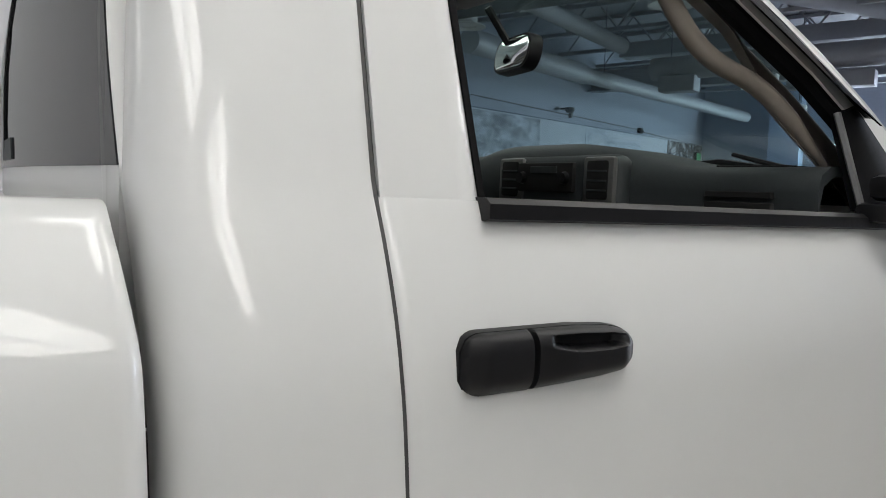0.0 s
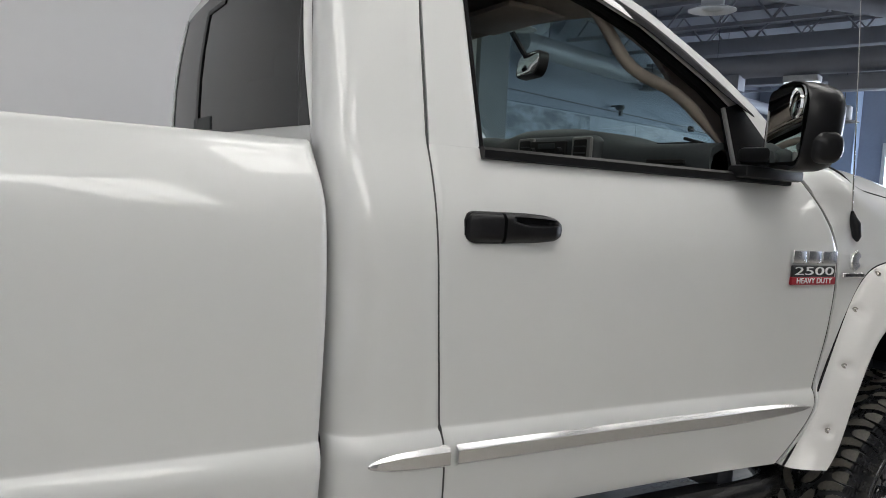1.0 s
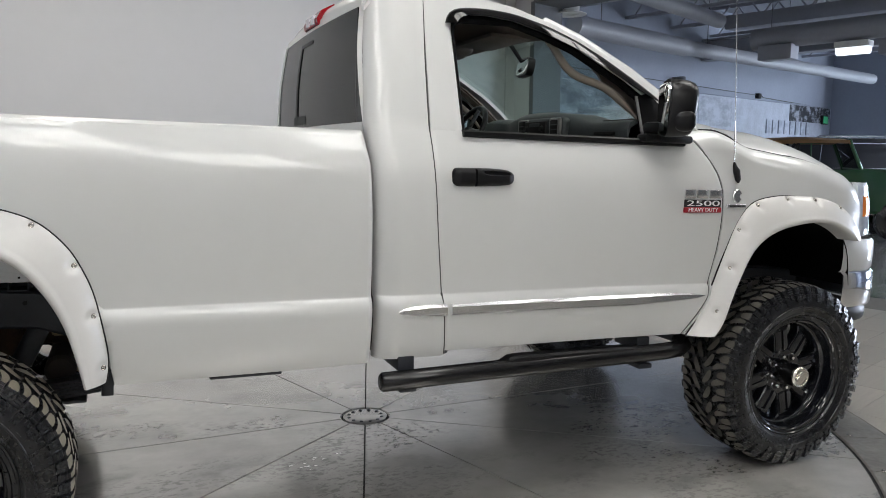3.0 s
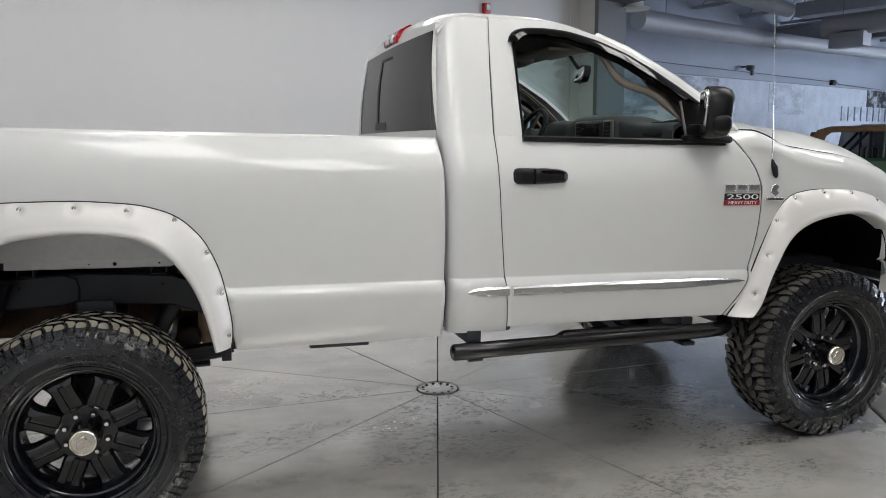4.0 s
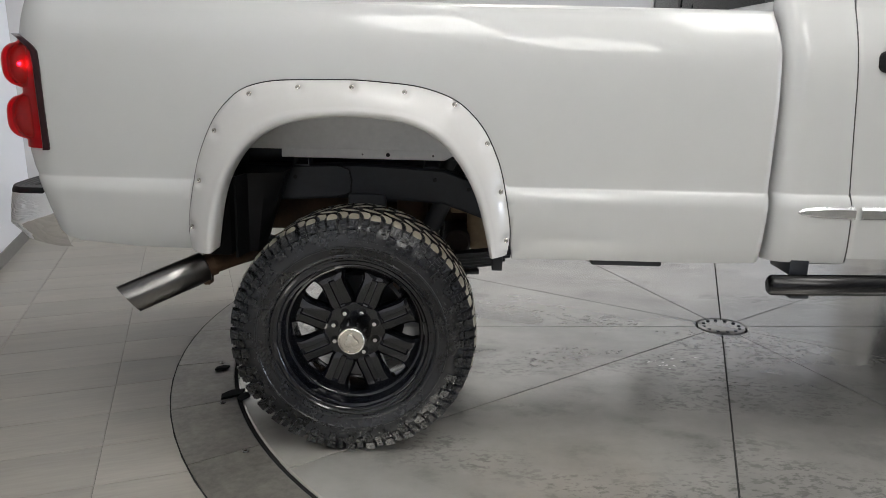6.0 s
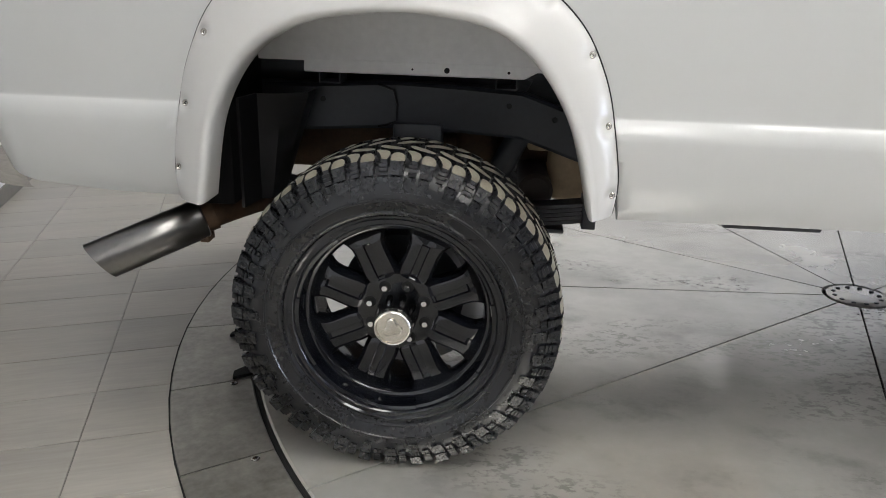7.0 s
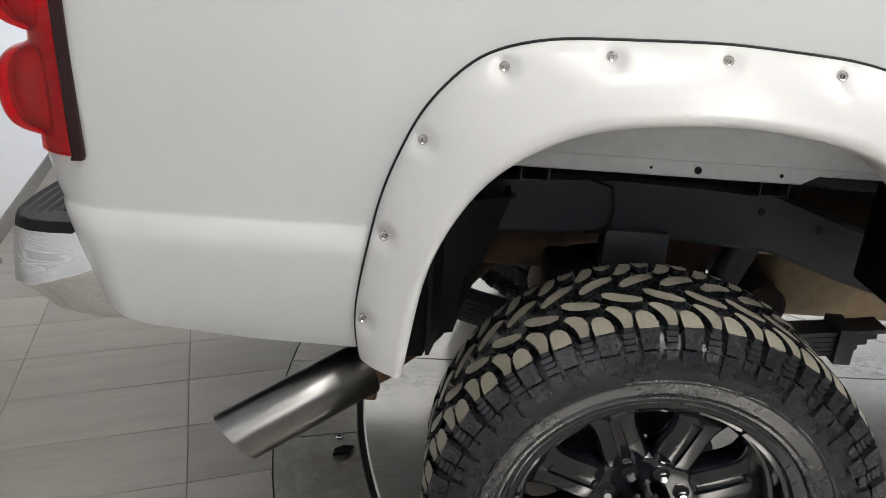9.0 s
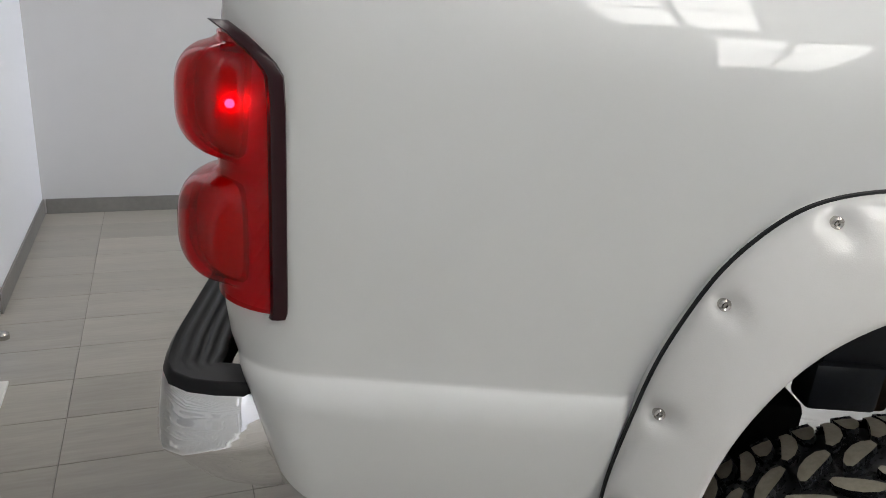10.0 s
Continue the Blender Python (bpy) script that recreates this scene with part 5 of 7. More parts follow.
bm = tube(bmesh.new(), [(-0.13, -0.625, 1.015), (-0.11, -0.628, 1.010), (-0.082, -0.63, 1.0), (-0.072, -0.63, 0.96), (-0.074, -0.63, 0.91), (-0.105, -0.628, 0.895), (-0.13, -0.625, 0.89)], 0.004, 6)
part("brake_line", bm, BLACK_TRIM, rails[0])


def leaf_spring():
    bm = bmesh.new()
    for k in range(5):
        n = 26
        half0, half1 = 0.66 - 0.05 * k, 0.62 - 0.02 * k
        rows = []
        for x in np.linspace(-half0, half1, n):
            z = 0.632 + (0.143 if x < 0 else 0.052) * (x / 0.62) ** 2 - 0.013 * k
            rows.append([(x, -0.62, z), (x, -0.55, z), (x, -0.55, z + 0.011), (x, -0.62, z + 0.011)])
        vs = grid(bm, rows, closed_u=True)
        bm.faces.new(vs[0]), bm.faces.new(vs[-1])
    box(bm, 0.505, 0.548, -0.635, -0.54, 0.598, 0.692, 0.004)
    box(bm, 0.05, 0.455, -0.618, -0.552, 0.574, 0.590, 0.006)
    box(bm, -0.05, 0.05, -0.64, -0.53, 0.56, 0.60, 0.004)
    return bm


mirrored("leaf_spring", leaf_spring, FRAME_STEEL, truck, "black leaf spring pack", 30)
bm = turned(bmesh.new(), [(-0.78, 0.0), (-0.78, 0.045), (-0.18, 0.048), (-0.15, 0.12), (-0.08, 0.16), (0.08, 0.16), (0.15, 0.12), (0.18, 0.048), (0.78, 0.045), (0.78, 0.0)], 24)
part("rear_axle", bm, RUST, truck, "rusty rear axle with differential", 40, INV @ Matrix.Translation((0, 0, 0.465)))
bm = turned(bmesh.new(), [(-0.78, 0.0), (-0.78, 0.045), (0.78, 0.045), (0.78, 0.0)], 20)
part("front_axle", bm, FRAME_STEEL, truck, "black front axle tube", 40, INV @ Matrix.Translation((3.569, 0, 0.465)))
for x in (0.0, 3.569):
    for s in (-1, 1):
        part("brake_disc", turned(bmesh.new(), [(-0.03, 0.08), (-0.03, 0.175), (0.03, 0.175), (0.03, 0.08)], 36), FRAME_STEEL, truck, "dark steel brake disc", 30, INV @ Matrix.Translation((x, 0.87 * s, 0.465)))
mirrored("shock_absorber", lambda: tube(tube(bmesh.new(), [(0.335, -0.48, 0.93), (0.232, -0.52, 0.72)], 0.038, 14), [(0.232, -0.52, 0.72), (0.13, -0.55, 0.52)], 0.026, 12), FRAME_STEEL, truck, "black shock absorber")
part("bump_stop", box(bmesh.new(), -0.085, 0.065, -0.640, -0.56, 0.80, 0.905, 0.012), FRAME_STEEL, truck, "black bump stop bracket")
part("fuel_tank", box(box(bmesh.new(), 0.33, 0.44, -0.455, -0.40, 0.80, 0.92, 0.01), 0.405, 1.35, -0.46, 0.05, 0.63, 0.86, 0.04, 3), material("tan_undercoat", (0.32, 0.24, 0.15), 0.7, 0.0, 4, 0.35, 0.001), truck, "tan dusty fuel tank")
part("silencer", tube(bmesh.new(), [(0.362, -0.53, 0.684), (0.362, -0.52, 0.684), (0.362, -0.10, 0.684)], [0.045, 0.056, 0.056], 20), RUST_DARK, truck, "dark rusty silencer")
part("spare_carrier", box(bmesh.new(), -0.95, -0.12, -0.44, 0.40, 0.70, 0.90, 0.06, 3), RUST, truck, "rusty brown carrier under the bed")
# added sheet, no truck part: keeps the bright far floor out of the underbody shade
part("bed_skirt", box(bmesh.new(), -1.10, 1.40, 0.56, 0.58, 0.66, 1.06), FRAME_STEEL, truck, "dark sheet added under the bed to block far-side light")
part("tank_strap", box(bmesh.new(), 0.10, 0.23, -0.46, -0.40, 0.70, 0.90, 0.02), RUST, truck, "rusty brown tank strap bracket")
mirrored("axle_block", lambda: box(bmesh.new(), -0.20, -0.07, -0.625, -0.47, 0.50, 0.80, 0.02), MATTE_BLACK, truck, "black lift block over the rear axle")
for x in (-0.105, 0.085):
    mirrored("axle_bolt", lambda: tube(bmesh.new(), [(x, -0.635, 0.44), (x, -0.635, 0.68), (x, -0.53, 0.68), (x, -0.53, 0.44)], 0.008, 8), FRAME_STEEL, truck, "black axle clamp bolt")
part("gearbox", box(bmesh.new(), 1.7, 3.0, -0.22, 0.22, 0.62, 0.92, 0.06, 3), FRAME_STEEL, truck, "dark gearbox housing")
part("engine_block", box(bmesh.new(), 3.05, 3.98, -0.42, 0.42, 0.72, 1.40, 0.05, 3), FRAME_STEEL, truck, "dark engine block")
part("cab_floor", box(bmesh.new(), 1.50, 3.05, -0.90, 0.90, 0.78, 0.82, 0.005), FRAME_STEEL, truck, "dark cab floor pan")
part("firewall", box(bmesh.new(), 3.02, 3.05, -0.85, 0.85, 0.80, 1.62), FRAME_STEEL, truck, "dark firewall panel")


# pressed panel of the bed seen in the rear wheel arch
def arch_panel():
    rows = []
    for x in np.linspace(-0.62, 0.52, 20):
        rows.append([(x, -0.690, 1.084), (x, -0.692, 1.094), (x, -0.700, 1.16), (x, -0.735, 1.24), (x, -0.82, 1.32), (x, -0.93, 1.36)])
    return sheet(rows, (0, 0.006, 0.006))


arch_panels = mirrored("arch_panel", arch_panel, CARGO_GREY, truck, "light grey pressed bed panel inside the wheel arch", 60)


def arch_lip():
    rows = []
    for x in (-0.335, -0.325, 0.30, 0.335, 0.36, 0.52):
        lo = 1.052 if x < 0.31 else 1.072
        rows.append([(x, -0.694, 1.088), (x, -0.696, lo + 0.004), (x, -0.690, lo)])
    return sheet(rows, (0, 0.01, 0))


both("panel_lip", arch_lip, CARGO_GREY, arch_panels)
for x, r in ((0.079, 0.008), (-0.02, 0.003), (0.255, 0.004)):
    part("lip_hole", turned(bmesh.new(), [(-0.001, 0.0), (-0.0015, r), (0.004, r)], 12), GAP, arch_panels[0], m=Matrix.Translation((x, -0.6965, 1.070)))
for x in (-0.262, 0.25):
    bm = bmesh.new()
    box(bm, x - 0.032, x - 0.028, -0.69, -0.60, 1.025, 1.056)
    box(bm, x + 0.028, x + 0.032, -0.69, -0.60, 1.025, 1.056)
    box(bm, x - 0.032, x + 0.032, -0.69, -0.60, 1.021, 1.025)
    part("cross_channel", bm, FRAME_STEEL, truck, "dark open steel cross channel", 0)
part("bed_underside", box(bmesh.new(), -1.15, 1.42, -0.66, 0.66, 1.052, 1.095), FRAME_STEEL, truck, "dark underside of the bed")


def inner_wall():
    rows = []
    for x, dz in ((-1.10, 0.0), (-0.60, 0.0), (-0.52, 0.0)):
        rows.append([(x, -0.86, 0.76), (x, -0.86, 1.32)])
    return sheet(rows, (0, 0.01, 0))


def mud_liner():
    rows = []
    for z in np.linspace(0.695, 1.0, 8):
        t = (z - 0.695) / 0.305
        w = 0.035 + 0.10 * t
        rows.append([(-0.462, -0.90, z), (-0.452, -0.84, z), (-0.445, -0.80, z), (-0.430 + w * 0.4, -0.79, z), (-0.445 + w, -0.74, z), (-0.445 + w, -0.66, z)])
    return sheet(rows, (-0.008, 0, 0))


mirrored("bed_inner_panel", inner_wall, FRAME_STEEL, truck)
mirrored("mud_liner", mud_liner, BLACK_TRIM, truck, "black plastic mud liner")
for x0, x1, z0 in ((-0.56, -0.47, 0.715), (0.475, 0.50, 0.84)):
    mirrored("arch_liner", lambda: box(bmesh.new(), x0, x1, -0.95, -0.66, z0, 1.30, 0.01), MATTE_BLACK, truck)


# front wheel house
def house():
    line = rounded([(3.06, 0.80), (3.10, 1.0), (3.18, 1.17), (3.30, 1.27), (3.5, 1.32), (3.68, 1.32), (3.85, 1.27), (3.97, 1.15), (4.0, 0.95)], 40, 4)
    return sheet([[(x, y, z) for y in (-0.985, -0.8, -0.5)] for x, z in line], (0, 0, 0.01))


mirrored("wheel_house", house, MATTE_BLACK, truck, "black front wheel house liner")
mirrored("inner_fender", lambda: box(bmesh.new(), 3.02, 4.02, -0.52, -0.49, 0.76, 1.36, 0.008), MATTE_BLACK, truck, "black inner fender wall")
mirrored("splash_shield", lambda: box(bmesh.new(), 3.03, 3.09, -0.97, -0.50, 0.78, 1.14, 0.01), MATTE_BLACK, truck, "black plastic splash shield")


# step bar
def step_bar():
    pts = [(1.490, -0.985, 0.667), (1.50, -0.985, 0.667), (1.8, -0.988, 0.674), (2.3, -0.99, 0.683), (2.85, -0.985, 0.691), (2.94, -0.97, 0.692), (3.01, -0.92, 0.692), (3.06, -0.84, 0.694)]
    return tube(bmesh.new(), pts, [0.030, 0.038, 0.038, 0.038, 0.038, 0.038, 0.038, 0.036], 20)


def step_tread():
    rows = []
    for x in np.linspace(2.02, 2.78, 24):
        t = min(1.0, (x - 2.02) / 0.07, (2.78 - x) / 0.22)
        k = math.sqrt(max(0.0, 1 - (1 - t) ** 2))
        rows.append([(x, -0.985 - 0.030 * k, 0.690), (x, -0.985 - 0.028 * k, 0.702 + 0.022 * k), (x, -0.985 - 0.018 * k, 0.708 + 0.024 * k), (x, -0.95, 0.708 + 0.022 * k), (x, -0.93 + 0.01 * k, 0.690)])
    return sheet(rows, (0, 0, -0.006))


bars = mirrored("step_bar", step_bar, SATIN_BLACK, truck, "black tubular side step bar", 50)
both("step_tread", step_tread, BLACK_TRIM, bars, "black plastic step tread", 40)
for k, b in enumerate(bars):
    for x in (1.60, 2.74):
        bm = bmesh.new()
        box(bm, x - 0.035, x + 0.035, -0.97, -0.80, 0.70, 0.76, 0.006)
        box(bm, x - 0.03, x + 0.04, -0.99, -0.90, 0.618, 0.640, 0.004)
        part("step_bracket", bm if k == 0 else flip(bm), FRAME_STEEL, b)
part("body_mount", box(bmesh.new(), 1.66, 1.86, -0.80, -0.60, 0.70, 0.76, 0.02), FRAME_STEEL, truck, "black body mount under the cab")
part("crossmember", box(bmesh.new(), 0.88, 1.15, -0.80, -0.62, 0.676, 0.735, 0.006), FRAME_STEEL, truck, "black crossmember bracket under the bed")


# front end
LENS_PLAN = rounded([(4.062, -0.953), (4.10, -0.950), (4.16, -0.935), (4.22, -0.900), (4.29, -0.82), (4.32, -0.72), (4.335, -0.62)], 30, 3)


def lens_pt(u, z, out=0.0):
    """A place on the headlight lens, u along its plan from the fender round to the grille."""
    t = (z - 1.20) / 0.275
    p = LENS_PLAN[int(round(u * 29))]
    k = u * (0.03 - 0.07 * t * t)
    return (float(p[0]) + k + out * 0.5, float(p[1]) + 0.015 * t - out, z)


def headlight():
    rows = [[lens_pt(u, z, 0.0 if 0 < i < 15 else -0.006) for u in np.linspace(0, 1, 30)] for i, z in enumerate(np.linspace(1.20, 1.475, 16))]
    return sheet(rows, (-0.01, 0.02, 0))


def side_marker():
    return sheet([[lens_pt(u, z, 0.005 if 0 < i < 9 and 0.11 < u < 0.29 else 0.001) for u in np.linspace(0.10, 0.30, 9)] for i, z in enumerate(np.linspace(1.30, 1.405, 10))], (-0.004, 0.008, 0))


lights = mirrored("headlight", headlight, CLEAR, truck, "clear headlight with amber side marker", 50)
both("side_marker", side_marker, AMBER, lights, "amber side marker", 60)


def front_bumper():
    plan = [(3.965, -0.985), (4.14, -0.972), (4.26, -0.93), (4.33, -0.84), (4.37, -0.6), (4.39, 0.0)]
    path = resample(plan, 20)
    path = np.r_[path, (path * [1, -1])[::-1][1:]]
    return path


def band(z0, z1, off):
    rows = []
    for x, y in front_bumper():
        rows.append([(x - off + o * 0.6, y * (1 + (o - off) * 0.3), z) for z, o in ((z0, -0.02), (z0 + 0.015, 0.0), ((z0 + z1) / 2, 0.006), (z1 - 0.015, 0.0), (z1, -0.02))])
    return sheet(rows, (-0.01, 0, 0))


fb = part("front_bumper", band(0.835, 1.02, 0.0), CHROME, truck, "chrome front bumper", 50)
part("upper_fascia", band(1.02, 1.185, 0.012), PAINT, fb, "white upper bumper fascia", 50)
part("lower_fascia", band(0.755, 0.835, 0.03), BLACK_TRIM, fb, "black lower bumper fascia", 50)
grille = part("grille", box(bmesh.new(), 4.16, 4.30, -0.62, 0.62, 1.19, 1.48, 0.03, 3), CHROME, truck, "chrome crosshair grille")
for s in (-1, 1):
    for z in (1.27, 1.42):
        part("grille_opening", box(bmesh.new(), 4.295, 4.304, s * 0.30 - 0.25, s * 0.30 + 0.25, z - 0.055, z + 0.055, 0.01), GAP, grille)


# hood seam on the fender
def hood_seam():
    pts = [(x, seam_at(x)[0] - 0.001, seam_at(x)[1] - 0.003) for x in np.linspace(3.0, 4.07, 50)]
    return tube(bmesh.new(), pts, 0.0055, 6)


mirrored("hood_seam", hood_seam, GAP, truck, "dark gap between hood and fender")
for s, y in ((0, -0.35), (1, 0.25)):
    bm = tube(bmesh.new(), [(3.10 - 0.02 * s, y - 0.25, 1.735), (3.07, y, 1.765), (3.02, y + 0.28, 1.745)], [0.006, 0.010, 0.005], 8)
    tube(bm, [(3.10, y - 0.30, 1.72), (3.05, y - 0.05, 1.785)], [0.010, 0.006], 8)
    part("wiper", bm, BLACK_TRIM, truck, "black windscreen wiper")
part("cowl", box(bmesh.new(), 2.97, 3.14, -0.80, 0.80, 1.66, 1.70, 0.015), BLACK_TRIM, truck, "black plastic cowl")
# ---- inside the cab ----
SILVER = material("silver_plastic", (0.16, 0.16, 0.155), 0.4, 0.3)


def dash():
    rows = []
    for y in np.linspace(-0.865, 0.865, 64):
        hump = 0.060 * math.exp(-((y + 0.10) / 0.34) ** 4) + 0.040 * math.exp(-((y - 0.42) / 0.17) ** 4)
        bow = 0.05 * (1 - (y / 0.865) ** 2)
        rows.append([(2.74, y, 1.20), (2.70, y, 1.40), (2.675 - hump, y, 1.56), (2.660 - hump, y, 1.655), (2.668 - hump, y, 1.690 + hump * 0.8), (2.70 - hump * 0.6, y, 1.708 + hump), (2.82 + bow, y, 1.716 + hump * 0.8), (2.93 + bow, y, 1.712 + hump * 0.3), (3.02 + bow, y, 1.70)])
    return sheet(rows, (0.01, 0, -0.02))


dsh = part("dashboard", dash(), DASH, truck, "dark grey moulded dashboard", 60, Matrix.Translation((0, 0, 0.022)))
stack = part("centre_console", box(bmesh.new(), 2.590, 2.66, -0.26, 0.17, 1.40, 1.735, 0.03, 4), DASH, dsh, "dark centre console with silver-framed vents", 50, Matrix.Translation((0, -0.165, 0)))
radio = part("radio", box(bmesh.new(), 2.578, 2.60, -0.125, 0.085, 1.640, 1.715, 0.006), GAP, stack, "black radio with knobs")
for y in (-0.20, 0.125):
    part("vent_frame", box(bmesh.new(), 2.582, 2.60, y - 0.056, y + 0.044, 1.610, 1.728, 0.008), SILVER, stack, "silver vent frame")
    vent = part("air_vent", box(bmesh.new(), 2.578, 2.60, y - 0.042, y + 0.030, 1.625, 1.720, 0.008), GAP, stack, "black air vent")
    for z in (1.645, 1.668, 1.691):
        part("vent_vane", box(bmesh.new(), 2.577, 2.60, y - 0.038, y + 0.026, z, z + 0.005, 0.001, 1), DASH, vent)
for y in (-0.10, 0.06):
    part("knob", turned(bmesh.new(), [(-0.01, 0.0), (-0.01, 0.014), (0.02, 0.019)], 16, "y"), BLACK_TRIM, radio, m=Matrix.Translation((2.574, y, 1.676)) @ Matrix.Rotation(radians(-90), 4, "Z"))
part("display", box(bmesh.new(), 2.575, 2.582, -0.07, 0.03, 1.688, 1.706, 0.001, 1), DASH, radio)
for z in (1.606, 1.628, 1.650):
    part("vent_slot", box(bmesh.new(), 2.650, 2.70, -0.775, -0.62, z - 0.008, z + 0.006, 0.002, 1), GAP, dsh, "black air vent slot")
for x in (2.72, 2.745, 2.77):
    part("vent_slot", box(bmesh.new(), x - 0.009, x + 0.007, -0.77, -0.60, 1.70, 1.7135, 0.002, 1), GAP, dsh, "black air vent slot")

ring_pts = [(0.19 * math.cos(a), 0.19 * math.sin(a), 0) for a in np.linspace(0, 2 * math.pi, 41)]
sw_m = Matrix.Translation((2.45, 0.40, 1.665)) @ Matrix.Rotation(radians(-62), 4, "Y")
bm = tube(bmesh.new(), ring_pts, 0.016, 10, cap=False)
wheel_s = part("steering_wheel", bm, BLACK_TRIM, truck, "black steering wheel", 60, sw_m)
bm = turned(bmesh.new(), [(-0.03, 0.0), (-0.03, 0.07), (0.015, 0.06), (0.02, 0.0)], 20, "z")
for a in (0, 90, 180):
    tube(bm, [(0.05 * math.cos(radians(a)), 0.05 * math.sin(radians(a)), 0), (0.185 * math.cos(radians(a)), 0.185 * math.sin(radians(a)), 0)], 0.014, 8)
part("hub", bm, DASH, wheel_s)
part("steering_column", tube(bmesh.new(), [(2.47, 0.40, 1.655), (2.70, 0.40, 1.53)], 0.04, 12), DASH, truck, "dark steering column")

mm = Matrix.Translation((2.580, -0.035, 2.03)) @ pose(0, 0, 0, 0, 8, -10)
mir = part("interior_mirror", lens_shape(oblong(-0.100, 0.100, -0.048, 0.048, 0.04), ((1.0, -0.03), (1.0, 0.0), (0.97, 0.006), (0.90, 0.006)), 0.0), BLACK_TRIM, truck, "black interior rear-view mirror", 50, mm @ Matrix.Rotation(radians(-90), 4, "Z"))
part("mirror_glass", lens_shape(oblong(-0.090, 0.090, -0.040, 0.040, 0.034), ((1.0, 0.006), (1.0, 0.008), (0.98, 0.0085)), 0.0), MIRROR, mir)
part("stem", tube(bmesh.new(), [(2.57, -0.02, 2.01), (2.60, 0.0, 2.05), (2.52, 0.01, 2.15)], 0.011, 8), BLACK_TRIM, mir, m=(mm @ Matrix.Rotation(radians(-90), 4, "Z")).inverted())


def headliner():
    rows = []
    for x in np.linspace(1.53, 2.36, 10):
        zt = lerp(ROOF, min(x, 2.26)) - 0.05 - 0.10 * max(0, x - 2.26)
        rows.append([(x, y, zt - 0.035 * (abs(y) / 0.70) ** 3) for y in np.linspace(-0.72, 0.72, 15)])
    return sheet(rows, (0, 0, 0.01))


part("headliner", headliner(), TAUPE, truck, "taupe fabric headliner", 60)
for s in (-1, 1):
    vis = part("sun_visor", box(bmesh.new(), 2.12, 2.33, s * 0.36 - 0.20, s * 0.36 + 0.20, 2.080, 2.098, 0.006, 2), TAUPE, truck, "taupe folded sun visor", m=pose(0, 0, 0, 0, 0, 0))
part("overhead_console", box(bmesh.new(), 2.02, 2.26, -0.10, 0.10, 2.06, 2.13, 0.03, 3), TAUPE, truck, "taupe overhead console")


def pillar_trim(slim=1.0):
    rows = []
    for x, z in resample([(2.18, 2.140), (2.40, 2.050), (2.60, 1.945), (2.72, 1.870), (2.82, 1.795), (2.93, 1.700)], 26):
        y = upper(z) + 0.060
        w = lerp([(2.18, 0.030), (2.28, 0.014), (2.52, 0.012), (2.60, 0.036), (2.66, 0.066), (2.72, 0.074), (2.93, 0.070)], x) * slim
        rows.append([(x - w * 0.9, y, z - w), (x - w * 0.7, y + 0.03, z - w * 0.75), (x - w * 0.1, y + 0.045, z - w * 0.1), (x + 0.004, y + 0.04, z + 0.004)])
    return sheet(rows, (0.01, 0.006, 0.008))


def pillar_seal():
    rows = []
    for x, z in resample([(2.18, 2.150), (2.40, 2.060), (2.60, 1.955), (2.72, 1.880), (2.82, 1.805), (2.95, 1.690)], 24):
        y = upper(z) + 0.052
        rows.append([(x - 0.012, y + 0.004, z - 0.012), (x + 0.004, y - 0.006, z + 0.004), (x + 0.010, y - 0.004, z + 0.008)])
    return sheet(rows, (0.006, 0.008, 0.004))


def grab():
    pts = rounded([(2.27, 2.120), (2.315, 2.066), (2.342, 2.030), (2.362, 1.995), (2.386, 1.952), (2.42, 1.921), (2.47, 1.899), (2.53, 1.888), (2.59, 1.868), (2.65, 1.828), (2.71, 1.775), (2.77, 1.712)], 36, 3)
    return tube(bmesh.new(), [(x, upper(z) + 0.075, z) for x, z in pts], [0.018] * 28 + [0.016, 0.014, 0.012, 0.010, 0.009, 0.008, 0.007, 0.006], 12)


trims = [part("pillar_trim", pillar_trim(), TAUPE, truck, "taupe windscreen pillar trim", 60), part("pillar_trim", flip(pillar_trim(0.22)), TAUPE, truck, "taupe windscreen pillar trim", 60)]
mirrored("pillar_seal", pillar_seal, MATTE_BLACK, truck, "black rubber pillar seal")
both("grab_handle", grab, TAUPE, trims, "taupe grab handle", 60)


def door_card():
    rows = []
    for z in (0.84, 1.1, 1.3, 1.5, 1.6, 1.635):
        rows.append([(x, -0.865 + (0.03 if z > 1.55 else -0.02), z) for x in np.linspace(1.80, 2.92, 6)])
    return sheet(rows, (0, 0.015, 0))


both("door_card", door_card, DASH, doors, "dark grey inner door panel")


def b_trim():
    rows = []
    for z in (0.84, 1.3, 1.64, 1.8, 2.0, 2.12):
        y = (upper(z) if z > 1.64 else -0.90) + 0.055
        rows.append([(1.56 + 0.10 * max(0, z - 1.64), y + 0.05, z), (1.60, y, z), (1.80, y, z)])
    return sheet(rows, (0, 0.006, 0))


mirrored("rear_pillar_trim", b_trim, TAUPE, truck, "taupe rear pillar trim")
seat = part("seat", box(bmesh.new(), 1.75, 2.30, -0.72, 0.72, 1.10, 1.28, 0.05, 3), material("grey_seat_cloth", (0.13, 0.13, 0.13), 0.9, 0.0, 70, 0.15, 0.0006), truck, "grey cloth bench seat")
part("seat_back", box(bmesh.new(), 1.62, 1.76, -0.72, 0.72, 1.25, 1.72, 0.05, 3), bpy.data.materials["grey_seat_cloth"], seat)
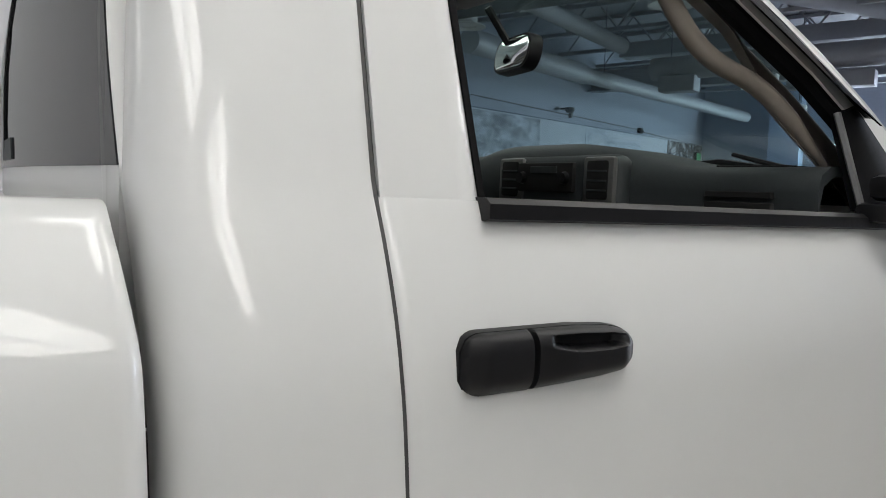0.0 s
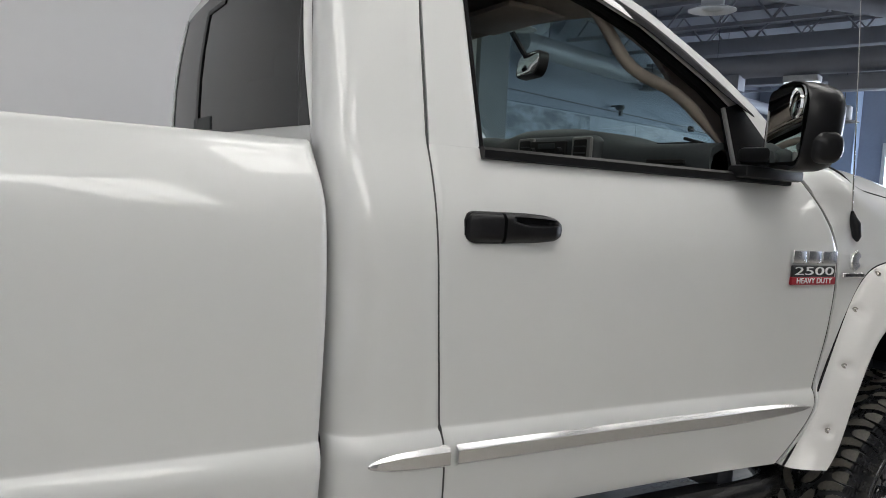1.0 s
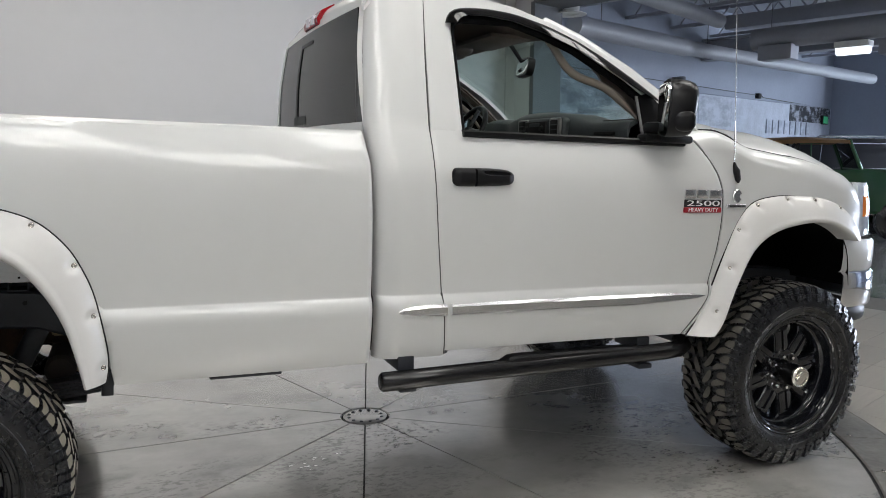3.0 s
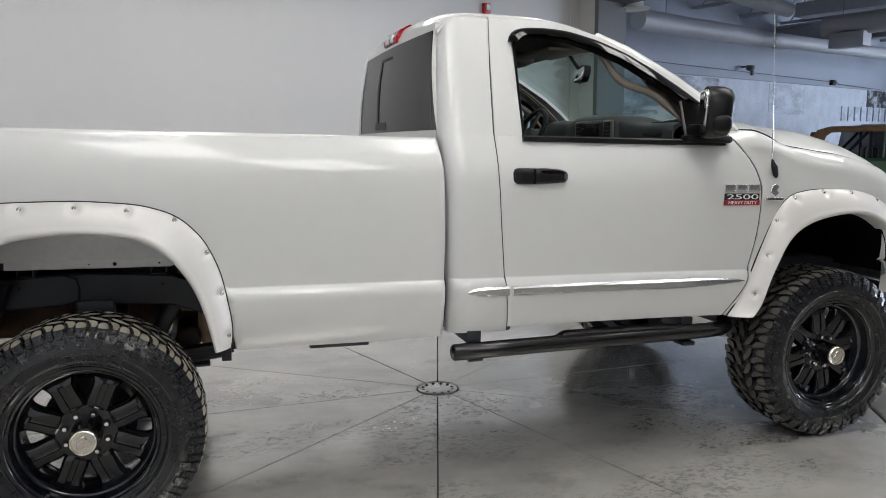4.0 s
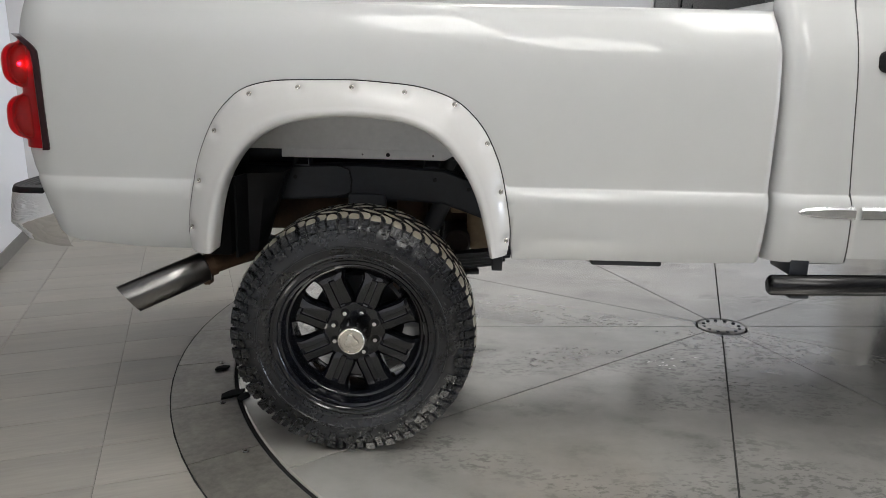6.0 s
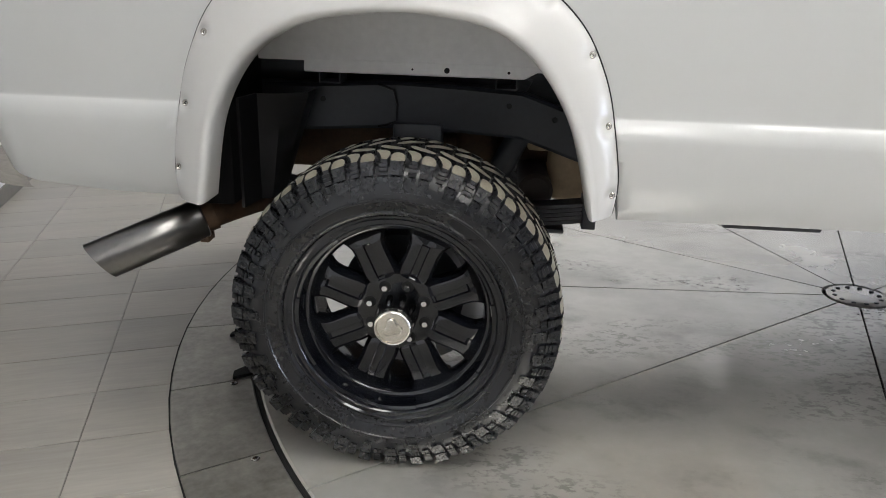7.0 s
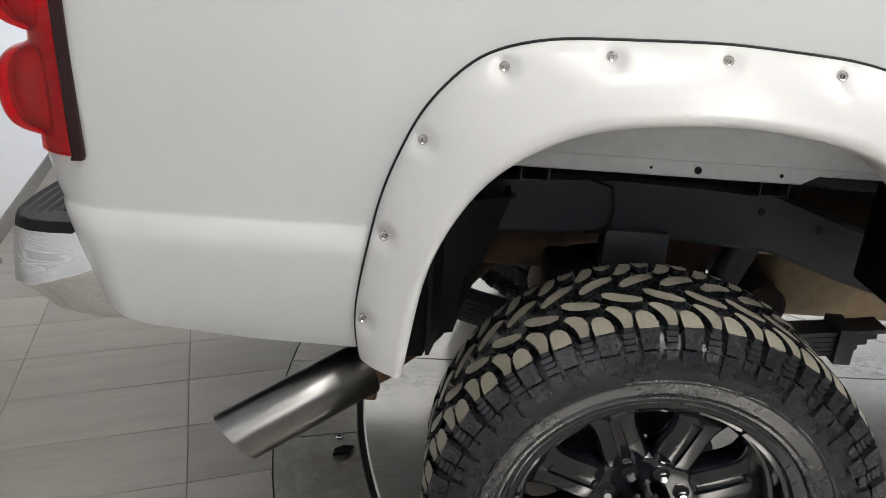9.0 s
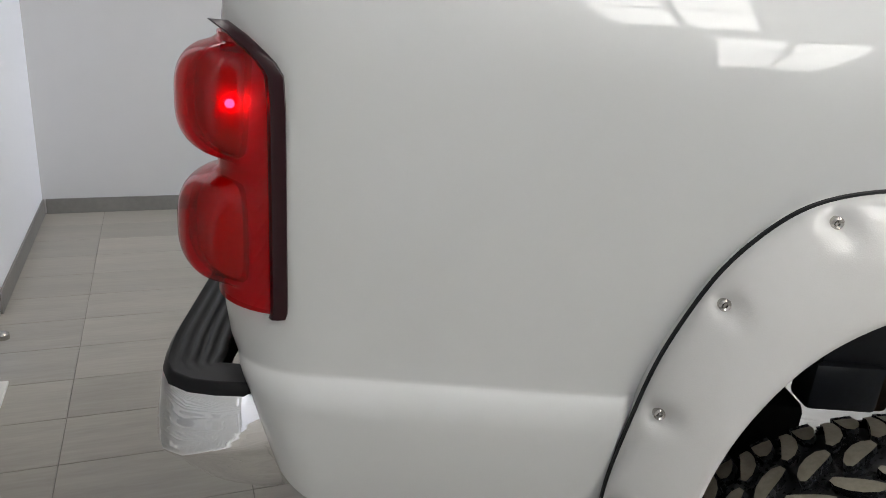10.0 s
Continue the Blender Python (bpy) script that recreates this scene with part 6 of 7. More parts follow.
for y in (-0.42, 0.42):
    part("head_rest", box(bmesh.new(), 1.64, 1.74, y - 0.13, y + 0.13, 1.74, 1.90, 0.04, 3), bpy.data.materials["grey_seat_cloth"], seat)
# ---- room details ----
TRIM = material("grey_tile_skirting", (0.20, 0.19, 0.175), 0.4, 0.0, 3, 0.15)
MURAL_PALE = material("pale_mural_print", (0.50, 0.53, 0.60), 0.6, 0.0, 2.5, 0.2)


def photo(name, dark, light, scale, lo, hi, stretch):
    """A printed photograph too far off to read: fine clumps of dark and light."""
    m = bpy.data.materials.new(name)
    m.use_nodes = True
    n, l = m.node_tree.nodes, m.node_tree.links
    tc, mp, tex, ramp = n.new("ShaderNodeTexCoord"), n.new("ShaderNodeMapping"), n.new("ShaderNodeTexNoise"), n.new("ShaderNodeValToRGB")
    mp.inputs["Scale"].default_value = stretch
    tex.inputs["Scale"].default_value, tex.inputs["Detail"].default_value, tex.inputs["Roughness"].default_value = scale, 6.0, 0.7
    ramp.color_ramp.elements[0].position, ramp.color_ramp.elements[1].position = lo, hi
    ramp.color_ramp.elements[0].color, ramp.color_ramp.elements[1].color = (*dark, 1), (*light, 1)
    l.new(tc.outputs["Object"], mp.inputs[0]), l.new(mp.outputs[0], tex.inputs["Vector"]), l.new(tex.outputs[0], ramp.inputs[0])
    l.new(ramp.outputs[0], n["Principled BSDF"].inputs["Base Color"])
    n["Principled BSDF"].inputs["Roughness"].default_value = 0.6
    return m


CROWD = photo("crowd_print", (0.02, 0.022, 0.028), (0.42, 0.44, 0.50), 2.6, 0.47, 0.60, (1.0, 1.0, 1.6))
HARBOUR = photo("harbour_print", (0.19, 0.21, 0.25), (0.50, 0.53, 0.60), 1.6, 0.40, 0.62, (1.0, 1.0, 2.2))
FADED = photo("faded_print", (0.36, 0.39, 0.45), (0.56, 0.59, 0.66), 1.8, 0.42, 0.60, (1.0, 1.0, 1.8))
JAMB = material("dark_jamb_paint", (0.115, 0.12, 0.125), 0.55, 0.0, 2, 0.08)


def boxes(*specs):
    bm = bmesh.new()
    for sp in specs:
        box(bm, *sp)
    return bm


tagged(part("baseboard_back", box(bmesh.new(), X0 + 0.02, X1, Y1 - 0.012, Y1, -0.004, 0.10, 0.002, 1), TRIM, smooth=0, m=ROOM), "grey tile skirting along the back wall", "skirting", kind="structure")
tagged(part("baseboard_left", box(bmesh.new(), X0, X0 + 0.012, 2.12, Y1 - 0.012, -0.004, 0.10, 0.002, 1), TRIM, smooth=0, m=ROOM), "grey tile skirting along the white wall", "skirting", kind="structure")
tagged(part("trim_jamb", boxes((X1 + 0.004, X1 + 0.62, 3.42, 3.442, 0.0, 3.58), (X1 - 0.004, X1 + 0.03, 3.40, 3.47, 0.0, 3.60)), JAMB, smooth=0, m=ROOM), "dark painted jamb of the showroom opening", "jamb", kind="structure")
tagged(part("trim_head", boxes((X1 + 0.004, X1 + 0.62, -7.0, 3.42, 3.58, 3.598), (X1 - 0.006, X1 + 0.03, -7.0, 3.42, 3.58, 3.64)), JAMB, smooth=0, m=ROOM), "dark painted head of the showroom opening", "trim", kind="structure")

alarm = thing("fire_alarm", "red wall-mounted fire alarm strobe", "fire alarm", ROOM @ Matrix.Translation((5.69, Y1, 3.31)))
RED_BOX = material("red_plastic", (0.42, 0.02, 0.025), 0.35, 0.0, 20, 0.05)
part("body", box(bmesh.new(), -0.055, 0.055, -0.05, 0.0, -0.075, 0.075, 0.008), RED_BOX, alarm)
part("strobe_lens", box(bmesh.new(), -0.03, 0.03, -0.075, -0.05, -0.02, 0.055, 0.008), CLEAR, alarm, "clear strobe lens")
wire = tagged(part("wall_cable", tube(bmesh.new(), [(5.64, Y1 - 0.006, 3.25), (5.3, Y1 - 0.006, 3.21), (4.95, Y1 - 0.006, 3.12)], 0.005, 6), JAMB, m=ROOM), "thin grey cable run along the wall", "cable")
tagged(part("wall_conduit", tube(bmesh.new(), [(7.30, Y1 - 0.012, 0.1), (7.30, Y1 - 0.012, TOP - 0.02)], 0.010, 8), WALL, m=ROOM), "thin painted vertical conduit on the wall", "conduit")

# louvred shutter by the left wall
shut = thing("louvred_shutter", "white louvred metal shutter beside the white wall", "shutter", ROOM @ Matrix.Translation((-2.14, 1.47, 0)))
WHITE_METAL = material("white_painted_metal", (0.74, 0.73, 0.70), 0.4, 0.0, 9, 0.06)
part("stile", box(bmesh.new(), -0.02, 0.02, -0.045, 0.0, 0.0, 2.6, 0.004, 1), WHITE_METAL, shut)
part("stile", box(bmesh.new(), -0.02, 0.02, -4.25, -4.205, 0.0, 2.6, 0.004, 1), WHITE_METAL, shut)
part("rail", box(bmesh.new(), -0.02, 0.02, -4.205, -0.045, 0.0, 0.10, 0.004, 1), WHITE_METAL, shut)
slat = None
for k in range(41):
    m = Matrix.Translation((0, -2.125, 0.135 + 0.060 * k)) @ pose(0, 0, 0, 0, -38, 0)
    if slat is None:
        slat = part("slat", box(bmesh.new(), -0.030, 0.030, -2.075, 2.075, -0.004, 0.004, 0.002, 1), WHITE_METAL, shut, m=m)
    else:
        ob = new("slat", slat.data)
        ob.parent, ob.matrix_local = shut, m
part("back_panel", box(bmesh.new(), -0.045, -0.040, -4.205, -0.045, 0.10, 2.6), WHITE_METAL, shut)
tagged(part("threshold_plate", box(bmesh.new(), -2.17, -2.085, -2.75, 1.43, -0.004, 0.012, 0.003, 1), WHITE_METAL, m=ROOM), "white metal threshold plate on the floor", "threshold")
stop_m = ROOM @ Matrix.Translation((-2.17, 1.85, 0.0))
ds = tagged(part("door_stop", turned(bmesh.new(), [(0.0, 0.0), (0.0, 0.028), (0.022, 0.028), (0.03, 0.018), (0.03, 0.0)], 20, "z"), BRUSHED, m=stop_m), "small round metal door stop on the floor", "door stop")

# ---- showroom things ----
duct1 = thing("air_duct", "large round grey-painted air duct along the showroom wall", "air duct", ROOM)
part("wide_section", tube(bmesh.new(), [(8.62, 3.6, 3.43), (11.80, 3.6, 3.42), (11.95, 3.6, 3.42)], [0.158, 0.158, 0.132], 28), DUCT, duct1)
part("narrow_section", tube(bmesh.new(), [(11.94, 3.6, 3.42), (21.2, 3.6, 3.53)], 0.13, 24), DUCT, duct1)
for x in (9.3, 12.6, 16.0):
    part("hanger", tube(bmesh.new(), [(x, 3.6, 3.54), (x, 3.6, 4.9)], 0.006, 6), JAMB, duct1)
duct2 = thing("air_duct", "round grey-painted branch duct with a square outlet", "air duct", ROOM)
part("barrel", tube(bmesh.new(), [(13.0, 2.90, 3.60), (13.0, -6.0, 3.65)], 0.19, 28), DUCT, duct2)
part("outlet_box", box(bmesh.new(), 12.78, 13.1, 2.13, 2.72, 3.20, 3.45, 0.01), DUCT, duct2)
part("outlet_box", box(bmesh.new(), 12.78, 13.1, -0.4, 0.75, 3.14, 3.36, 0.01), DUCT, duct2)
part("hanger", tube(bmesh.new(), [(13.0, 2.6, 3.7), (13.0, 2.6, 4.9)], 0.006, 6), JAMB, duct2)
pipe = tagged(part("overhead_pipe", tube(bmesh.new(), [(9.0, 2.2, 4.30), (15.2, -1.6, 4.25)], 0.15, 20), DUCT, m=ROOM), "grey-painted round overhead pipe", "pipe")
pipe2 = tagged(part("overhead_pipe", tube(bmesh.new(), [(8.4, 2.9, 3.90), (11.7, 2.9, 3.78)], 0.12, 20), DUCT, m=ROOM), "grey-painted round overhead pipe", "pipe")


tagged(part("ceiling_beam", box(bmesh.new(), 13.5, 13.9, -9.0, 3.75, 3.94, 4.20, 0.01), DUCT, m=ROOM), "wide grey-painted boxed ceiling beam", "beam")


def joist(x):
    t = thing("roof_joist", "grey-painted open-web steel roof joist", "roof joist", ROOM @ Matrix.Translation((x, 0, 0)), "roof joists")
    part("bottom_chord", box(bmesh.new(), -0.05, 0.05, -12.0, 5.39, 4.22, 4.28), DUCT, t, smooth=0)
    part("top_chord", box(bmesh.new(), -0.05, 0.05, -12.0, 5.39, 4.82, 4.89), DUCT, t, smooth=0)
    bm = bmesh.new()
    y, up = 5.2, True
    while y > -11.5:
        tube(bm, [(0, y, 4.27 if up else 4.83), (0, y - 0.45, 4.83 if up else 4.27)], 0.018, 6)
        y, up = y - 0.45, not up
    part("web", bm, DUCT, t)
    return t


for x in (9.2, 10.9, 12.6, 14.3, 16.0, 17.7, 19.4, 21.1):
    joist(x)
girder = tagged(part("roof_girder", boxes((8.3, 22.5, -1.45, -1.15, 3.86, 3.90), (8.3, 22.5, -1.45, -1.15, 4.16, 4.20), (8.3, 22.5, -1.31, -1.29, 3.90, 4.16)), DUCT, m=ROOM, smooth=0), "grey-painted steel roof girder", "girder")
girder2 = tagged(part("roof_girder", boxes((15.6, 15.9, -12, 5.38, 3.66, 3.70), (15.6, 15.9, -12, 5.38, 4.10, 4.14), (15.74, 15.76, -12, 5.38, 3.70, 4.10)), DUCT, m=ROOM, smooth=0), "grey-painted steel roof girder", "girder")


def pendant(x, y, z, r=0.28):
    t = thing("pendant_light", "white round pendant showroom light", "pendant light", ROOM @ Matrix.Translation((x, y, z)), "pendant lights")
    part("canister", turned(bmesh.new(), [(0.0, 0.0), (0.0, 0.135), (0.24, 0.135), (0.26, 0.11), (0.26, 0.0)], 28, "z"), WHITE_METAL, t)
    part("shade", turned(bmesh.new(), [(0.012, 0.135), (0.0, r * 0.8), (-0.018, r), (-0.030, r), (-0.026, r - 0.02), (-0.022, r * 0.55), (-0.005, 0.12)], 28, "z"), WHITE_METAL, t)
    part("rod", tube(bmesh.new(), [(0, 0, 0.26), (0, 0, 4.88 - z)], 0.006, 6), JAMB, t)
    return t


pendant(9.1, 1.15, 3.70)
pendant(8.28, 3.41, 3.545, 0.24)
pendant(14.9, 1.0, 2.86, 0.26)
strip = thing("strip_light", "short white glowing light below a round duct", "strip light", ROOM @ Matrix.Translation((12.95, 1.18, 3.24)))
TUBE_GLOW = material("strip_glow", (0.85, 0.93, 1.0), 0.5, emit=1.2)
part("housing", box(bmesh.new(), -0.14, 0.14, -0.26, 0.26, 0.06, 0.16, 0.01), WHITE_METAL, strip)
part("diffuser", tube(bmesh.new(), [(0, -0.25, 0.04), (0, 0.25, 0.04)], 0.10, 16), TUBE_GLOW, strip)

cam_t = thing("security_camera", "small dark security camera on a wall bracket", "security camera", ROOM @ Matrix.Translation((14.45, 5.4, 3.13)))
part("bracket", tube(bmesh.new(), [(0, 0, 0.06), (0, -0.22, 0.06)], 0.02, 8), JAMB, cam_t)
part("dome", turned(bmesh.new(), [(0.05, 0.0), (0.05, 0.09), (0.0, 0.10), (-0.05, 0.07), (-0.07, 0.0)], 20, "z"), JAMB, cam_t, m=Matrix.Translation((-0.05, -0.24, 0.02)))
part("junction_box", box(bmesh.new(), 0.35, 0.43, -0.06, 0.0, -0.10, 0.08, 0.01), JAMB, cam_t)
spk = thing("wall_speaker", "small black wall speaker with a cable", "speaker", ROOM @ Matrix.Translation((18.5, 5.4, 3.03)))
part("cabinet", box(bmesh.new(), -0.08, 0.08, -0.10, 0.0, -0.065, 0.065, 0.01), BLACK_TRIM, spk)
part("cable", tube(bmesh.new(), [(0.18, -0.02, 0.06), (0.34, -0.02, -0.02), (4.0, -0.02, -0.10)], 0.012, 6), JAMB, spk)
cond = tagged(part("wall_conduit", tube(bmesh.new(), [(8.2, 5.37, 3.16), (18.4, 5.37, 3.05)], 0.009, 8), JAMB, m=ROOM), "thin grey conduit along the showroom wall", "conduit")
ledge = tagged(part("wall_ledge", box(bmesh.new(), 8.2, 23.3, 5.34, 5.398, 2.93, 2.955), BLUE_WALL, m=ROOM, smooth=0), "narrow ledge over the printed mural", "ledge")

# printed mural: pale band with darker pieces and plain bars for its lettering
mural = thing("mural", "faded black and white photo mural with lettering", "mural", ROOM @ Matrix.Translation((0, 5.398, 0)))
part("print", box(bmesh.new(), 8.3, 23.38, -0.012, 0.0, 1.0, 2.92), MURAL_PALE, mural, "pale faded print", 0)
part("picture_panel", box(bmesh.new(), 20.5, 23.3, -0.020, -0.012, 2.47, 2.915), CROWD, mural, "dark crowded photo print", 0)
part("picture_panel", box(bmesh.new(), 9.2, 13.6, -0.020, -0.012, 1.9, 2.90), HARBOUR, mural, "faded grey photo print", 0)
part("picture_panel", box(bmesh.new(), 15.6, 17.2, -0.020, -0.012, 2.2, 2.88), FADED, mural, "very faded photo print", 0)
for k in range(8):
    part("letter_bar", box(bmesh.new(), 19.10 + 0.36 * k, 19.10 + 0.36 * k + 0.20, -0.044, -0.012, 2.10, 2.46), FADED, mural, "pale lettering bar", 0)
exit_sign = thing("exit_sign", "green lit exit sign on the mural wall", "exit sign", ROOM @ Matrix.Translation((22.75, 5.34, 2.57)))
part("case", box(bmesh.new(), -0.2, 0.2, -0.06, 0.0, -0.13, 0.13, 0.01), BLACK_TRIM, exit_sign)
part("panel", box(bmesh.new(), -0.16, 0.16, -0.065, -0.06, -0.10, 0.10), material("green_sign_glow", (0.05, 0.42, 0.18), 0.4, emit=0.2), exit_sign, "green glowing panel", 0)
column = slab("wall_showroom_pier", 22.8, 23.39, 2.6, 3.4, 0, STOP, material("pale_blue_paint", (0.45, 0.55, 0.72), 0.6, 0.0, 1, 0.05), "pale blue painted pier at the end wall")
win = thing("window_1", "tall showroom window with bright daylight", "window", ROOM @ Matrix.Translation((23.39, 0.4, 0)), kind="structure")
DAY = material("daylight_sky", (0.72, 0.86, 1.0), 0.5, emit=7.0)
part("window_frame", boxes((-0.06, 0.0, -1.6, -1.5, 0.2, 3.0), (-0.06, 0.0, 1.5, 1.6, 0.2, 3.0), (-0.06, 0.0, -0.04, 0.04, 0.2, 3.0), (-0.06, 0.0, -1.5, 1.5, 2.92, 3.0), (-0.06, 0.0, -1.5, 1.5, 1.3, 1.36), (-0.06, 0.0, -1.5, 1.5, 0.2, 0.28)), WHITE_METAL, win, smooth=0)
part("pane", box(bmesh.new(), -0.02, -0.012, -1.5, 1.5, 0.28, 2.92), DAY, win, "bright daylight pane", 0)

# vintage off-roader with a tan soft top
GREEN = material("green_car_paint", (0.012, 0.085, 0.022), 0.35, 0.0, 4, 0.05, 0.0, 1.0, 0.03)
TAN = material("tan_canvas", (0.24, 0.135, 0.062), 0.85, 0.0, 14, 0.15, 0.001)
CAR_GLASS = glass("car_glass", (0.35, 0.37, 0.37))


def loft_body(sections):
    """A closed body through cross sections of (x, half width low, half width high, z low, z high)."""
    rows = []
    for x, wl, wh, z0, z1 in sections:
        rows.append([(x, -wl * 0.94, z0), (x, -wl, z0 + 0.05), (x, -(wl + wh) / 2 - 0.01, (z0 + z1) / 2), (x, -wh, z1 - 0.05), (x, -wh + 0.05, z1), (x, wh - 0.05, z1), (x, wh, z1 - 0.05), (x, (wl + wh) / 2 + 0.01, (z0 + z1) / 2), (x, wl, z0 + 0.05), (x, wl * 0.94, z0)])
    bm = bmesh.new()
    vs = grid(bm, rows, closed_u=True)
    bm.faces.new(vs[0]), bm.faces.new(vs[-1])
    return bm


def road_wheel(parent, x, y, r, w):
    s = -1 if y < 0 else 1
    tyre_o = part("wheel", turned(bmesh.new(), [(-w / 2, r * 0.55), (-w / 2, r * 0.9), (-w / 2 + 0.03, r), (w / 2 - 0.03, r), (w / 2, r * 0.9), (w / 2, r * 0.55)], 36), RUBBER, parent, "black road tyre", 40, Matrix.Translation((x, y, r)))
    part("rim", turned(bmesh.new(), [(s * w * 0.3, 0.0), (s * w * 0.45, r * 0.2), (s * w * 0.3, r * 0.35), (s * w * 0.45, r * 0.52), (s * w * 0.5, r * 0.57), (0, r * 0.57)], 36), BRUSHED, tyre_o, "bright steel rim", 40)


ang = math.degrees(math.atan2(-0.65, 0.76))
bron = thing("off_road_car", "green vintage off-road car with a tan soft top", "car", ROOM @ Matrix.Translation((13.24, 2.77, 0)) @ pose(0, 0, 0, 0, 0, -59.2) @ Matrix.Translation((0.0, 0.55, 0)) @ Matrix.Scale(1.03, 4))
part("body", loft_body([(-0.35, 0.82, 0.82, 0.55, 1.18), (-0.28, 0.86, 0.84, 0.50, 1.22), (1.55, 0.86, 0.84, 0.48, 1.24), (1.60, 0.86, 0.84, 0.48, 1.24)]), GREEN, bron)
part("hood", loft_body([(1.60, 0.86, 0.80, 0.48, 1.26), (2.6, 0.84, 0.76, 0.50, 1.22), (2.78, 0.80, 0.72, 0.52, 1.14)]), GREEN, bron)
rows = []
for x, z in ((-0.30, 1.46), (-0.25, 1.62), (-0.15, 1.74), (0.0, 1.79), (0.7, 1.81), (1.38, 1.775), (1.42, 1.75)):
    rows.append([(x, y, z - 0.05 * (abs(y) / 0.75) ** 4) for y in np.linspace(-0.75, 0.75, 13)])
part("soft_top", sheet(rows, (0, 0, -0.03)), TAN, bron, "tan canvas soft top")
for s in (-1, 1):
    part("roof_edge", boxes((-0.15, 1.40, s * 0.75 - 0.02, s * 0.75 + 0.02, 1.69, 1.745)), TAN, bron, smooth=0)
    rear = [(-0.31, 1.46), (-0.25, 1.70), (0.04, 1.72), (-0.10, 1.62), (-0.16, 1.46)]
    bm = bmesh.new()
    vs = grid(bm, [[(x, s * 0.76, z) for x, z in rear], [(x, s * 0.74, z) for x, z in rear]], closed_u=True)
    bm.faces.new(vs[0]), bm.faces.new(vs[1])
    part("top_side", bm, TAN, bron, smooth=0)
    part("windscreen_post", tube(bmesh.new(), [(1.62, s * 0.74, 1.22), (1.40, s * 0.72, 1.76)], 0.032, 8), GREEN, bron)
    part("roll_bar", tube(bmesh.new(), [(0.62, s * 0.68, 1.2), (0.60, s * 0.66, 1.70)], 0.03, 8), BLACK_TRIM, bron)
    part("roll_bar", tube(bmesh.new(), [(0.15, s * 0.68, 1.2), (0.55, s * 0.66, 1.68)], 0.03, 8), BLACK_TRIM, bron)
    part("door_glass_frame", tube(bmesh.new(), [(0.80, s * 0.76, 1.24), (0.80, s * 0.74, 1.70), (1.36, s * 0.73, 1.72)], 0.018, 6), GREEN, bron)
    part("door_handle", box(bmesh.new(), 0.85, 1.0, s * 0.88 - 0.01, s * 0.88 + 0.01, 1.08, 1.11, 0.004), CHROME, bron)
    for x in (0.15, 2.25):
        road_wheel(bron, x, s * 0.74, 0.38, 0.24)
part("windscreen", box(bmesh.new(), -0.006, 0.0, -0.70, 0.70, 0.0, 0.56), CAR_GLASS, bron, "windscreen glass", 0, Matrix.Translation((1.62, 0, 1.24)) @ pose(0, 0, 0, 0, -22, 0))
part("seats", boxes((0.6, 0.75, -0.6, -0.1, 0.9, 1.42, 0.05), (0.6, 0.75, 0.1, 0.6, 0.9, 1.42, 0.05)), BLACK_TRIM, bron)

suv = thing("black_car", "black parked sport utility car with chrome trim", "car", ROOM @ Matrix.Translation((16.6, 3.0, 0)) @ pose(0, 0, 0, 0, 0, ang))
GLOSS_BLACK = material("black_car_paint", (0.008, 0.008, 0.010), 0.3, 0.0, 4, 0.05, 0.0, 1.0, 0.02)
part("body", loft_body([(-0.9, 0.90, 0.88, 0.40, 1.15), (-0.8, 0.96, 0.94, 0.36, 1.22), (3.2, 0.96, 0.94, 0.36, 1.20), (4.0, 0.94, 0.88, 0.38, 1.12), (4.15, 0.86, 0.80, 0.42, 1.0)]), GLOSS_BLACK, suv)
part("cabin", loft_body([(-0.85, 0.90, 0.70, 1.15, 1.80), (-0.6, 0.92, 0.76, 1.16, 1.88), (1.9, 0.92, 0.76, 1.16, 1.88), (2.9, 0.90, 0.70, 1.16, 1.24)]), GLOSS_BLACK, suv)
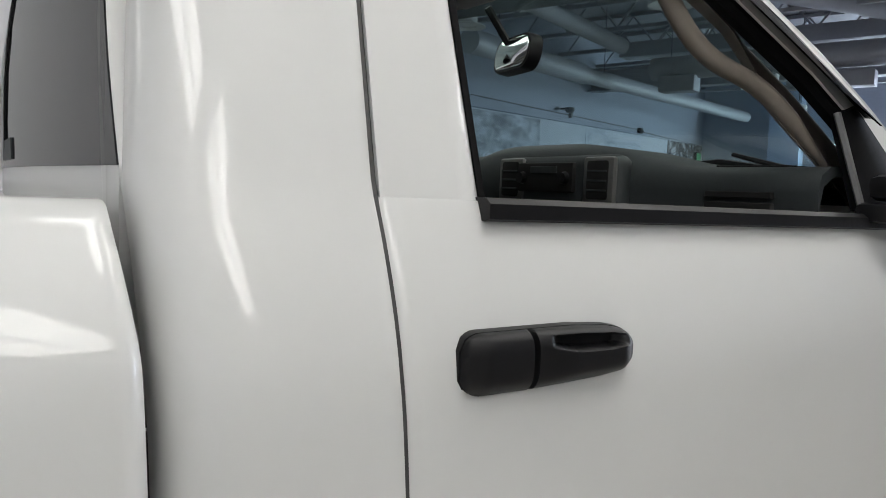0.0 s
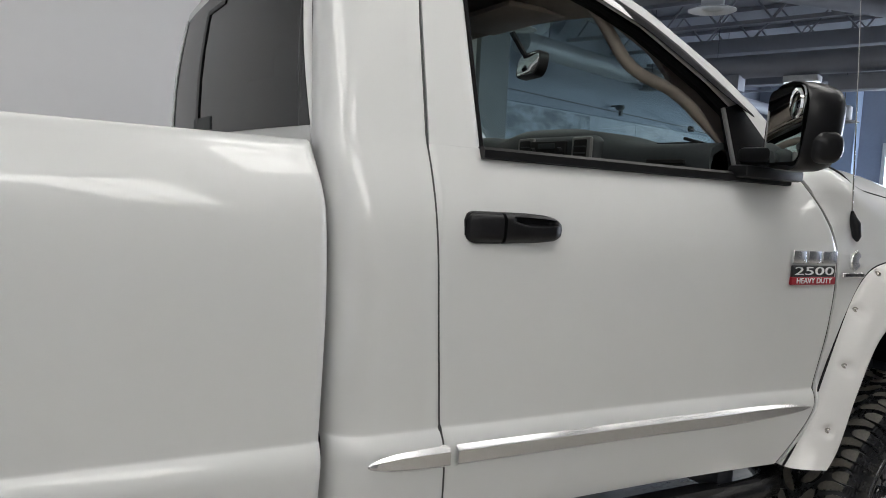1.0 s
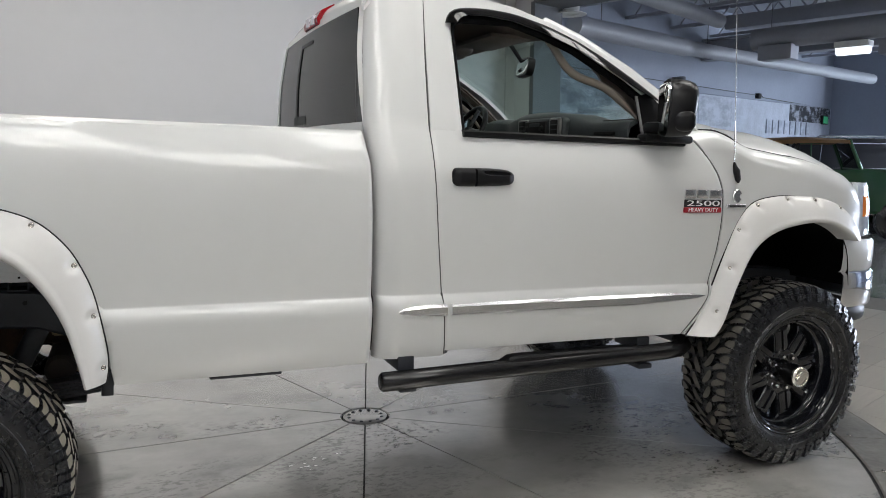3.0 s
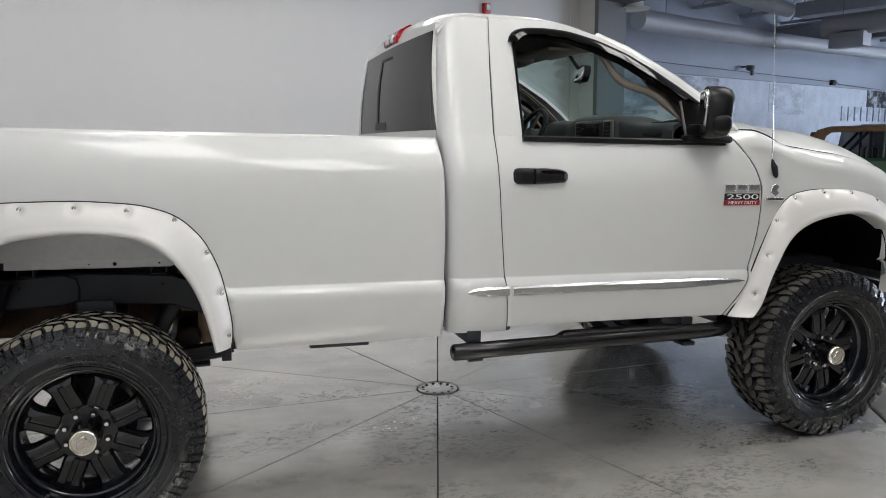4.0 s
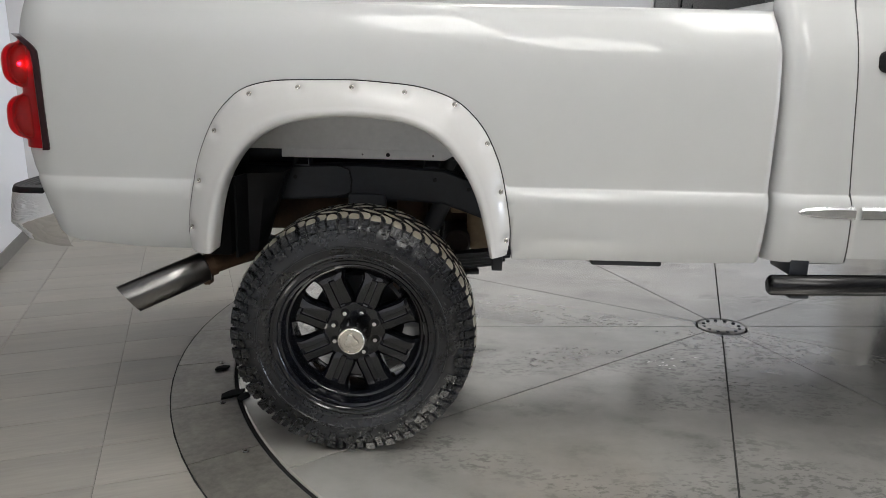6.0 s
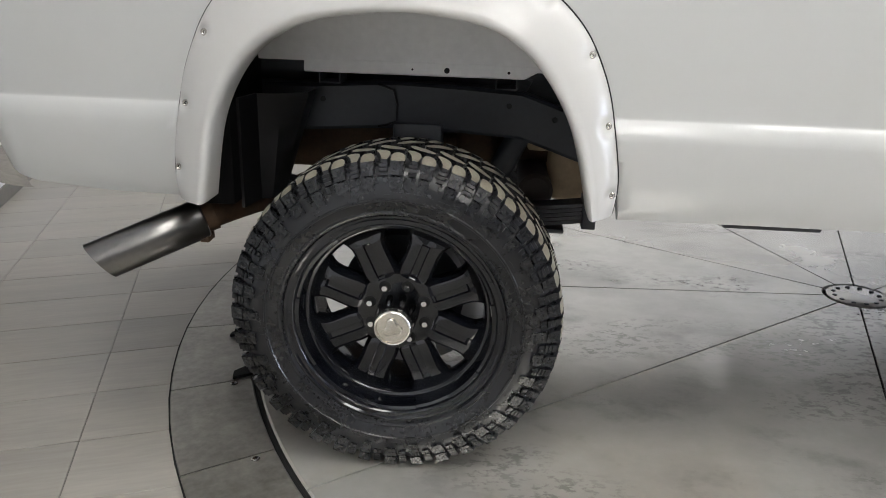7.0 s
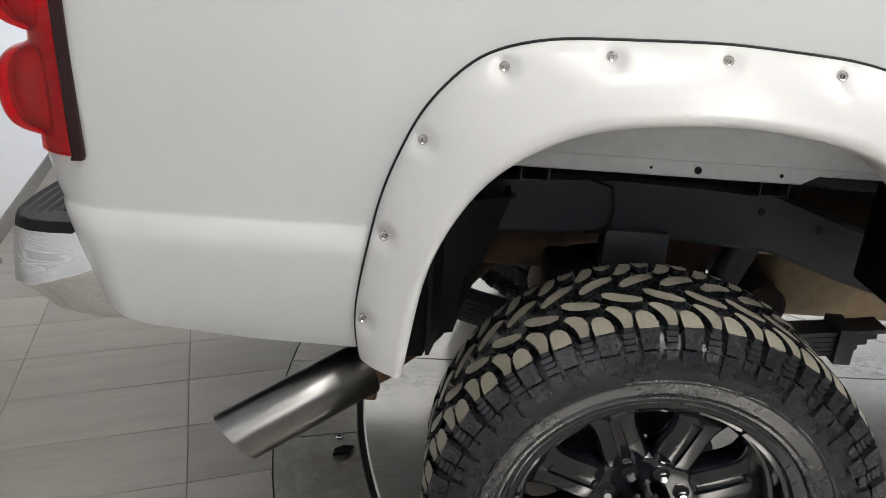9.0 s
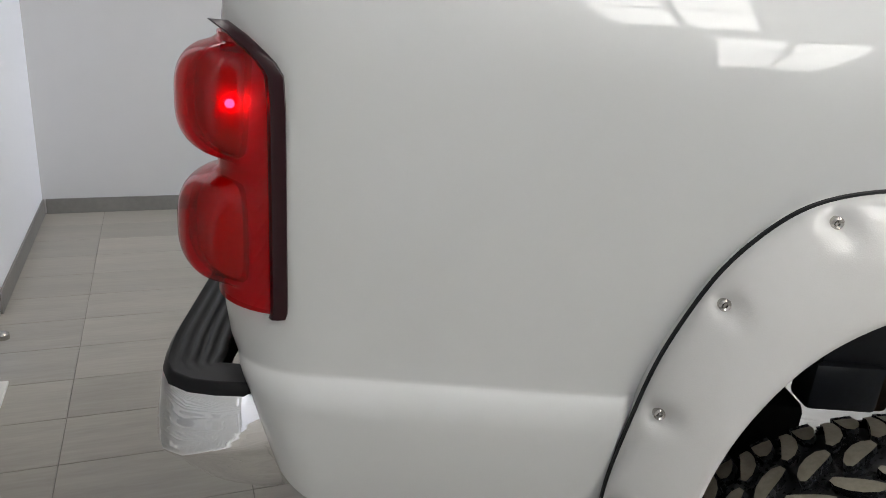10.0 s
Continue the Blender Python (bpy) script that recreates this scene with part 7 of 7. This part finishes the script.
for s in (-1, 1):
    part("window_trim", tube(bmesh.new(), [(-0.5, s * 0.93, 1.26), (2.3, s * 0.935, 1.26), (1.6, s * 0.80, 1.78), (-0.4, s * 0.80, 1.78), (-0.5, s * 0.93, 1.26)], 0.012, 6), CHROME, suv)
    part("roof_rail", tube(bmesh.new(), [(-0.5, s * 0.70, 1.88), (-0.4, s * 0.70, 1.93), (1.6, s * 0.70, 1.93), (1.75, s * 0.70, 1.87)], 0.016, 8), CHROME, suv)
    for x in (0.0, 3.0):
        road_wheel(suv, x, s * 0.84, 0.38, 0.25)

# ---- floor tiles, last ----
def tile_into(bm, cx, cy, w, h):
    e = 0.0012
    vs = grid(bm, [[(cx - w, cy - h, -0.004), (cx + w, cy - h, -0.004), (cx + w, cy + h, -0.004), (cx - w, cy + h, -0.004)], [(cx - w, cy - h, -e), (cx + w, cy - h, -e), (cx + w, cy + h, -e), (cx - w, cy + h, -e)], [(cx - w + e, cy - h + e, 0), (cx + w - e, cy - h + e, 0), (cx + w - e, cy + h - e, 0), (cx - w + e, cy + h - e, 0)]], closed_u=True)
    bm.faces.new(vs[2])
    return bm


tile, rest = None, bmesh.new()
for i in range(-3, 17):
    for j in range(-30, 12):
        x0, y0 = -1.258 + 0.595 * i, 0.52 + 0.295 * j
        x1, y1 = min(x0 + 0.595, X1), min(y0 + 0.295, Y1 - 0.012)
        x0, y0 = max(x0, X0), max(y0, Y0)
        if x1 - x0 < 0.05 or y1 - y0 < 0.05:
            continue
        cx, cy, w, h = (x0 + x1) / 2, (y0 + y1) / 2, (x1 - x0) / 2 - 0.0012, (y1 - y0) / 2 - 0.0012
        if (ROOM @ Vector((cx, cy, 0)) - TABLE).length < 2.52:
            continue
        if (x0 > 2.0 and y0 < -2.2) or y0 < -3.3:
            tile_into(rest, cx, cy, w, h)
            continue
        whole = x1 - x0 > 0.59 and y1 - y0 > 0.29
        if whole and tile is not None:
            ob = new("tile", tile.data)
            ob.parent = floor
        else:
            ob = part("tile", tile_into(bmesh.new(), 0, 0, w, h), TILE, floor, smooth=0)
            if whole:
                tile = ob
        ob.matrix_local = Matrix.Translation((cx, cy, 0))
field = part("tile_field", rest, TILE, floor, smooth=0)
field["kind"] = "stuff"
